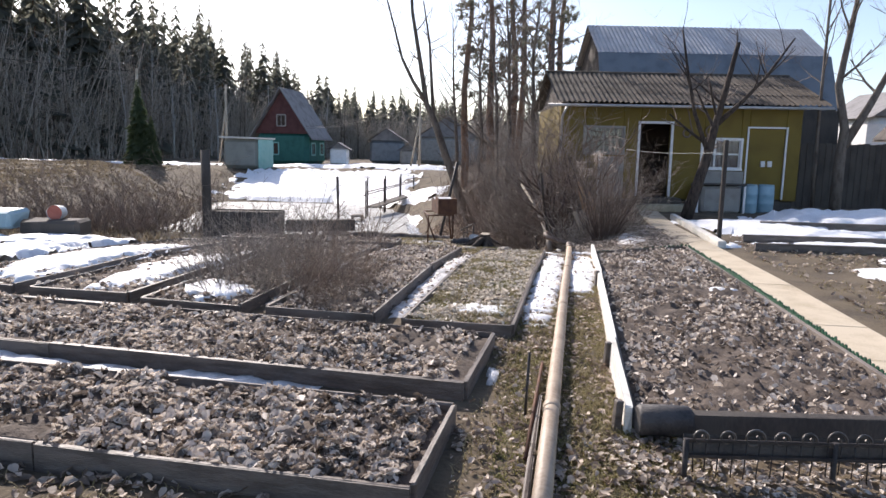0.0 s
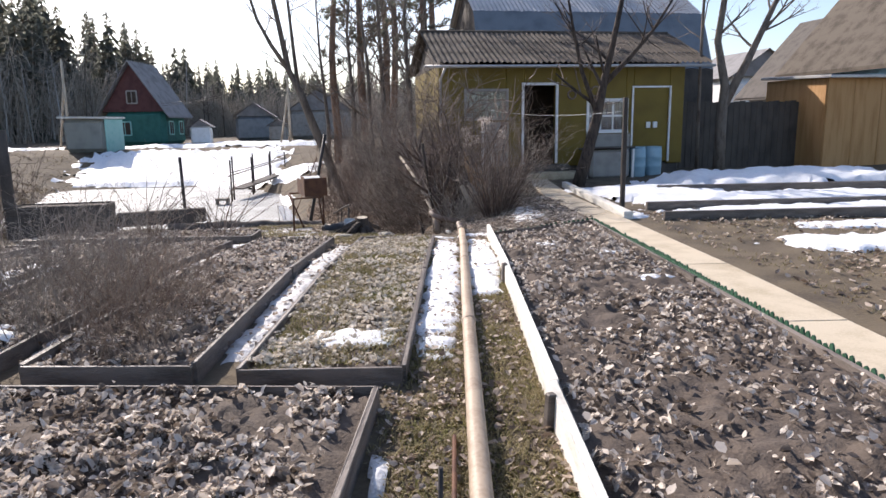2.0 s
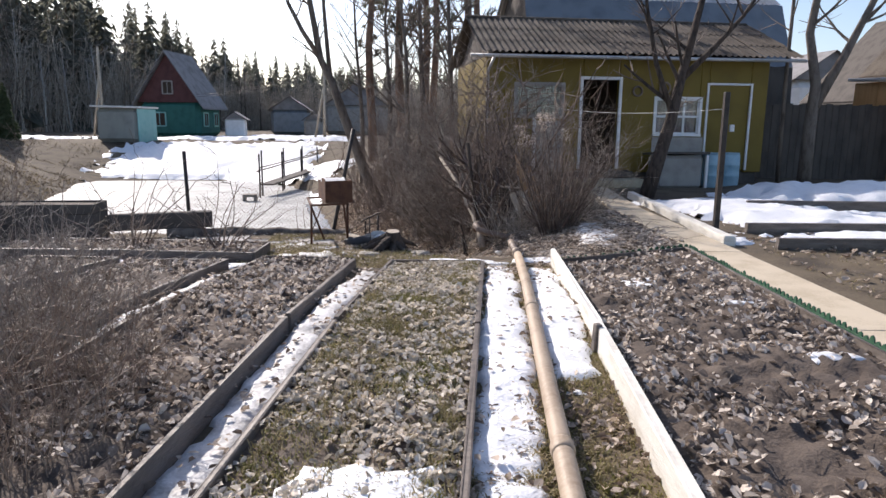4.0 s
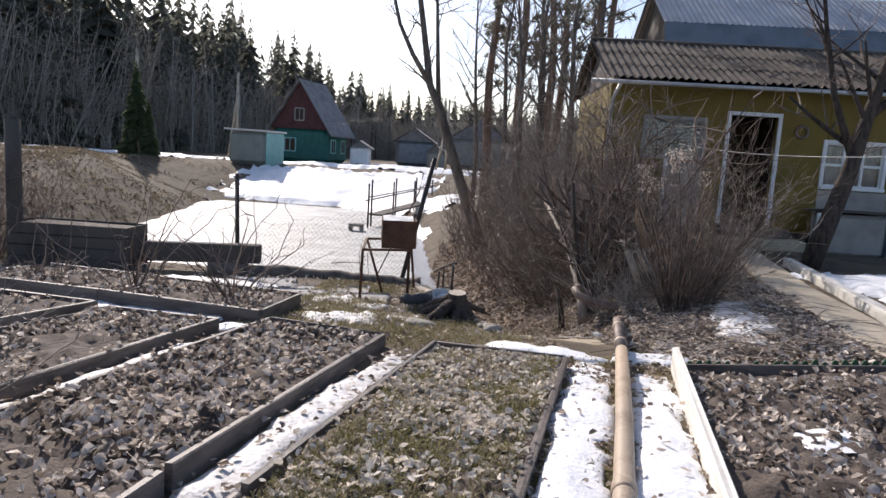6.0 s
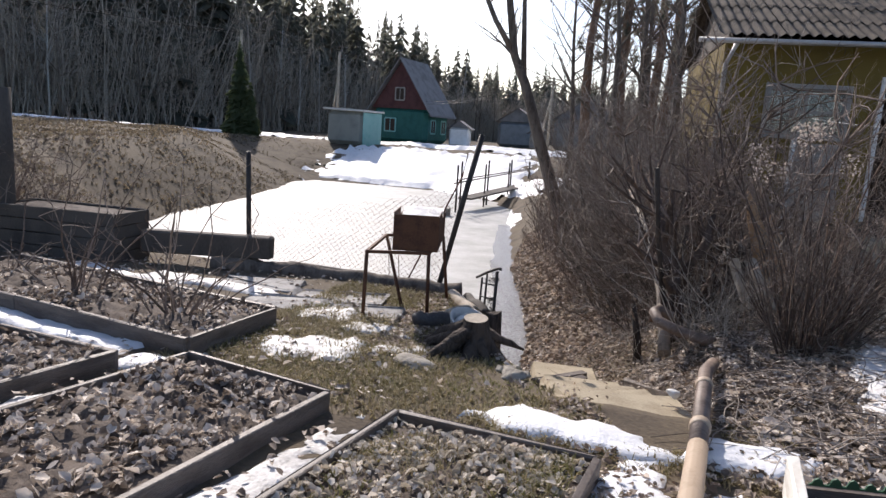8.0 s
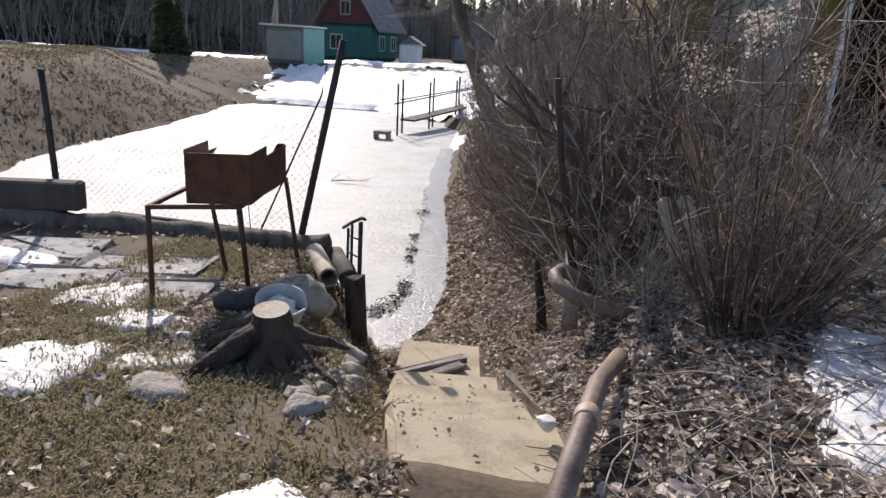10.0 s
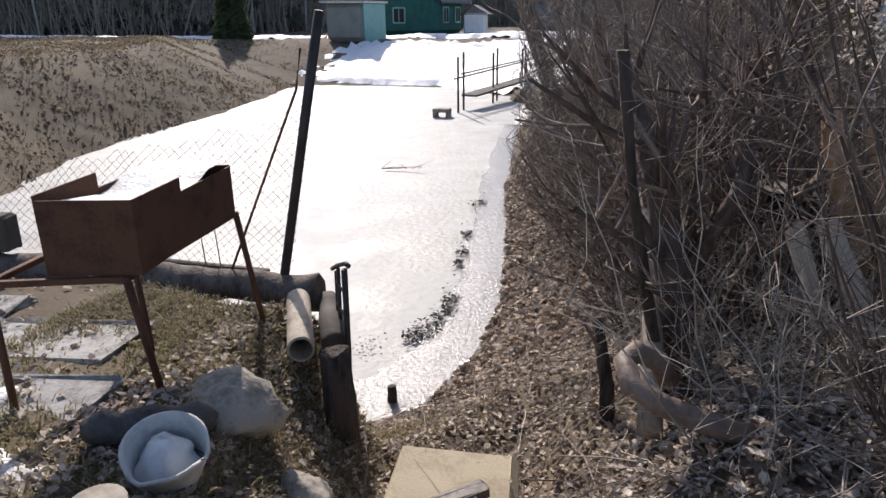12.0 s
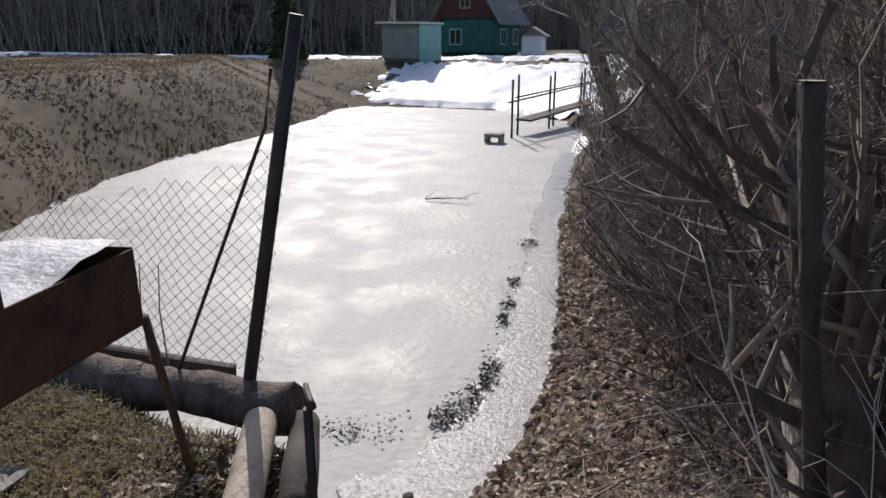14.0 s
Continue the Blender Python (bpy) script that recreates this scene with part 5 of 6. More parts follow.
    for x, y, hgt in ((-19.8, 62, 7.2), (-24.2, 54, 7.6), (-2.2, 62, 6.0)):
        p = empty("utility_pole", x, y, -0.2)
        tagged(p, "grey wooden utility pole with a brace", "pole")
        m = Mesh()
        m.tube([(0, 0, -0.3), (0.05, 0, hgt)], [0.13, 0.09], 8)
        m.obj("pole", PALE_WOOD, p)
        m = Mesh()
        m.tube([(-0.9, 0.3, -0.3), (0.0, 0.05, hgt * 0.72)], [0.1, 0.08], 8)
        m.obj("brace", PALE_WOOD, p)
    for a, b in (((-24.2, 54, 7.2), (-44, 26, 8.2)), ((-14.4, 68.5, 3.6), (-2.2, 62, 5.7)), ((-14.4, 68.5, 3.4), (-2.2, 62, 5.5))):
        m = Mesh()
        a, b = Vector(a), Vector(b)
        m.tube([a.lerp(b, k / 10) - Vector((0, 0, 0.5 * (1 - (k / 5 - 1) ** 2))) for k in range(11)], 0.016, 4)
        tagged(m.obj("cable", STEEL_DARK), "thin black overhead power cable", "cable")


far_buildings()
for cx, cy, lx, ly, ang, h in ((-9.2, 49.6, 13.4, 9.5, -4, 0.30), (-4.6, 47.5, 4.5, 7, 20, 0.25), (-8, 60, 16, 3.5, -10, 0.25), (-36, 47, 22, 2.2, 25, 0.2), (-30, 58, 20, 2.5, 18, 0.25), (-2.0, 37, 1.0, 6, 14, 0.12), (-1.5, 44, 2.5, 6, 20, 0.25), (-5, 66, 12, 2.5, -5, 0.25)):
    snow_patch(cx, cy, lx, ly, ang, h, "sheet of old snow across the far bank", step=0.32, edge=0.38)


# ---- trees ----
def branch(mesh, p, d, length, r, depth, spread=0.6, up=0.15, seg=6, twigs=None, bend=0.25):
    """A tapering, wandering limb that forks into smaller ones."""
    n = 5
    pts, rad = [Vector(p)], [r]
    q, v = Vector(p), Vector(d).normalized()
    for k in range(n):
        v = (v + Vector((rnd(-1, 1), rnd(-1, 1), rnd(-0.6, 1))) * bend * 0.45 + Vector((0, 0, up * 0.2))).normalized()
        q = q + v * length / n
        pts.append(q.copy())
        rad.append(r * (1 - 0.62 * (k + 1) / n))
    target = mesh if depth > 1 or twigs is None else twigs
    target.tube(pts, rad, seg if depth > 1 else 3, False)
    if depth <= 0:
        return
    for _ in range(3 if depth > 1 else 4):
        k = random.randint(2, n)
        side = Vector((rnd(-1, 1), rnd(-1, 1), rnd(-0.3, 0.7))).normalized()
        w = ((pts[k] - pts[k - 1]).normalized() * (1 - spread) + side * spread).normalized()
        branch(mesh, pts[k], w, length * rnd(0.45, 0.7), rad[k] * 0.68, depth - 1, spread, up, max(3, seg - 1), twigs, bend)


def bare_tree(x, y, paths, label, material=BARK, twig_mat=TWIG, depth=3, name="bare_tree", side=10, side_len=1.3):
    """A leafless tree: trunks along given lines, with forking limbs."""
    z = ground_z(x, y)
    e = empty(name, x, y, z)
    tagged(e, label, "tree")
    t, w = Mesh(), Mesh()
    for pts, r0, r1 in paths:
        pts = [Vector(p) for p in pts]
        n = len(pts)
        t.tube(pts, [r0 + (r1 - r0) * k / (n - 1) for k in range(n)], 9)
        for k in range(side):
            u = rnd(0.35, 1.0) * (n - 1)
            i = min(n - 2, int(u))
            p = pts[i].lerp(pts[i + 1], u - i)
            rr = (r0 + (r1 - r0) * u / (n - 1)) * 0.45
            d = (pts[i + 1] - pts[i]).normalized() * 0.5 + Vector((rnd(-1, 1), rnd(-1, 1), rnd(-0.2, 0.8)))
            branch(t, p, d, side_len * rnd(0.5, 1.1), rr, depth - 1, twigs=w)
    t.obj("trunk", material, e)
    if w.f:
        w.obj("twig_crown", twig_mat, e, "fine bare twigs")["kind"] = "stuff"
    return e


# apple tree by the path
bare_tree(6.05, 16.6, [([(0, 0, -0.1), (0.22, 0, 0.7), (0.45, 0.05, 1.5), (0.62, 0.1, 2.3), (0.8, 0.1, 3.1), (1.0, 0, 4.3)], 0.16, 0.05),
                       ([(0.62, 0.1, 2.3), (1.2, 0.0, 2.9), (1.7, -0.1, 3.5), (2.3, -0.1, 4.4)], 0.07, 0.02),
                       ([(0.45, 0.05, 1.7), (0.1, 0.1, 2.6), (-0.1, 0.2, 3.6), (-0.3, 0.2, 4.6)], 0.06, 0.02)], "leafless leaning apple tree by the path", STUMP_BARK, depth=3, side=7)
# tree past the house corner
bare_tree(11.3, 19.2, [([(0, 0, -0.2), (0, 0, 1.4), (0.05, 0, 2.4), (-0.25, 0, 3.6), (0.0, 0.1, 5.2), (0.2, 0, 7.2)], 0.17, 0.05),
                       ([(0.05, 0, 1.9), (0.7, 0, 3.1), (1.4, 0, 4.6), (2.2, 0.2, 5.6)], 0.13, 0.04),
                       ([(-0.5, 0.3, -0.2), (-0.55, 0.3, 3), (-0.6, 0.2, 7.5)], 0.06, 0.03)], "dark leafless tree beside the house corner", side=9, side_len=1.8)
# leaning birch-like trunk on the bank
LT = ground_z(1.25, 25.4)
bare_tree(1.25, 25.4, [([(0, 0, -0.4), (-0.49, 0, -0.45 - LT), (-1.11, 0, 1.2 - LT), (-1.6, 0.1, 2.6 - LT), (-1.93, 0.1, 3.3 - LT), (-2.2, 0.1, 4.9 - LT), (-2.5, 0.1, 6.6 - LT), (-2.6, 0.1, 8.4 - LT)], 0.19, 0.04),
                       ([(-1.93, 0.1, 3.3 - LT), (-2.45, 0, 4.1 - LT), (-2.85, 0, 4.9 - LT), (-3.2, 0, 6.2 - LT), (-3.6, 0, 7.6 - LT)], 0.08, 0.025),
                       ([(-1.65, 0.1, 2.7 - LT), (-1.75, 0.2, 4.0 - LT), (-1.85, 0.2, 5.5 - LT), (-2.1, 0.2, 7.0 - LT)], 0.08, 0.025)], "leafless tree leaning out over the pond", BARK, depth=2, side=6)
# cut trunk and leaning stems in the thicket
bare_tree(2.37, 14.42, [([(0, 0, 0.10), (0.0, 0.3, 0.33), (-0.01, 0.8, 0.52), (-0.05, 1.5, 0.76), (-0.12, 2.2, 1.0), (-0.3, 3.3, 1.4)], 0.062, 0.028)], "bare pale stem leaning low over the bank", PALE_STEM, depth=2, side=5, side_len=0.8)
bare_tree(2.48, 15.0, [([(0, 0, -0.3), (0.0, 0.05, 0.4), (-0.1, 0.15, 0.9), (-0.35, 0.5, 1.6)], 0.13, 0.05), ([(0.0, 0.05, 0.5), (0.25, 0.2, 1.0), (0.4, 0.6, 1.6)], 0.06, 0.02)], "dark old shrub trunk in the thicket", SHRUB_BARK, depth=3, side=16, side_len=0.7)
bare_tree(2.2, 14.85, [([(0, 0, -0.3), (-0.04, 0.05, 0.2), (-0.12, 0.15, 0.55)], 0.05, 0.03)], "broken dark stub beside the leaning stem", STUMP_BARK, depth=1, side=2, side_len=0.3)


def cut_trunk(x, y, h, r):
    e = empty("cut_trunk", x, y, ground_z(x, y))
    tagged(e, "dark sawn-off trunk with a pale cut top", "trunk")
    m = Mesh()
    top = h - ground_z(x, y)
    m.tube([(0.30, 0.28, -0.3), (0.26, 0.26, top * 0.15), (0.14, 0.16, top * 0.4), (0.03, 0.05, top * 0.7), (-0.06, 0, top)], [r * 1.5, r * 1.2, r * 1.1, r * 0.95, r], 14)
    for k, v in enumerate(m.v[:-14]):
        w = Vector(v)
        m.v[k] = tuple(w + Vector((0.03 * noise.noise(w * 6), 0.02 * noise.noise(w * 8 + Vector((5, 0, 0))), 0)))
    m.obj("trunk", STUMP_BARK, e)
    m = Mesh()
    m.face([(-0.06 + r * 0.95 * math.cos(a), r * 0.95 * math.sin(a), top + 0.004) for a in np.linspace(0, 2 * math.pi, 17)[:-1]])
    m.obj("cut_face", PALE_WOOD, e, "pale sawn wood")


cut_trunk(2.18, 14.6, 1.13, 0.028)
cut_trunk(3.22, 15.85, 0.30, 0.24)
# split pale wood and planks lying in the thicket
for a, b, w, h in (((3.14, 14.92, -0.18), (3.03, 15.28, 0.24), 0.06, 0.05), ((3.34, 14.8, -0.15), (3.18, 15.25, 0.26), 0.085, 0.05)):
    wood_beam(a, b, w, h, "split pale firewood piece leaning in the shrubs", "split_log", PALE_WOOD, 0.02)


for a, b, w, h in (((3.48, 15.58, -0.1), (3.16, 15.6, 0.92), 0.16, 0.13), ((3.62, 15.5, -0.1), (3.40, 15.6, 0.70), 0.14, 0.10)):
    a, b = Vector(a), Vector(b)
    m = Mesh()
    pts = [a.lerp(b, k / 7) - a + Vector((rnd(-.02, .02), rnd(-.02, .02), 0)) for k in range(8)]
    m.tube(pts, [w * 0.6, w * 0.56, w * 0.6, w * 0.5, w * 0.55, w * 0.42, w * 0.3, 0.012], 9)
    ob = m.obj("broken_trunk", ORANGE_WOOD)
    ob.location = a
    tagged(ob, "broken rotten trunk with bare orange wood in the shrubs", "trunk")


def open_side(y):
    """How far the shrubs reach out over the bank, where the light from the pond prunes them."""
    return 1.5 - 0.15 * (y - 15.0)


def thicket(cx, cy, rx, ry, count, h, label, material, lean=(0, 0), thick=(0.004, 0.011), name="bush", side=4, curve=0.25, wander=0.3, stem_mat=None, spread=0.3):
    """A tangled clump of bare stems: wandering, forking rods with crooked side twigs."""
    z = ground_z(cx, cy)
    e = empty(name, cx, cy, z)
    tagged(e, label, "bush")
    m, t = Mesh(), Mesh()
    for _ in range(count):
        a, r = rnd(0, 6.283), math.sqrt(rnd(0, 1))
        x, y = r * rx * math.cos(a), r * ry * math.sin(a)
        gz = ground_z(cx + x, cy + y) - z - 0.05
        hh = h * (0.35 + 0.9 * rnd(0, 1) ** 1.3)
        v = Vector((x / max(rx, .01) * spread + lean[0] + rnd(-curve, curve), y / max(ry, .01) * spread + lean[1] + rnd(-curve, curve), 1)).normalized()
        pts, p, n = [], Vector((x, y, gz)), 6
        for k in range(n + 1):
            pts.append(p.copy())
            v = (v + Vector((rnd(-1, 1), rnd(-1, 1), rnd(-0.6, 0.5))) * wander).normalized()
            p = p + v * hh / n
            if cx > 0.5 and k > 0 and cx + p.x < open_side(cy + p.y):
                break
        r0 = rnd(*thick)
        m.twig(pts, r0, r0 * 0.3)
        for _ in range(side):
            k = random.randint(1, len(pts) - 1)
            d = (pts[k] - pts[k - 1]).normalized() * 0.5 + Vector((rnd(-1, 1), rnd(-1, 1), rnd(-0.5, 0.8)))
            d.normalize()
            ln = hh * rnd(0.08, 0.38)
            q, tw = pts[k], [pts[k]]
            for _ in range(3):
                d = (d + Vector((rnd(-1, 1), rnd(-1, 1), rnd(-0.6, 0.8))) * 0.45).normalized()
                q = q + d * ln / 3
                tw.append(q)
            if cx > 0.5 and cx + q.x < open_side(cy + q.y):
                continue
            t.twig(tw, max(0.0014, r0 * 0.42), max(0.0008, r0 * 0.15))
            d = (d + Vector((rnd(-1, 1), rnd(-1, 1), rnd(-0.5, 0.8)))).normalized()
            t.twig([tw[2], tw[2] + d * ln * 0.4], max(0.001, r0 * 0.22), 0.0007)
    m.obj("stem_growth", stem_mat or material, e)["kind"] = "stuff"
    t.obj("brushwood", material, e)["kind"] = "stuff"
    return e


thicket(3.0, 16.6, 0.75, 0.7, 190, 2.0, "dense thicket of bare brown shrub stems", TWIG, (-0.1, 0.0), side=14, curve=0.7, wander=0.42)
thicket(2.75, 18.6, 0.85, 1.4, 260, 2.7, "tall tangle of bare grey-brown willow stems", TWIG_GREY, (-0.18, 0.05), (0.005, 0.014), side=16, curve=0.6, stem_mat=BARK)
thicket(2.2, 22.2, 1.1, 2.4, 260, 3.0, "tall tangle of bare grey-brown willow stems", TWIG, (-0.12, 0.0), (0.006, 0.016), side=8, curve=0.55)
thicket(1.2, 27.5, 1.2, 3.0, 180, 3.0, "tall tangle of bare grey-brown willow stems", TWIG, (-0.12, 0.0), (0.008, 0.02), side=7, curve=0.55)
thicket(3.36, 13.72, 0.22, 0.22, 78, 1.75, "shrub of upright dark reddish stems", TWIG, (0.08, 0.02), (0.006, 0.012), side=8, curve=0.22, wander=0.16, stem_mat=SHRUB_BARK, spread=0.4)
thicket(3.46, 13.85, 0.28, 0.32, 60, 1.3, "shrub of upright dark reddish stems", TWIG, (0.08, 0.0), (0.003, 0.006), side=9, curve=0.4, wander=0.25, stem_mat=SHRUB_BARK, spread=0.4)
thicket(4.0, 15.3, 0.55, 0.9, 90, 1.5, "clump of upright dry reddish stems", REED, (0.0, 0.0), (0.002, 0.006), side=9, curve=0.4, stem_mat=SHRUB_BARK)
thicket(2.95, 16.5, 0.5, 0.8, 30, 3.0, "fan of dark leaning willow stems", TWIG, (-0.02, 0.3), (0.014, 0.034), side=18, curve=0.4, wander=0.22, stem_mat=SHRUB_BARK)
thicket(2.80, 15.5, 0.3, 0.35, 14, 2.0, "cluster of dark crooked shrub trunks", TWIG, (0.06, 0.12), (0.018, 0.045), side=16, curve=0.28, wander=0.2, stem_mat=SHRUB_BARK)
thicket(2.95, 14.2, 0.4, 0.35, 24, 1.25, "arching pale bare twigs", TWIG_PALE, (-0.05, 0.0), (0.003, 0.007), side=6, curve=0.9, wander=0.3)
thicket(2.9, 14.9, 0.45, 0.45, 40, 1.2, "tangle of pale broken twigs", TWIG_PALE, (-0.1, -0.1), (0.002, 0.005), side=8, curve=0.9, wander=0.5)
thicket(-2.1, 8.0, 0.8, 1.5, 620, 0.85, "low tangle of dry raspberry canes in a bed", TWIG_GREY, (0, 0), (0.003, 0.006), side=6, curve=0.45)
thicket(-1.15, 7.0, 0.42, 0.9, 260, 0.75, "low tangle of dry thin canes in a bed", REED, (0, 0), (0.002, 0.005), side=8, curve=0.45)
thicket(-1.35, 12.35, 0.12, 0.12, 18, 1.2, "bare young currant bush", TWIG, (0, 0), (0.008, 0.013), side=4, curve=0.5)
thicket(-2.5, 12.65, 0.12, 0.12, 16, 1.15, "bare young currant bush", TWIG, (0, 0), (0.008, 0.013), side=4, curve=0.5)
thicket(-3.6, 13.0, 0.15, 0.15, 16, 0.85, "bare young currant bush", TWIG, (0, 0), (0.008, 0.013), side=4, curve=0.5)
thicket(-7.8, 15.2, 2.6, 1.2, 560, 1.5, "brown bare shrubs beside the garden", TWIG, (0, 0), (0.006, 0.013), side=8, curve=0.45)


def spruce(m, x, y, z, h, w, trunk, fine=1.0):
    """One spruce: whorls of drooping ragged boughs."""
    trunk.tube([(x, y, z - 0.3), (x, y, z + h)], [0.012 * h, 0.01], 5, False)
    lev = int(19 * fine)
    for k in range(lev):
        t = (k + 0.6) / lev
        zz = z + h * (0.06 + 0.94 * t)
        r = w * (1 - t) ** 0.85 * rnd(0.75, 1.15) + 0.1
        n = int(8 * fine)
        a0 = rnd(0, 6.28)
        for q in range(n):
            a = a0 + 6.283 * q / n + rnd(-0.25, 0.25)
            rr = r * rnd(0.65, 1.1)
            c, s = math.cos(a), math.sin(a)
            dr = rr * rnd(0.4, 0.85)
            wd = rr * 0.34
            b = Vector((x, y, zz + rnd(-0.6, 0.6) * h / lev))
            tip = Vector((x + c * rr, y + s * rr, zz - dr))
            m.face((b + Vector((0, 0, 0.06 * r)), b + Vector((c * rr * 0.6 - s * wd, s * rr * 0.6 + c * wd, -dr * 0.75)), tip, b + Vector((c * rr * 0.6 + s * wd, s * rr * 0.6 - c * wd, -dr * 0.75))))
            m.face((b + Vector((c * rr * 0.3, s * rr * 0.3, -dr * 0.1)), b + Vector((c * rr * 0.62, s * rr * 0.62, -dr * 1.15)), tip))


def tree_line(x):
    """How far off the wood's edge stands."""
    return 60 + 62 * smooth01(-55, -12, x)


def woods():
    m, t, u = Mesh(), Mesh(), Mesh()
    rs = random.Random(7)
    for k in range(620):
        x = -95 + 150 * rs.random()
        y = tree_line(x) + rs.random() ** 1.5 * 38 + (12 if x > 0 else 0)
        h = rs.uniform(11, 18) * (0.75 + 0.65 * smooth01(-12, -48, x))
        spruce(m, x, y, -0.2, h, h * rs.uniform(0.17, 0.27), t)
    for k in range(8000):
        x = -80 + 110 * rs.random()
        y = tree_line(x) - 3 + rs.uniform(-4, 6)
        h = rs.uniform(3, 9.5) * rs.uniform(0.4, 1) * (1 + 0.7 * smooth01(-16, -38, x))
        p = Vector((x, y, -0.2))
        q = p + Vector((rs.uniform(-0.4, 0.4) * h, rs.uniform(-0.3, 0.3) * h, h))
        u.twig([p, p.lerp(q, 0.5) + Vector((rs.uniform(-.3, .3), 0, 0)), q], 0.055, 0.02)
        for _ in range(9):
            w = rs.uniform(0.2, 1.0)
            s = p.lerp(q, w)
            d = Vector((rs.uniform(-1, 1), rs.uniform(-1, 1), rs.uniform(-0.1, 1.0))) * h * (0.30 - 0.14 * w)
            u.twig([s, s + d], 0.022, 0.009)
    e = empty("conifer_wood", 0, 0, 0)
    tagged(e, "dark dense spruce wood beyond the pond", "forest", kind="stuff")
    m.obj("boughs", NEEDLE, e)["kind"] = "stuff"
    t.obj("trunks", PINE_BARK, e)["kind"] = "stuff"
    u.obj("undergrowth", TWIG_PALE, e, "bare grey brushwood")["kind"] = "stuff"
    for x, y, h in ((-23.9, 53.4, 6.6), (-22.6, 52.6, 3.8), (-23.2, 52.8, 2.8)):
        s = empty("spruce_tree", x, y, -0.1)
        tagged(s, "young green spruce standing by the road", "tree")
        a, b = Mesh(), Mesh()
        spruce(a, 0, 0, 0, h, h * 0.22, b, 1.5)
        a.obj("crown", SPRUCE_GREEN, s)
        b.obj("trunk", PINE_BARK, s)
    for k in range(44):
        x = rs.uniform(-62, -14)
        y = tree_line(x) - rs.uniform(2, 9)
        h = rs.uniform(8, 13)
        bare_tree(x, y, [([(0, 0, -0.3), (rs.uniform(-.2, .2), 0, h * 0.4), (rs.uniform(-.5, .5), 0, h)], 0.12, 0.02)], "slender bare birch at the wood's edge", BIRCH if k % 3 == 0 else BARK, TWIG_PALE, depth=3, name="birch_tree", side=16, side_len=2.4)


woods()


def pine(x, y, h, lean, label):
    e = empty("pine_tree", x, y, -0.1)
    tagged(e, label, "tree")
    t, c = Mesh(), Mesh()
    n = 8
    pts = [Vector((lean * (k / n) ** 1.5 + 0.1 * math.sin(k * 1.3 + x), 0.1 * math.cos(k + x), h * k / n - 0.2)) for k in range(n + 1)]
    t.tube(pts, [0.21 * (1 - 0.75 * k / n) for k in range(n + 1)], 9)
    for _ in range(44):
        u = rnd(0.34, 1.0) * n
        i = min(n - 1, int(u))
        p = pts[i].lerp(pts[i + 1], u - i)
        a = rnd(0, 6.28)
        ln = rnd(0.5, 1.7) * (1.15 - u / n * 0.5)
        d = Vector((math.cos(a), math.sin(a), rnd(-0.15, 0.4)))
        q = p + d * ln
        t.tube([p, p + d * ln * 0.5, q], [0.03, 0.02, 0.008], 4, False)
        for _ in range(4):
            s = p.lerp(q, rnd(0.45, 1.05)) + Vector((rnd(-.2, .2), rnd(-.2, .2), rnd(-.1, .2)))
            for _ in range(16):
                dd = Vector((rnd(-1, 1), rnd(-1, 1), rnd(-0.7, 1))).normalized()
                sd = dd.cross(Vector((0.2, 0.3, 0.9))).normalized() * 0.035
                L = rnd(0.16, 0.32)
                c.face((s - sd, s + sd, s + dd * L + sd * 0.3))
    t.obj("trunk", PINE_BARK, e)
    c.obj("crown", NEEDLE, e, "sparse tufts of dark needles")


for x, y, h, ln in ((1.0, 34, 13, 0.3), (2.3, 32, 14, -0.6), (3.4, 33, 13, -0.4), (4.6, 31, 14, 0.5), (4.0, 36, 15, 0.2), (5.6, 34, 14, 0.3)):
    pine(x, y, h, ln, "tall thin pine behind the summer house")


# bare trees and brush behind the thicket, beside the summer house
for x, y, h in ((2.4, 26.5, 9), (3.3, 24.8, 8), (1.5, 29.5, 9), (4.3, 27.5, 10), (0.6, 33, 9), (2.9, 30.5, 10), (1.9, 23.9, 6.5)):
    bare_tree(x, y, [([(0, 0, -0.6), (rnd(-.2, .2), 0, h * 0.3), (rnd(-.5, .3), 0, h * 0.65), (rnd(-.8, .4), 0, h)], 0.12, 0.02)], "bare thin tree behind the thicket", BARK, TWIG, depth=3, side=24, side_len=2.0)
thicket(2.65, 20.6, 0.6, 1.2, 170, 3.4, "tall tangle of bare grey-brown willow stems", TWIG_GREY, (-0.05, 0.0), (0.006, 0.014), side=12, curve=0.5)
thicket(2.7, 15.1, 0.7, 0.7, 46, 1.4, "tangle of pale broken twigs", TWIG_PALE, (-0.1, -0.1), (0.002, 0.0045), side=9, curve=0.9, wander=0.5)
thicket(3.9, 14.6, 0.5, 0.6, 60, 1.5, "tangle of pale broken twigs", TWIG_PALE, (0, 0), (0.002, 0.0045), side=9, curve=0.8)


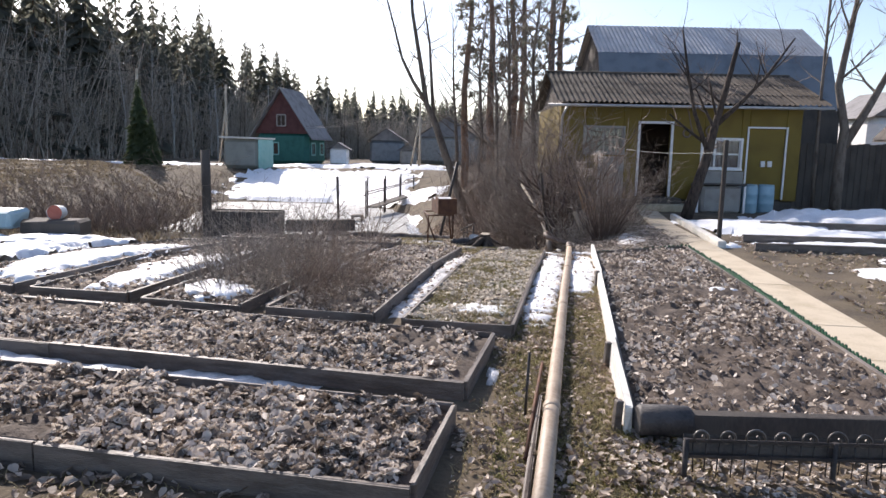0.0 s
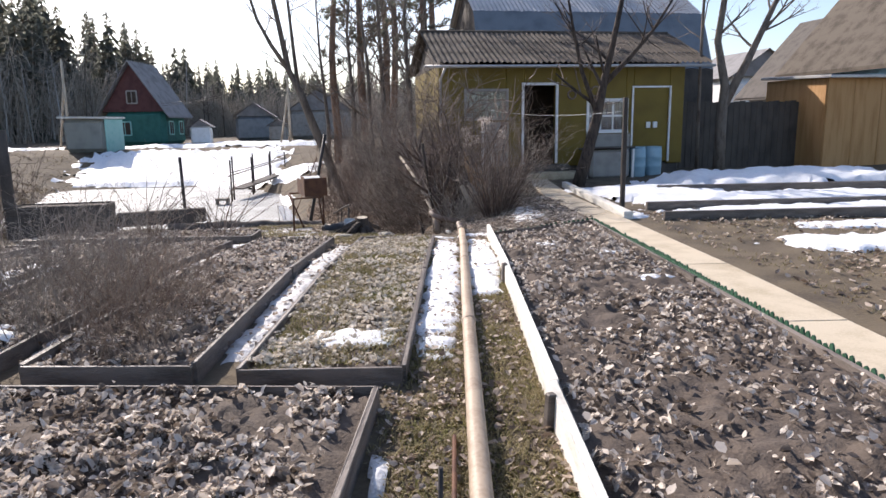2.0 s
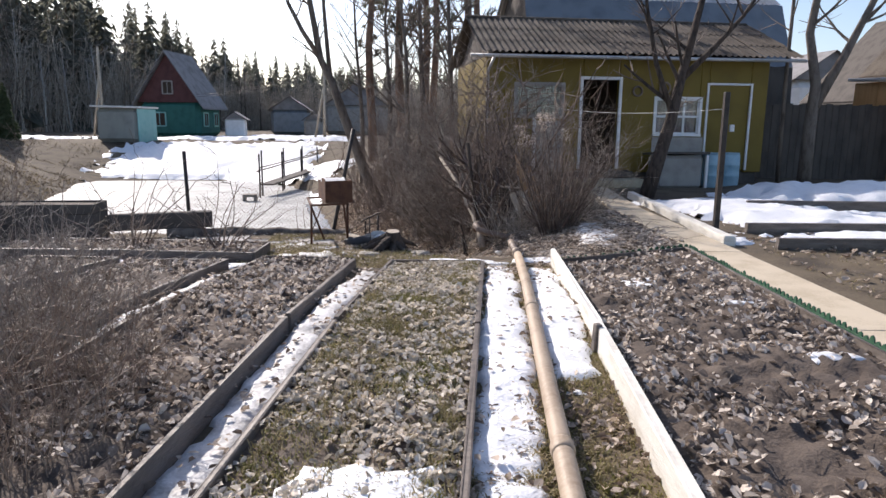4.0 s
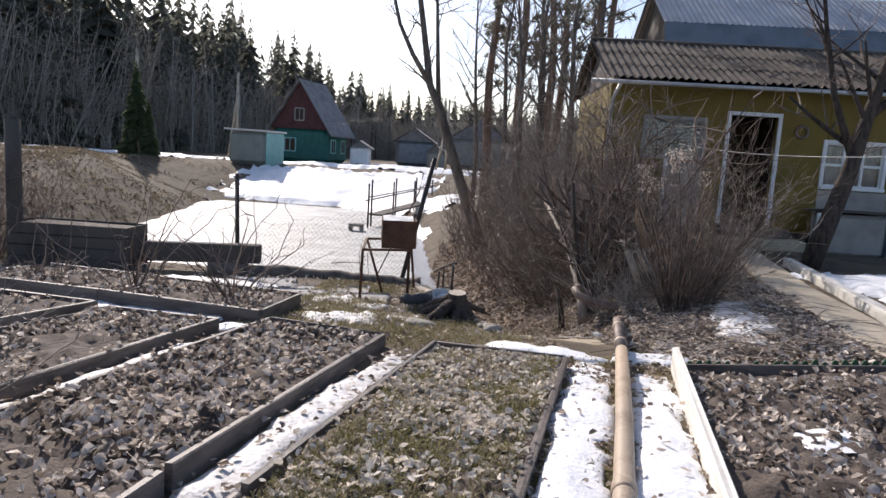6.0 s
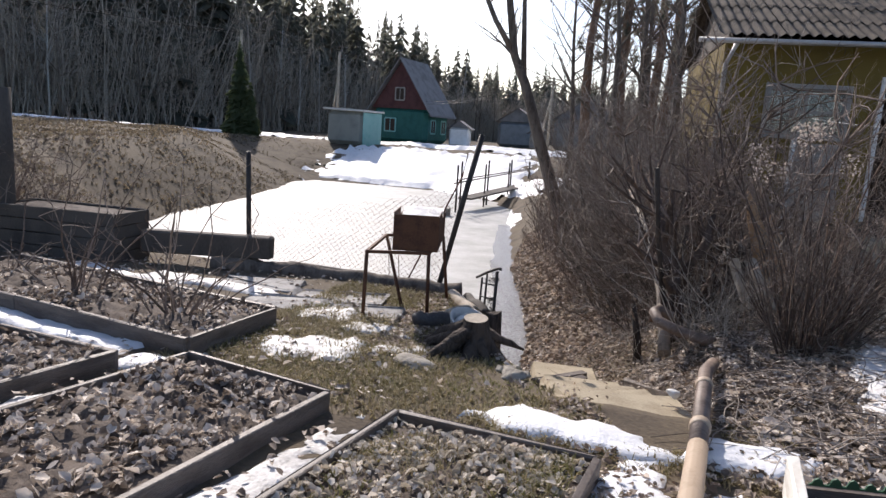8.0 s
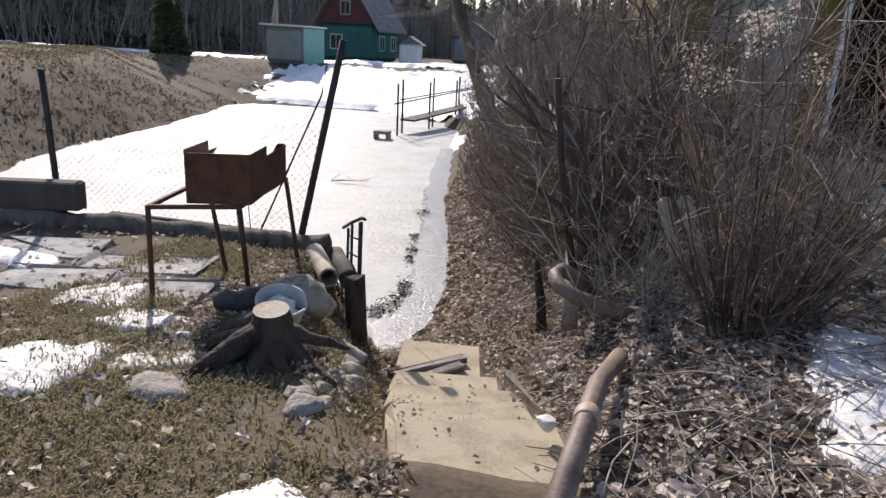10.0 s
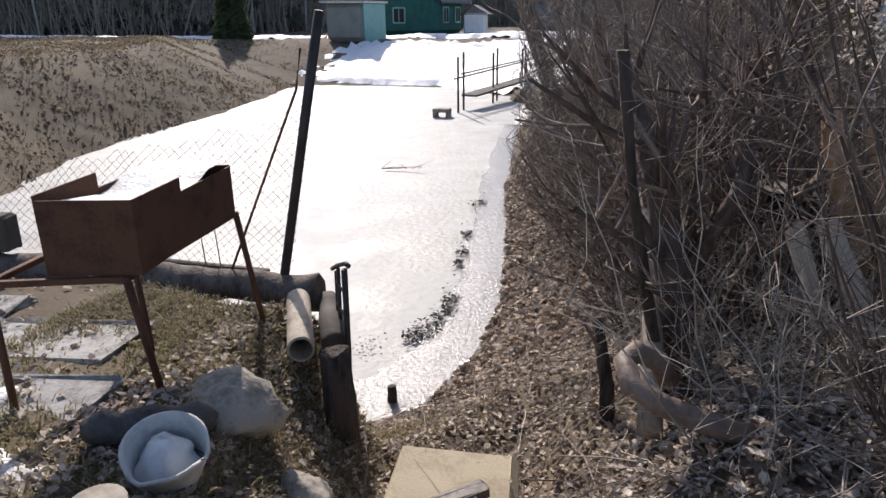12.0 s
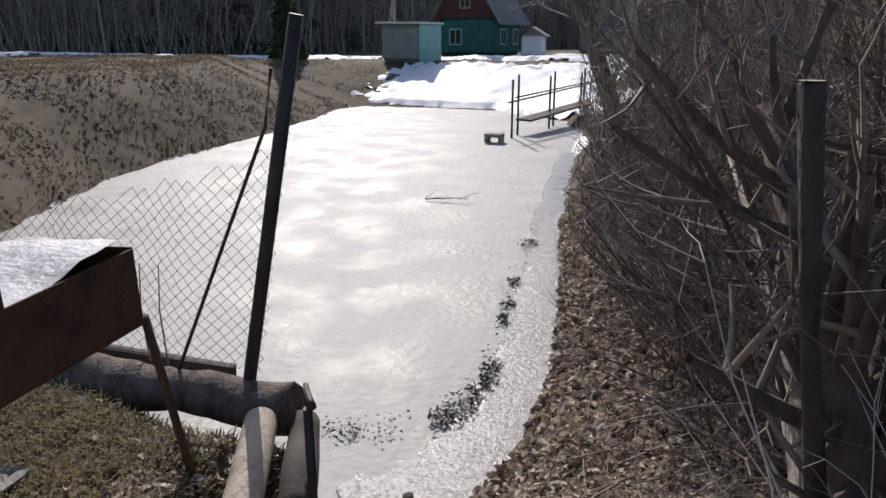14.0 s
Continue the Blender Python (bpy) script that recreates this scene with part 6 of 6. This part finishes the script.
def seed_heads(cx, cy, n, h):
    """Tall dry stalks with fluffy pale seed heads."""
    for _ in range(n):
        x, y = cx + rnd(-0.5, 0.5), cy + rnd(-0.4, 0.4)
        e = empty("seed_stalk", x, y, ground_z(x, y))
        tagged(e, "tall dry stalk with a fluffy pale seed head", "plant", "dry seed stalks")
        m = Mesh()
        top = Vector((rnd(-.2, .2), rnd(-.2, .2), h * rnd(0.85, 1.1)))
        m.twig([(0, 0, -0.05), top * 0.5 + Vector((rnd(-.05, .05), 0, 0)), top], 0.005, 0.003)
        m.obj("stem", REED, e)
        m = Mesh()
        for _ in range(60):
            q = top + Vector((rnd(-.09, .09), rnd(-.09, .09), rnd(-.10, .07)))
            m.leaf(q, rnd(0.015, 0.035), rnd(0, 6.3), rnd(-1, 1), rnd(-1, 1))
        m.obj("seed_head", FLUFF, e)["kind"] = "stuff"


seed_heads(3.25, 14.3, 8, 1.6)

# ---- snow in the aisles and on the beds ----
AX = -11.6
for cx, cy, lx, ly, ang, h, mm in ((1.42, 8.6, 0.38, 5.6, AX, 0.045, SNOW), (1.95, 9.15, 0.36, 3.9, AX, 0.05, SNOW), (0.03, 8.6, 0.27, 5.0, AX + 1, 0.03, SNOW_DIRTY), (-1.33, 8.8, 0.24, 5.0, AX + 2, 0.035, SNOW_DIRTY),
                               (-2.66, 9.2, 0.22, 4.6, AX + 2, 0.05, SNOW), (-4.0, 9.6, 0.3, 4.8, AX + 2, 0.05, SNOW), (-2.3, 4.42, 2.7, 0.25, -12, 0.03, SNOW_DIRTY), (0.35, 4.42, 0.13, 0.45, AX, 0.04, SNOW_DIRTY),
                               (-0.95, 11.5, 0.6, 0.35, -12, 0.035, SNOW), (-0.30, 12.3, 0.85, 0.6, 20, 0.03, SNOW_DIRTY), (0.02, 13.1, 0.6, 0.4, 0, 0.03, SNOW_DIRTY), (-2.1, 14.1, 1.6, 0.4, -14, 0.035, SNOW_DIRTY),
                               (-3.2, 14.0, 1.6, 0.4, -14, 0.04, SNOW_DIRTY), (1.55, 11.45, 1.0, 0.42, -12, 0.05, SNOW), (2.45, 11.45, 0.6, 0.45, -12, 0.045, SNOW), (3.6, 12.75, 0.55, 1.7, -14, 0.06, SNOW_DIRTY),
                               (-0.6, 13.45, 0.5, 0.5, 0, 0.025, SNOW_DIRTY), (0.3, 12.6, 0.45, 0.25, 30, 0.02, SNOW_DIRTY), (-2.3, 11.95, 2.4, 0.3, -13, 0.035, SNOW)):
    snow_patch(cx, cy, lx, ly, ang, h, "thin strip of melting snow between the beds", mm, step=0.05, edge=0.28 if ly > 3 and cx > -0.1 else 0.5)
for cx, cy, lx, ly, ang, h, fl in ((-3.35, 8.1, 0.8, 2.6, AX, 0.05, 0.085), (-4.75, 8.6, 0.85, 3.4, AX, 0.07, 0.085), (-2.35, 6.75, 0.6, 0.8, 20, 0.055, 0.085), (-6.6, 9.3, 1.9, 2.8, AX, 0.18, -0.02),
                                   (-6.9, 11.6, 2.6, 1.2, 0, 0.15, 0.0), (2.95, 9.55, 0.5, 0.36, 10, 0.02, 0.07), (3.3, 8.65, 0.4, 0.18, 0, 0.018, 0.07), (3.2, 7.4, 0.4, 0.16, 0, 0.016, 0.07), (0.35, 6.2, 0.6, 0.4, 0, 0.014, 0.085)):
    snow_patch(cx, cy, lx, ly, ang, h, "heap of leftover snow lying on a bed", floor=fl, step=0.05, edge=0.6)


# ---- litter and grass ----
def litter(name, n, place, size, material, label, lift=0.01, flat=0.6):
    """Scattered leaves on the ground. place() gives x, y or None."""
    m = Mesh()
    for _ in range(n):
        p = place()
        if p is None:
            continue
        x, y = p
        m.leaf((x, y, ground_z(x, y) + lift + rnd(0, 0.015)), rnd(*size), rnd(0, 6.3), rnd(-flat, flat), rnd(-flat, flat))
    return tagged(m.obj(name, material), label, "leaves", kind="stuff")


def clear_of_beds(x, y):
    """False inside the boarded beds, the stairs and the concrete path."""
    if 1.9 < y < 13.8:
        s = 0.205 * (y - 5.5)
        if 5.6 < y < 11.2 and (-0.33 + s < x < 0.58 + s or -1.66 + s * 0.9 < x < -0.6 + s * 0.9 or -5.6 + s < x < -1.9 + s * 0.85):
            return False
        if x < 0.35 and (3.98 - 0.232 * (x - 0.14) < y < 5.2 - 0.232 * (x - 0.42)):
            return False
        if -3.9 < x < 0.05 and (2.6 - 0.2 * (x + 0.14) < y < 3.6 - 0.2 * x):
            return False
        if 3.5 < y < 11 and 1.12 + 0.205 * (y - 3.5) < x < 3.15 + 0.138 * (y - 3.5):
            return False
        if -4.2 < x < -0.83 and 11.75 - 0.25 * (x + 0.86) < y < 12.9 - 0.25 * (x + 0.82):
            return False
    if 3 < y < 18.6 and 3.15 + 0.145 * (y - 3.5) < x < 3.95 + 0.145 * (y - 3.5):
        return False
    p = Vector((x, y)) - STAIR_A
    ax = (STAIR_B - STAIR_A).normalized()
    if -0.6 < p.dot(ax) < 2.6 and abs(p.x * ax.y - p.y * ax.x) < 0.33:
        return False
    return True


def box_place(x0, x1, y0, y1, test=clear_of_beds, density=None, shear=0.0):
    def f():
        y = rnd(y0, y1)
        x = rnd(x0, x1) + shear * (y - y0)
        if not test(x, y) or (density and noise.noise((x * density, y * density, 21)) < rnd(-0.5, 0.35)):
            return None
        return x, y
    return f


def on_bank(x, y):
    d, _ = shore_distance(x, y)
    return d > 0.02 and clear_of_beds(x, y)


litter("leaf_litter", 11000, box_place(-0.25, 1.25, 1.6, 12.0, density=2.0, shear=0.16), (0.022, 0.06), LEAF_DRY, "dry leaves scattered on the grassy aisle")
litter("leaf_litter", 25000, box_place(0.0, 4.0, 12.6, 17.5, on_bank), (0.02, 0.058), LEAF_DRY, "brown fallen leaves carpeting the pond bank")
litter("leaf_litter", 22000, box_place(-0.4, 3.6, 17.0, 30.0, on_bank), (0.06, 0.13), LEAF_DRY, "brown fallen leaves carpeting the pond bank", 0.02, 0.8)
litter("leaf_litter", 9000, box_place(2.2, 4.6, 11.1, 14.6), (0.03, 0.08), LEAF_GREY, "grey dead leaves under the shrubs")
litter("leaf_litter", 7000, box_place(4.0, 12.0, 4.0, 13.0, density=1.2), (0.04, 0.09), LEAF_DRY, "scattered dry leaves on bare soil")
litter("leaf_litter", 3500, box_place(0.9, 3.2, 1.8, 3.4), (0.025, 0.06), LEAF_GREY, "dry leaves lying below the iron panel")
litter("leaf_litter", 7000, box_place(-5.0, 1.2, 1.0, 3.2, density=1.5), (0.03, 0.08), LEAF_DRY, "dry leaves scattered on trodden grass")
litter("leaf_litter", 2600, box_place(-5.0, 1.3, 11.3, 15.4, density=1.6), (0.03, 0.07), LEAF_GREY, "old leaves trodden into the lawn")


def grass(n, place, h, label, material=GRASS, w=0.004, lift=-0.01):
    m = Mesh()
    for _ in range(n):
        p = place()
        if p is None:
            continue
        x, y = p
        z = ground_z(x, y) + lift
        for _ in range(3):
            a, ln = rnd(0, 6.28), rnd(*h)
            d = Vector((math.cos(a) * rnd(0.4, 1.3), math.sin(a) * rnd(0.4, 1.3), 1)).normalized()
            s = Vector((-math.sin(a), math.cos(a), 0)) * w * rnd(0.6, 1.4)
            b = Vector((x + rnd(-.03, .03), y + rnd(-.03, .03), z))
            t = b + d * ln * 0.6
            m.face((b - s, b + s, t + s * 0.7, t - s * 0.7))
            m.face((t - s * 0.7, t + s * 0.7, t + Vector((d.x, d.y, d.z * 0.1)) * ln * 0.45))
    return tagged(m.obj("grass", material), label, "grass", kind="stuff")


BANK_GRASS = mat("bank_grass", [(0.05, 0.038, 0.026), (0.14, 0.107, 0.072), (0.32, 0.255, 0.165)], 0.5, 0.9, bump=0, island=0.9, glow_through=0.3)
MOSS = mat("mossy_grass", [(0.07, 0.075, 0.02), (0.16, 0.155, 0.045), (0.27, 0.24, 0.09)], 3, 0.8, bump=0, island=0.5, glow_through=0.35)
grass(26000, box_place(-0.15, 1.15, 1.6, 12.0, density=1.6, shear=0.16), (0.03, 0.09), "short dead yellow grass along the pipe")
grass(20000, box_place(0.0, 1.1, 1.6, 9.0, density=2.2, shear=0.16), (0.02, 0.06), "mossy green tufts in the dead grass", MOSS)
grass(20000, box_place(-1.0, 1.5, 11.2, 15.6, density=1.2), (0.03, 0.11), "tufts of dead yellow grass on the pond terrace")
grass(10000, box_place(-1.0, 1.4, 11.2, 15.6, density=1.8), (0.02, 0.07), "mossy green tufts on the pond terrace", MOSS)
grass(6000, box_place(-0.3, 0.58, 5.65, 10.9, lambda x, y: True, 2.0, 0.2), (0.025, 0.08), "thin pale dead grass matted over a bed", GRASS, 0.003, 0.075)
grass(9000, box_place(-0.3, 0.58, 5.65, 10.9, lambda x, y: True, 1.4, 0.2), (0.015, 0.05), "green moss and seedlings among the dead leaves of a bed", MOSS, 0.004, 0.075)
grass(4000, box_place(-5.0, 0.6, 0.8, 2.9, density=1.4), (0.03, 0.09), "short dead yellow grass by the beds")
grass(3000, box_place(4.0, 7.5, 3.5, 11.0, density=1.2), (0.03, 0.09), "sparse dead grass beside the path")
grass(16000, box_place(-34, -9, 18, 54, on_bank, 0.3), (0.08, 0.26), "rough brown grass on the far bank", BANK_GRASS, 0.012)
grass(2500, box_place(-14, -4.8, 12.5, 18.5, on_bank, 0.6), (0.1, 0.35), "rough brown grass at the pond's corner", BANK_GRASS, 0.012)

litter("dead_turf", 52000, box_place(-30, -8, 17, 52, on_bank, 0.5), (0.05, 0.16), BANK_GRASS, "matted brown dead turf on the far bank", 0.0, 0.9)


def sticks(n, place, ln, r, material, label):
    m = Mesh()
    for _ in range(n):
        p = place()
        if p is None:
            continue
        x, y = p
        a, L = rnd(0, 6.28), rnd(*ln)
        d = Vector((math.cos(a), math.sin(a), 0)) * L
        q = [Vector((x, y, ground_z(x, y) + 0.02)), None, Vector((x + d.x, y + d.y, ground_z(x + d.x, y + d.y) + rnd(0.02, 0.12)))]
        q[1] = q[0].lerp(q[2], 0.5) + Vector((rnd(-.05, .05), rnd(-.05, .05), rnd(0, 0.06)))
        rr = rnd(*r)
        m.twig(q, rr, rr * 0.5)
    return tagged(m.obj("sticks", material), label, "sticks", kind="stuff")


sticks(700, box_place(2.3, 4.4, 11.5, 16.0), (0.15, 0.8), (0.002, 0.006), TWIG_GREY, "broken dry twigs lying under the shrubs")
sticks(350, box_place(0.6, 3.0, 14, 26, on_bank), (0.2, 0.9), (0.003, 0.007), TWIG_GREY, "broken dry twigs on the bank")


def ice_debris():
    for x, y, s in ((-0.58, 24.3, 0.14), (-0.36, 22.3, 0.08), (-0.2, 21.4, 0.10), (-0.15, 20.9, 0.06), (0.08, 19.5, 0.10), (0.12, 19.2, 0.09), (0.06, 18.8, 0.16), (0.02, 18.5, 0.17), (-0.1, 18.35, 0.11)):
        m = Mesh()
        for _ in range(90):
            a, r = rnd(0, 6.28), s * math.sqrt(rnd(0, 1)) * rnd(0.6, 1.4)
            m.leaf((r * math.cos(a) * 1.1, r * math.sin(a) * 1.8, rnd(0.0, 0.03)), rnd(0.02, 0.06), rnd(0, 6.3), rnd(-0.5, 0.5), rnd(-0.5, 0.5))
        ob = m.obj("debris_clump", DARK_TARP)
        ob.location = (x, y, ICE_Z + 0.035)
        tagged(ob, "dark clump of rotten leaves frozen into the ice", "debris", kind="stuff")
    m = Mesh()
    line = [(-0.9, 26.5), (-0.58, 24.2), (-0.25, 21.4), (0.08, 19.3), (0.0, 18.45), (-0.5, 18.0), (-1.1, 17.8)]
    for _ in range(700):
        k = min(5, int(rnd(0, 6)))
        t = rnd(0, 1)
        x, y = line[k][0] + (line[k + 1][0] - line[k][0]) * t, line[k][1] + (line[k + 1][1] - line[k][1]) * t
        if noise.noise((x * 2.5, y * 2.5, 3)) < rnd(-0.3, 0.3):
            continue
        m.leaf((x + random.gauss(0, 0.09), y + random.gauss(0, 0.09), ICE_Z + 0.035), rnd(0.015, 0.05), rnd(0, 6.3), rnd(-0.3, 0.3), rnd(-0.3, 0.3))
    tagged(m.obj("ice_litter", DARK_TARP), "dark leaf fragments melted into the ice edge", "leaves", kind="stuff")
    m = Mesh()
    m.tube([(0, 0, -0.05), (0.01, 0, 0.08), (0.0, 0.01, 0.16)], [0.05, 0.045, 0.042], 10)
    ob = m.obj("wood_stub", STUMP_BARK)
    ob.location = (0.14, 16.98, ICE_Z + 0.03)
    tagged(ob, "short dark piece of wood frozen upright in the ice", "wood")
    m = Mesh()
    m.twig([(0, 0, 0.03), (0.5, 0.1, 0.07), (1.0, 0.05, 0.12)], 0.02, 0.008)
    for k in range(7):
        p = Vector((0.15 * k, 0.02 * k, 0.05))
        m.twig([p, p + Vector((rnd(-.3, .4), rnd(-.5, .5), rnd(0.02, .15)))], 0.01, 0.004)
    ob = m.obj("fallen_branch", TWIG)
    ob.location = (-3.6, 26.9, ICE_Z + 0.02)
    tagged(ob, "bare fallen branch lying on the ice", "branch")


ice_debris()


# leaves fallen on the snow of the aisles
def on_snow(n, line, half, lift, label):
    m = Mesh()
    for _ in range(n):
        t = rnd(0, 1)
        x, y = line[0][0] + (line[1][0] - line[0][0]) * t + rnd(-half, half), line[0][1] + (line[1][1] - line[0][1]) * t
        m.leaf((x, y, ground_z(x, y) + lift + rnd(0, 0.008)), rnd(0.025, 0.06), rnd(0, 6.3), rnd(-0.4, 0.4), rnd(-0.4, 0.4))
    tagged(m.obj("fallen_leaf", LEAF_DRY), label, "leaves", kind="stuff")


on_snow(60, ((0.95, 6.3), (1.98, 11.3)), 0.17, 0.055, "dark leaves scattered on the aisle snow")
on_snow(160, ((3.25, 11.7), (3.75, 13.5)), 0.34, 0.06, "dark leaves scattered on dirty snow")
on_snow(45, ((1.72, 7.9), (2.33, 11.0)), 0.17, 0.06, "dark leaves scattered on the aisle snow")
on_snow(200, ((-0.47, 6.1), (0.5, 11.0)), 0.14, 0.035, "dark leaves scattered on the aisle snow")
on_snow(150, ((-1.8, 6.3), (-0.9, 11.2)), 0.12, 0.04, "dark leaves scattered on the aisle snow")


def iron_panel():
    """Low wrought-iron ornamental panel at the corner of the bed."""
    e = empty("ornamental_fence", 1.2, 2.96, 0)
    tagged(e, "low black wrought-iron panel with curled scrolls", "fence")
    d = Vector((1.45, -0.04, 0))
    for t in (0, 0.5, 1):
        m = Mesh()
        m.tube([d * t + Vector((0, 0, -0.15)), d * t + Vector((0, 0, 0.22))], 0.014, 8)
        m.obj("post", STEEL_DARK, e)
    for z in (0.13, 0.21):
        m = Mesh()
        m.beam(Vector((0, 0, z)), d + Vector((0, 0, z)), 0.012, 0.018)
        m.obj("rail", STEEL_DARK, e)
    for k in range(11):
        c = d * ((k + 0.5) / 11) + Vector((0, 0, 0.225))
        r = 0.055 if k % 3 == 2 else 0.042
        m = Mesh()
        pts = [c + Vector((math.cos(a) * r * (1 - 0.09 * a), 0, math.sin(a) * r * (1 - 0.09 * a))) for a in np.linspace(-0.4, 7.2, 26)]
        m.tube(pts, 0.006, 6)
        m.obj("scroll", IRON, e)
    for k in range(22):
        m = Mesh()
        p = d * ((k + 0.5) / 22)
        m.tube([p + Vector((rnd(-.01, .01), 0.004, rnd(-0.02, 0.06))), p + Vector((0, 0.004, 0.205))], 0.0035, 6)
        m.obj("bar", STEEL_DARK, e)
    m = Mesh()
    m.beam(Vector((0, 0.03, 0.17)), d + Vector((0, 0.03, 0.17)), 0.006, 0.11, jitter=0.008)
    m.obj("backing_sheet", DARK_TARP, e, "black sheet behind the bars")


iron_panel()


def corner_clutter():
    b = empty("bucket", -7.3, 12.4, ground_z(-7.3, 12.45) + 0.53)
    tagged(b, "white bucket with red inside lying on its side", "bucket")
    m = Mesh()
    m.tube([(0, 0.25, 0), (0, 0.0, 0)], [0.12, 0.15], 16, False)
    m.obj("shell", PLASTIC_WHITE, b)
    m = Mesh()
    m.tube([(0, 0.02, 0), (0, 0.24, 0)], [0.14, 0.115], 16)
    m.obj("inside", RED_CLOTH, b, "red inner surface")
    s = Mesh()
    s.box(Matrix.Translation((0, 0, 0.22)), 1.1, 0.5, 0.48, 0.03)
    ob = s.obj("board_pile", DARK_WOOD)
    ob.location = (-7.3, 12.45, ground_z(-7.3, 12.45) - 0.05)
    tagged(ob, "low dark stack of old boards", "boards")
    s = Mesh()
    s.box(Matrix.Translation((0, 0, 0.15)), 1.3, 0.6, 0.34, 0.04)
    ob = s.obj("covered_crate", BLUE_DRUM)
    ob.location = (-8.6, 12.4, ground_z(-8.6, 12.4) + 0.25)
    tagged(ob, "pale blue plastic sheet over a heap", "tarpaulin")
    w = rock(2.22, 12.5, 0.06, "crumpled piece of white plastic on the step", 9, 0.5, PLASTIC_WHITE, 0.02)
    w.name = "plastic_scrap"
    w.location.z = -0.255


corner_clutter()


# leaves and grit on the steps
def step_litter():
    m = Mesh()
    ax = (STAIR_B - STAIR_A).normalized()
    r = Vector((ax.y, -ax.x))
    for u0, u1, z in ((-0.02, 0.63, -0.335), (0.68, 0.94, -0.42), (0.98, 1.25, -0.50), (1.29, 1.6, -0.60), (1.66, 2.45, -0.795)):
        for _ in range(34):
            u = u0 + (u1 - u0) * rnd(0, 1) ** 2
            s = rnd(-0.36, 0.36) if rnd(0, 1) < 0.45 else random.choice((-1, 1)) * rnd(0.24, 0.37)
            p = STAIR_A + ax * u + r * s
            m.leaf((p.x, p.y, z + 0.004), rnd(0.014, 0.038), rnd(0, 6.3), rnd(-0.4, 0.4), rnd(-0.4, 0.4))
    tagged(m.obj("step_leaves", LEAF_DRY), "dry leaves blown onto the steps", "leaves", kind="stuff")
    g = Mesh()
    for u, z in ((0.64, -0.43), (0.94, -0.51), (1.255, -0.61), (1.61, -0.80)):
        for _ in range(420):
            p = STAIR_A + ax * (u + rnd(0.01, 0.05)) + r * rnd(-0.36, 0.36)
            a, ln = rnd(0, 6.28), rnd(0.02, 0.055)
            b = Vector((p.x, p.y, z))
            t = b + Vector((math.cos(a) * 0.02, math.sin(a) * 0.02, ln))
            g.face((b - Vector((0.003, 0, 0)), b + Vector((0.003, 0, 0)), t))
    tagged(g.obj("step_grass", GRASS), "dead grass growing along the risers", "grass", kind="stuff")


step_litter()
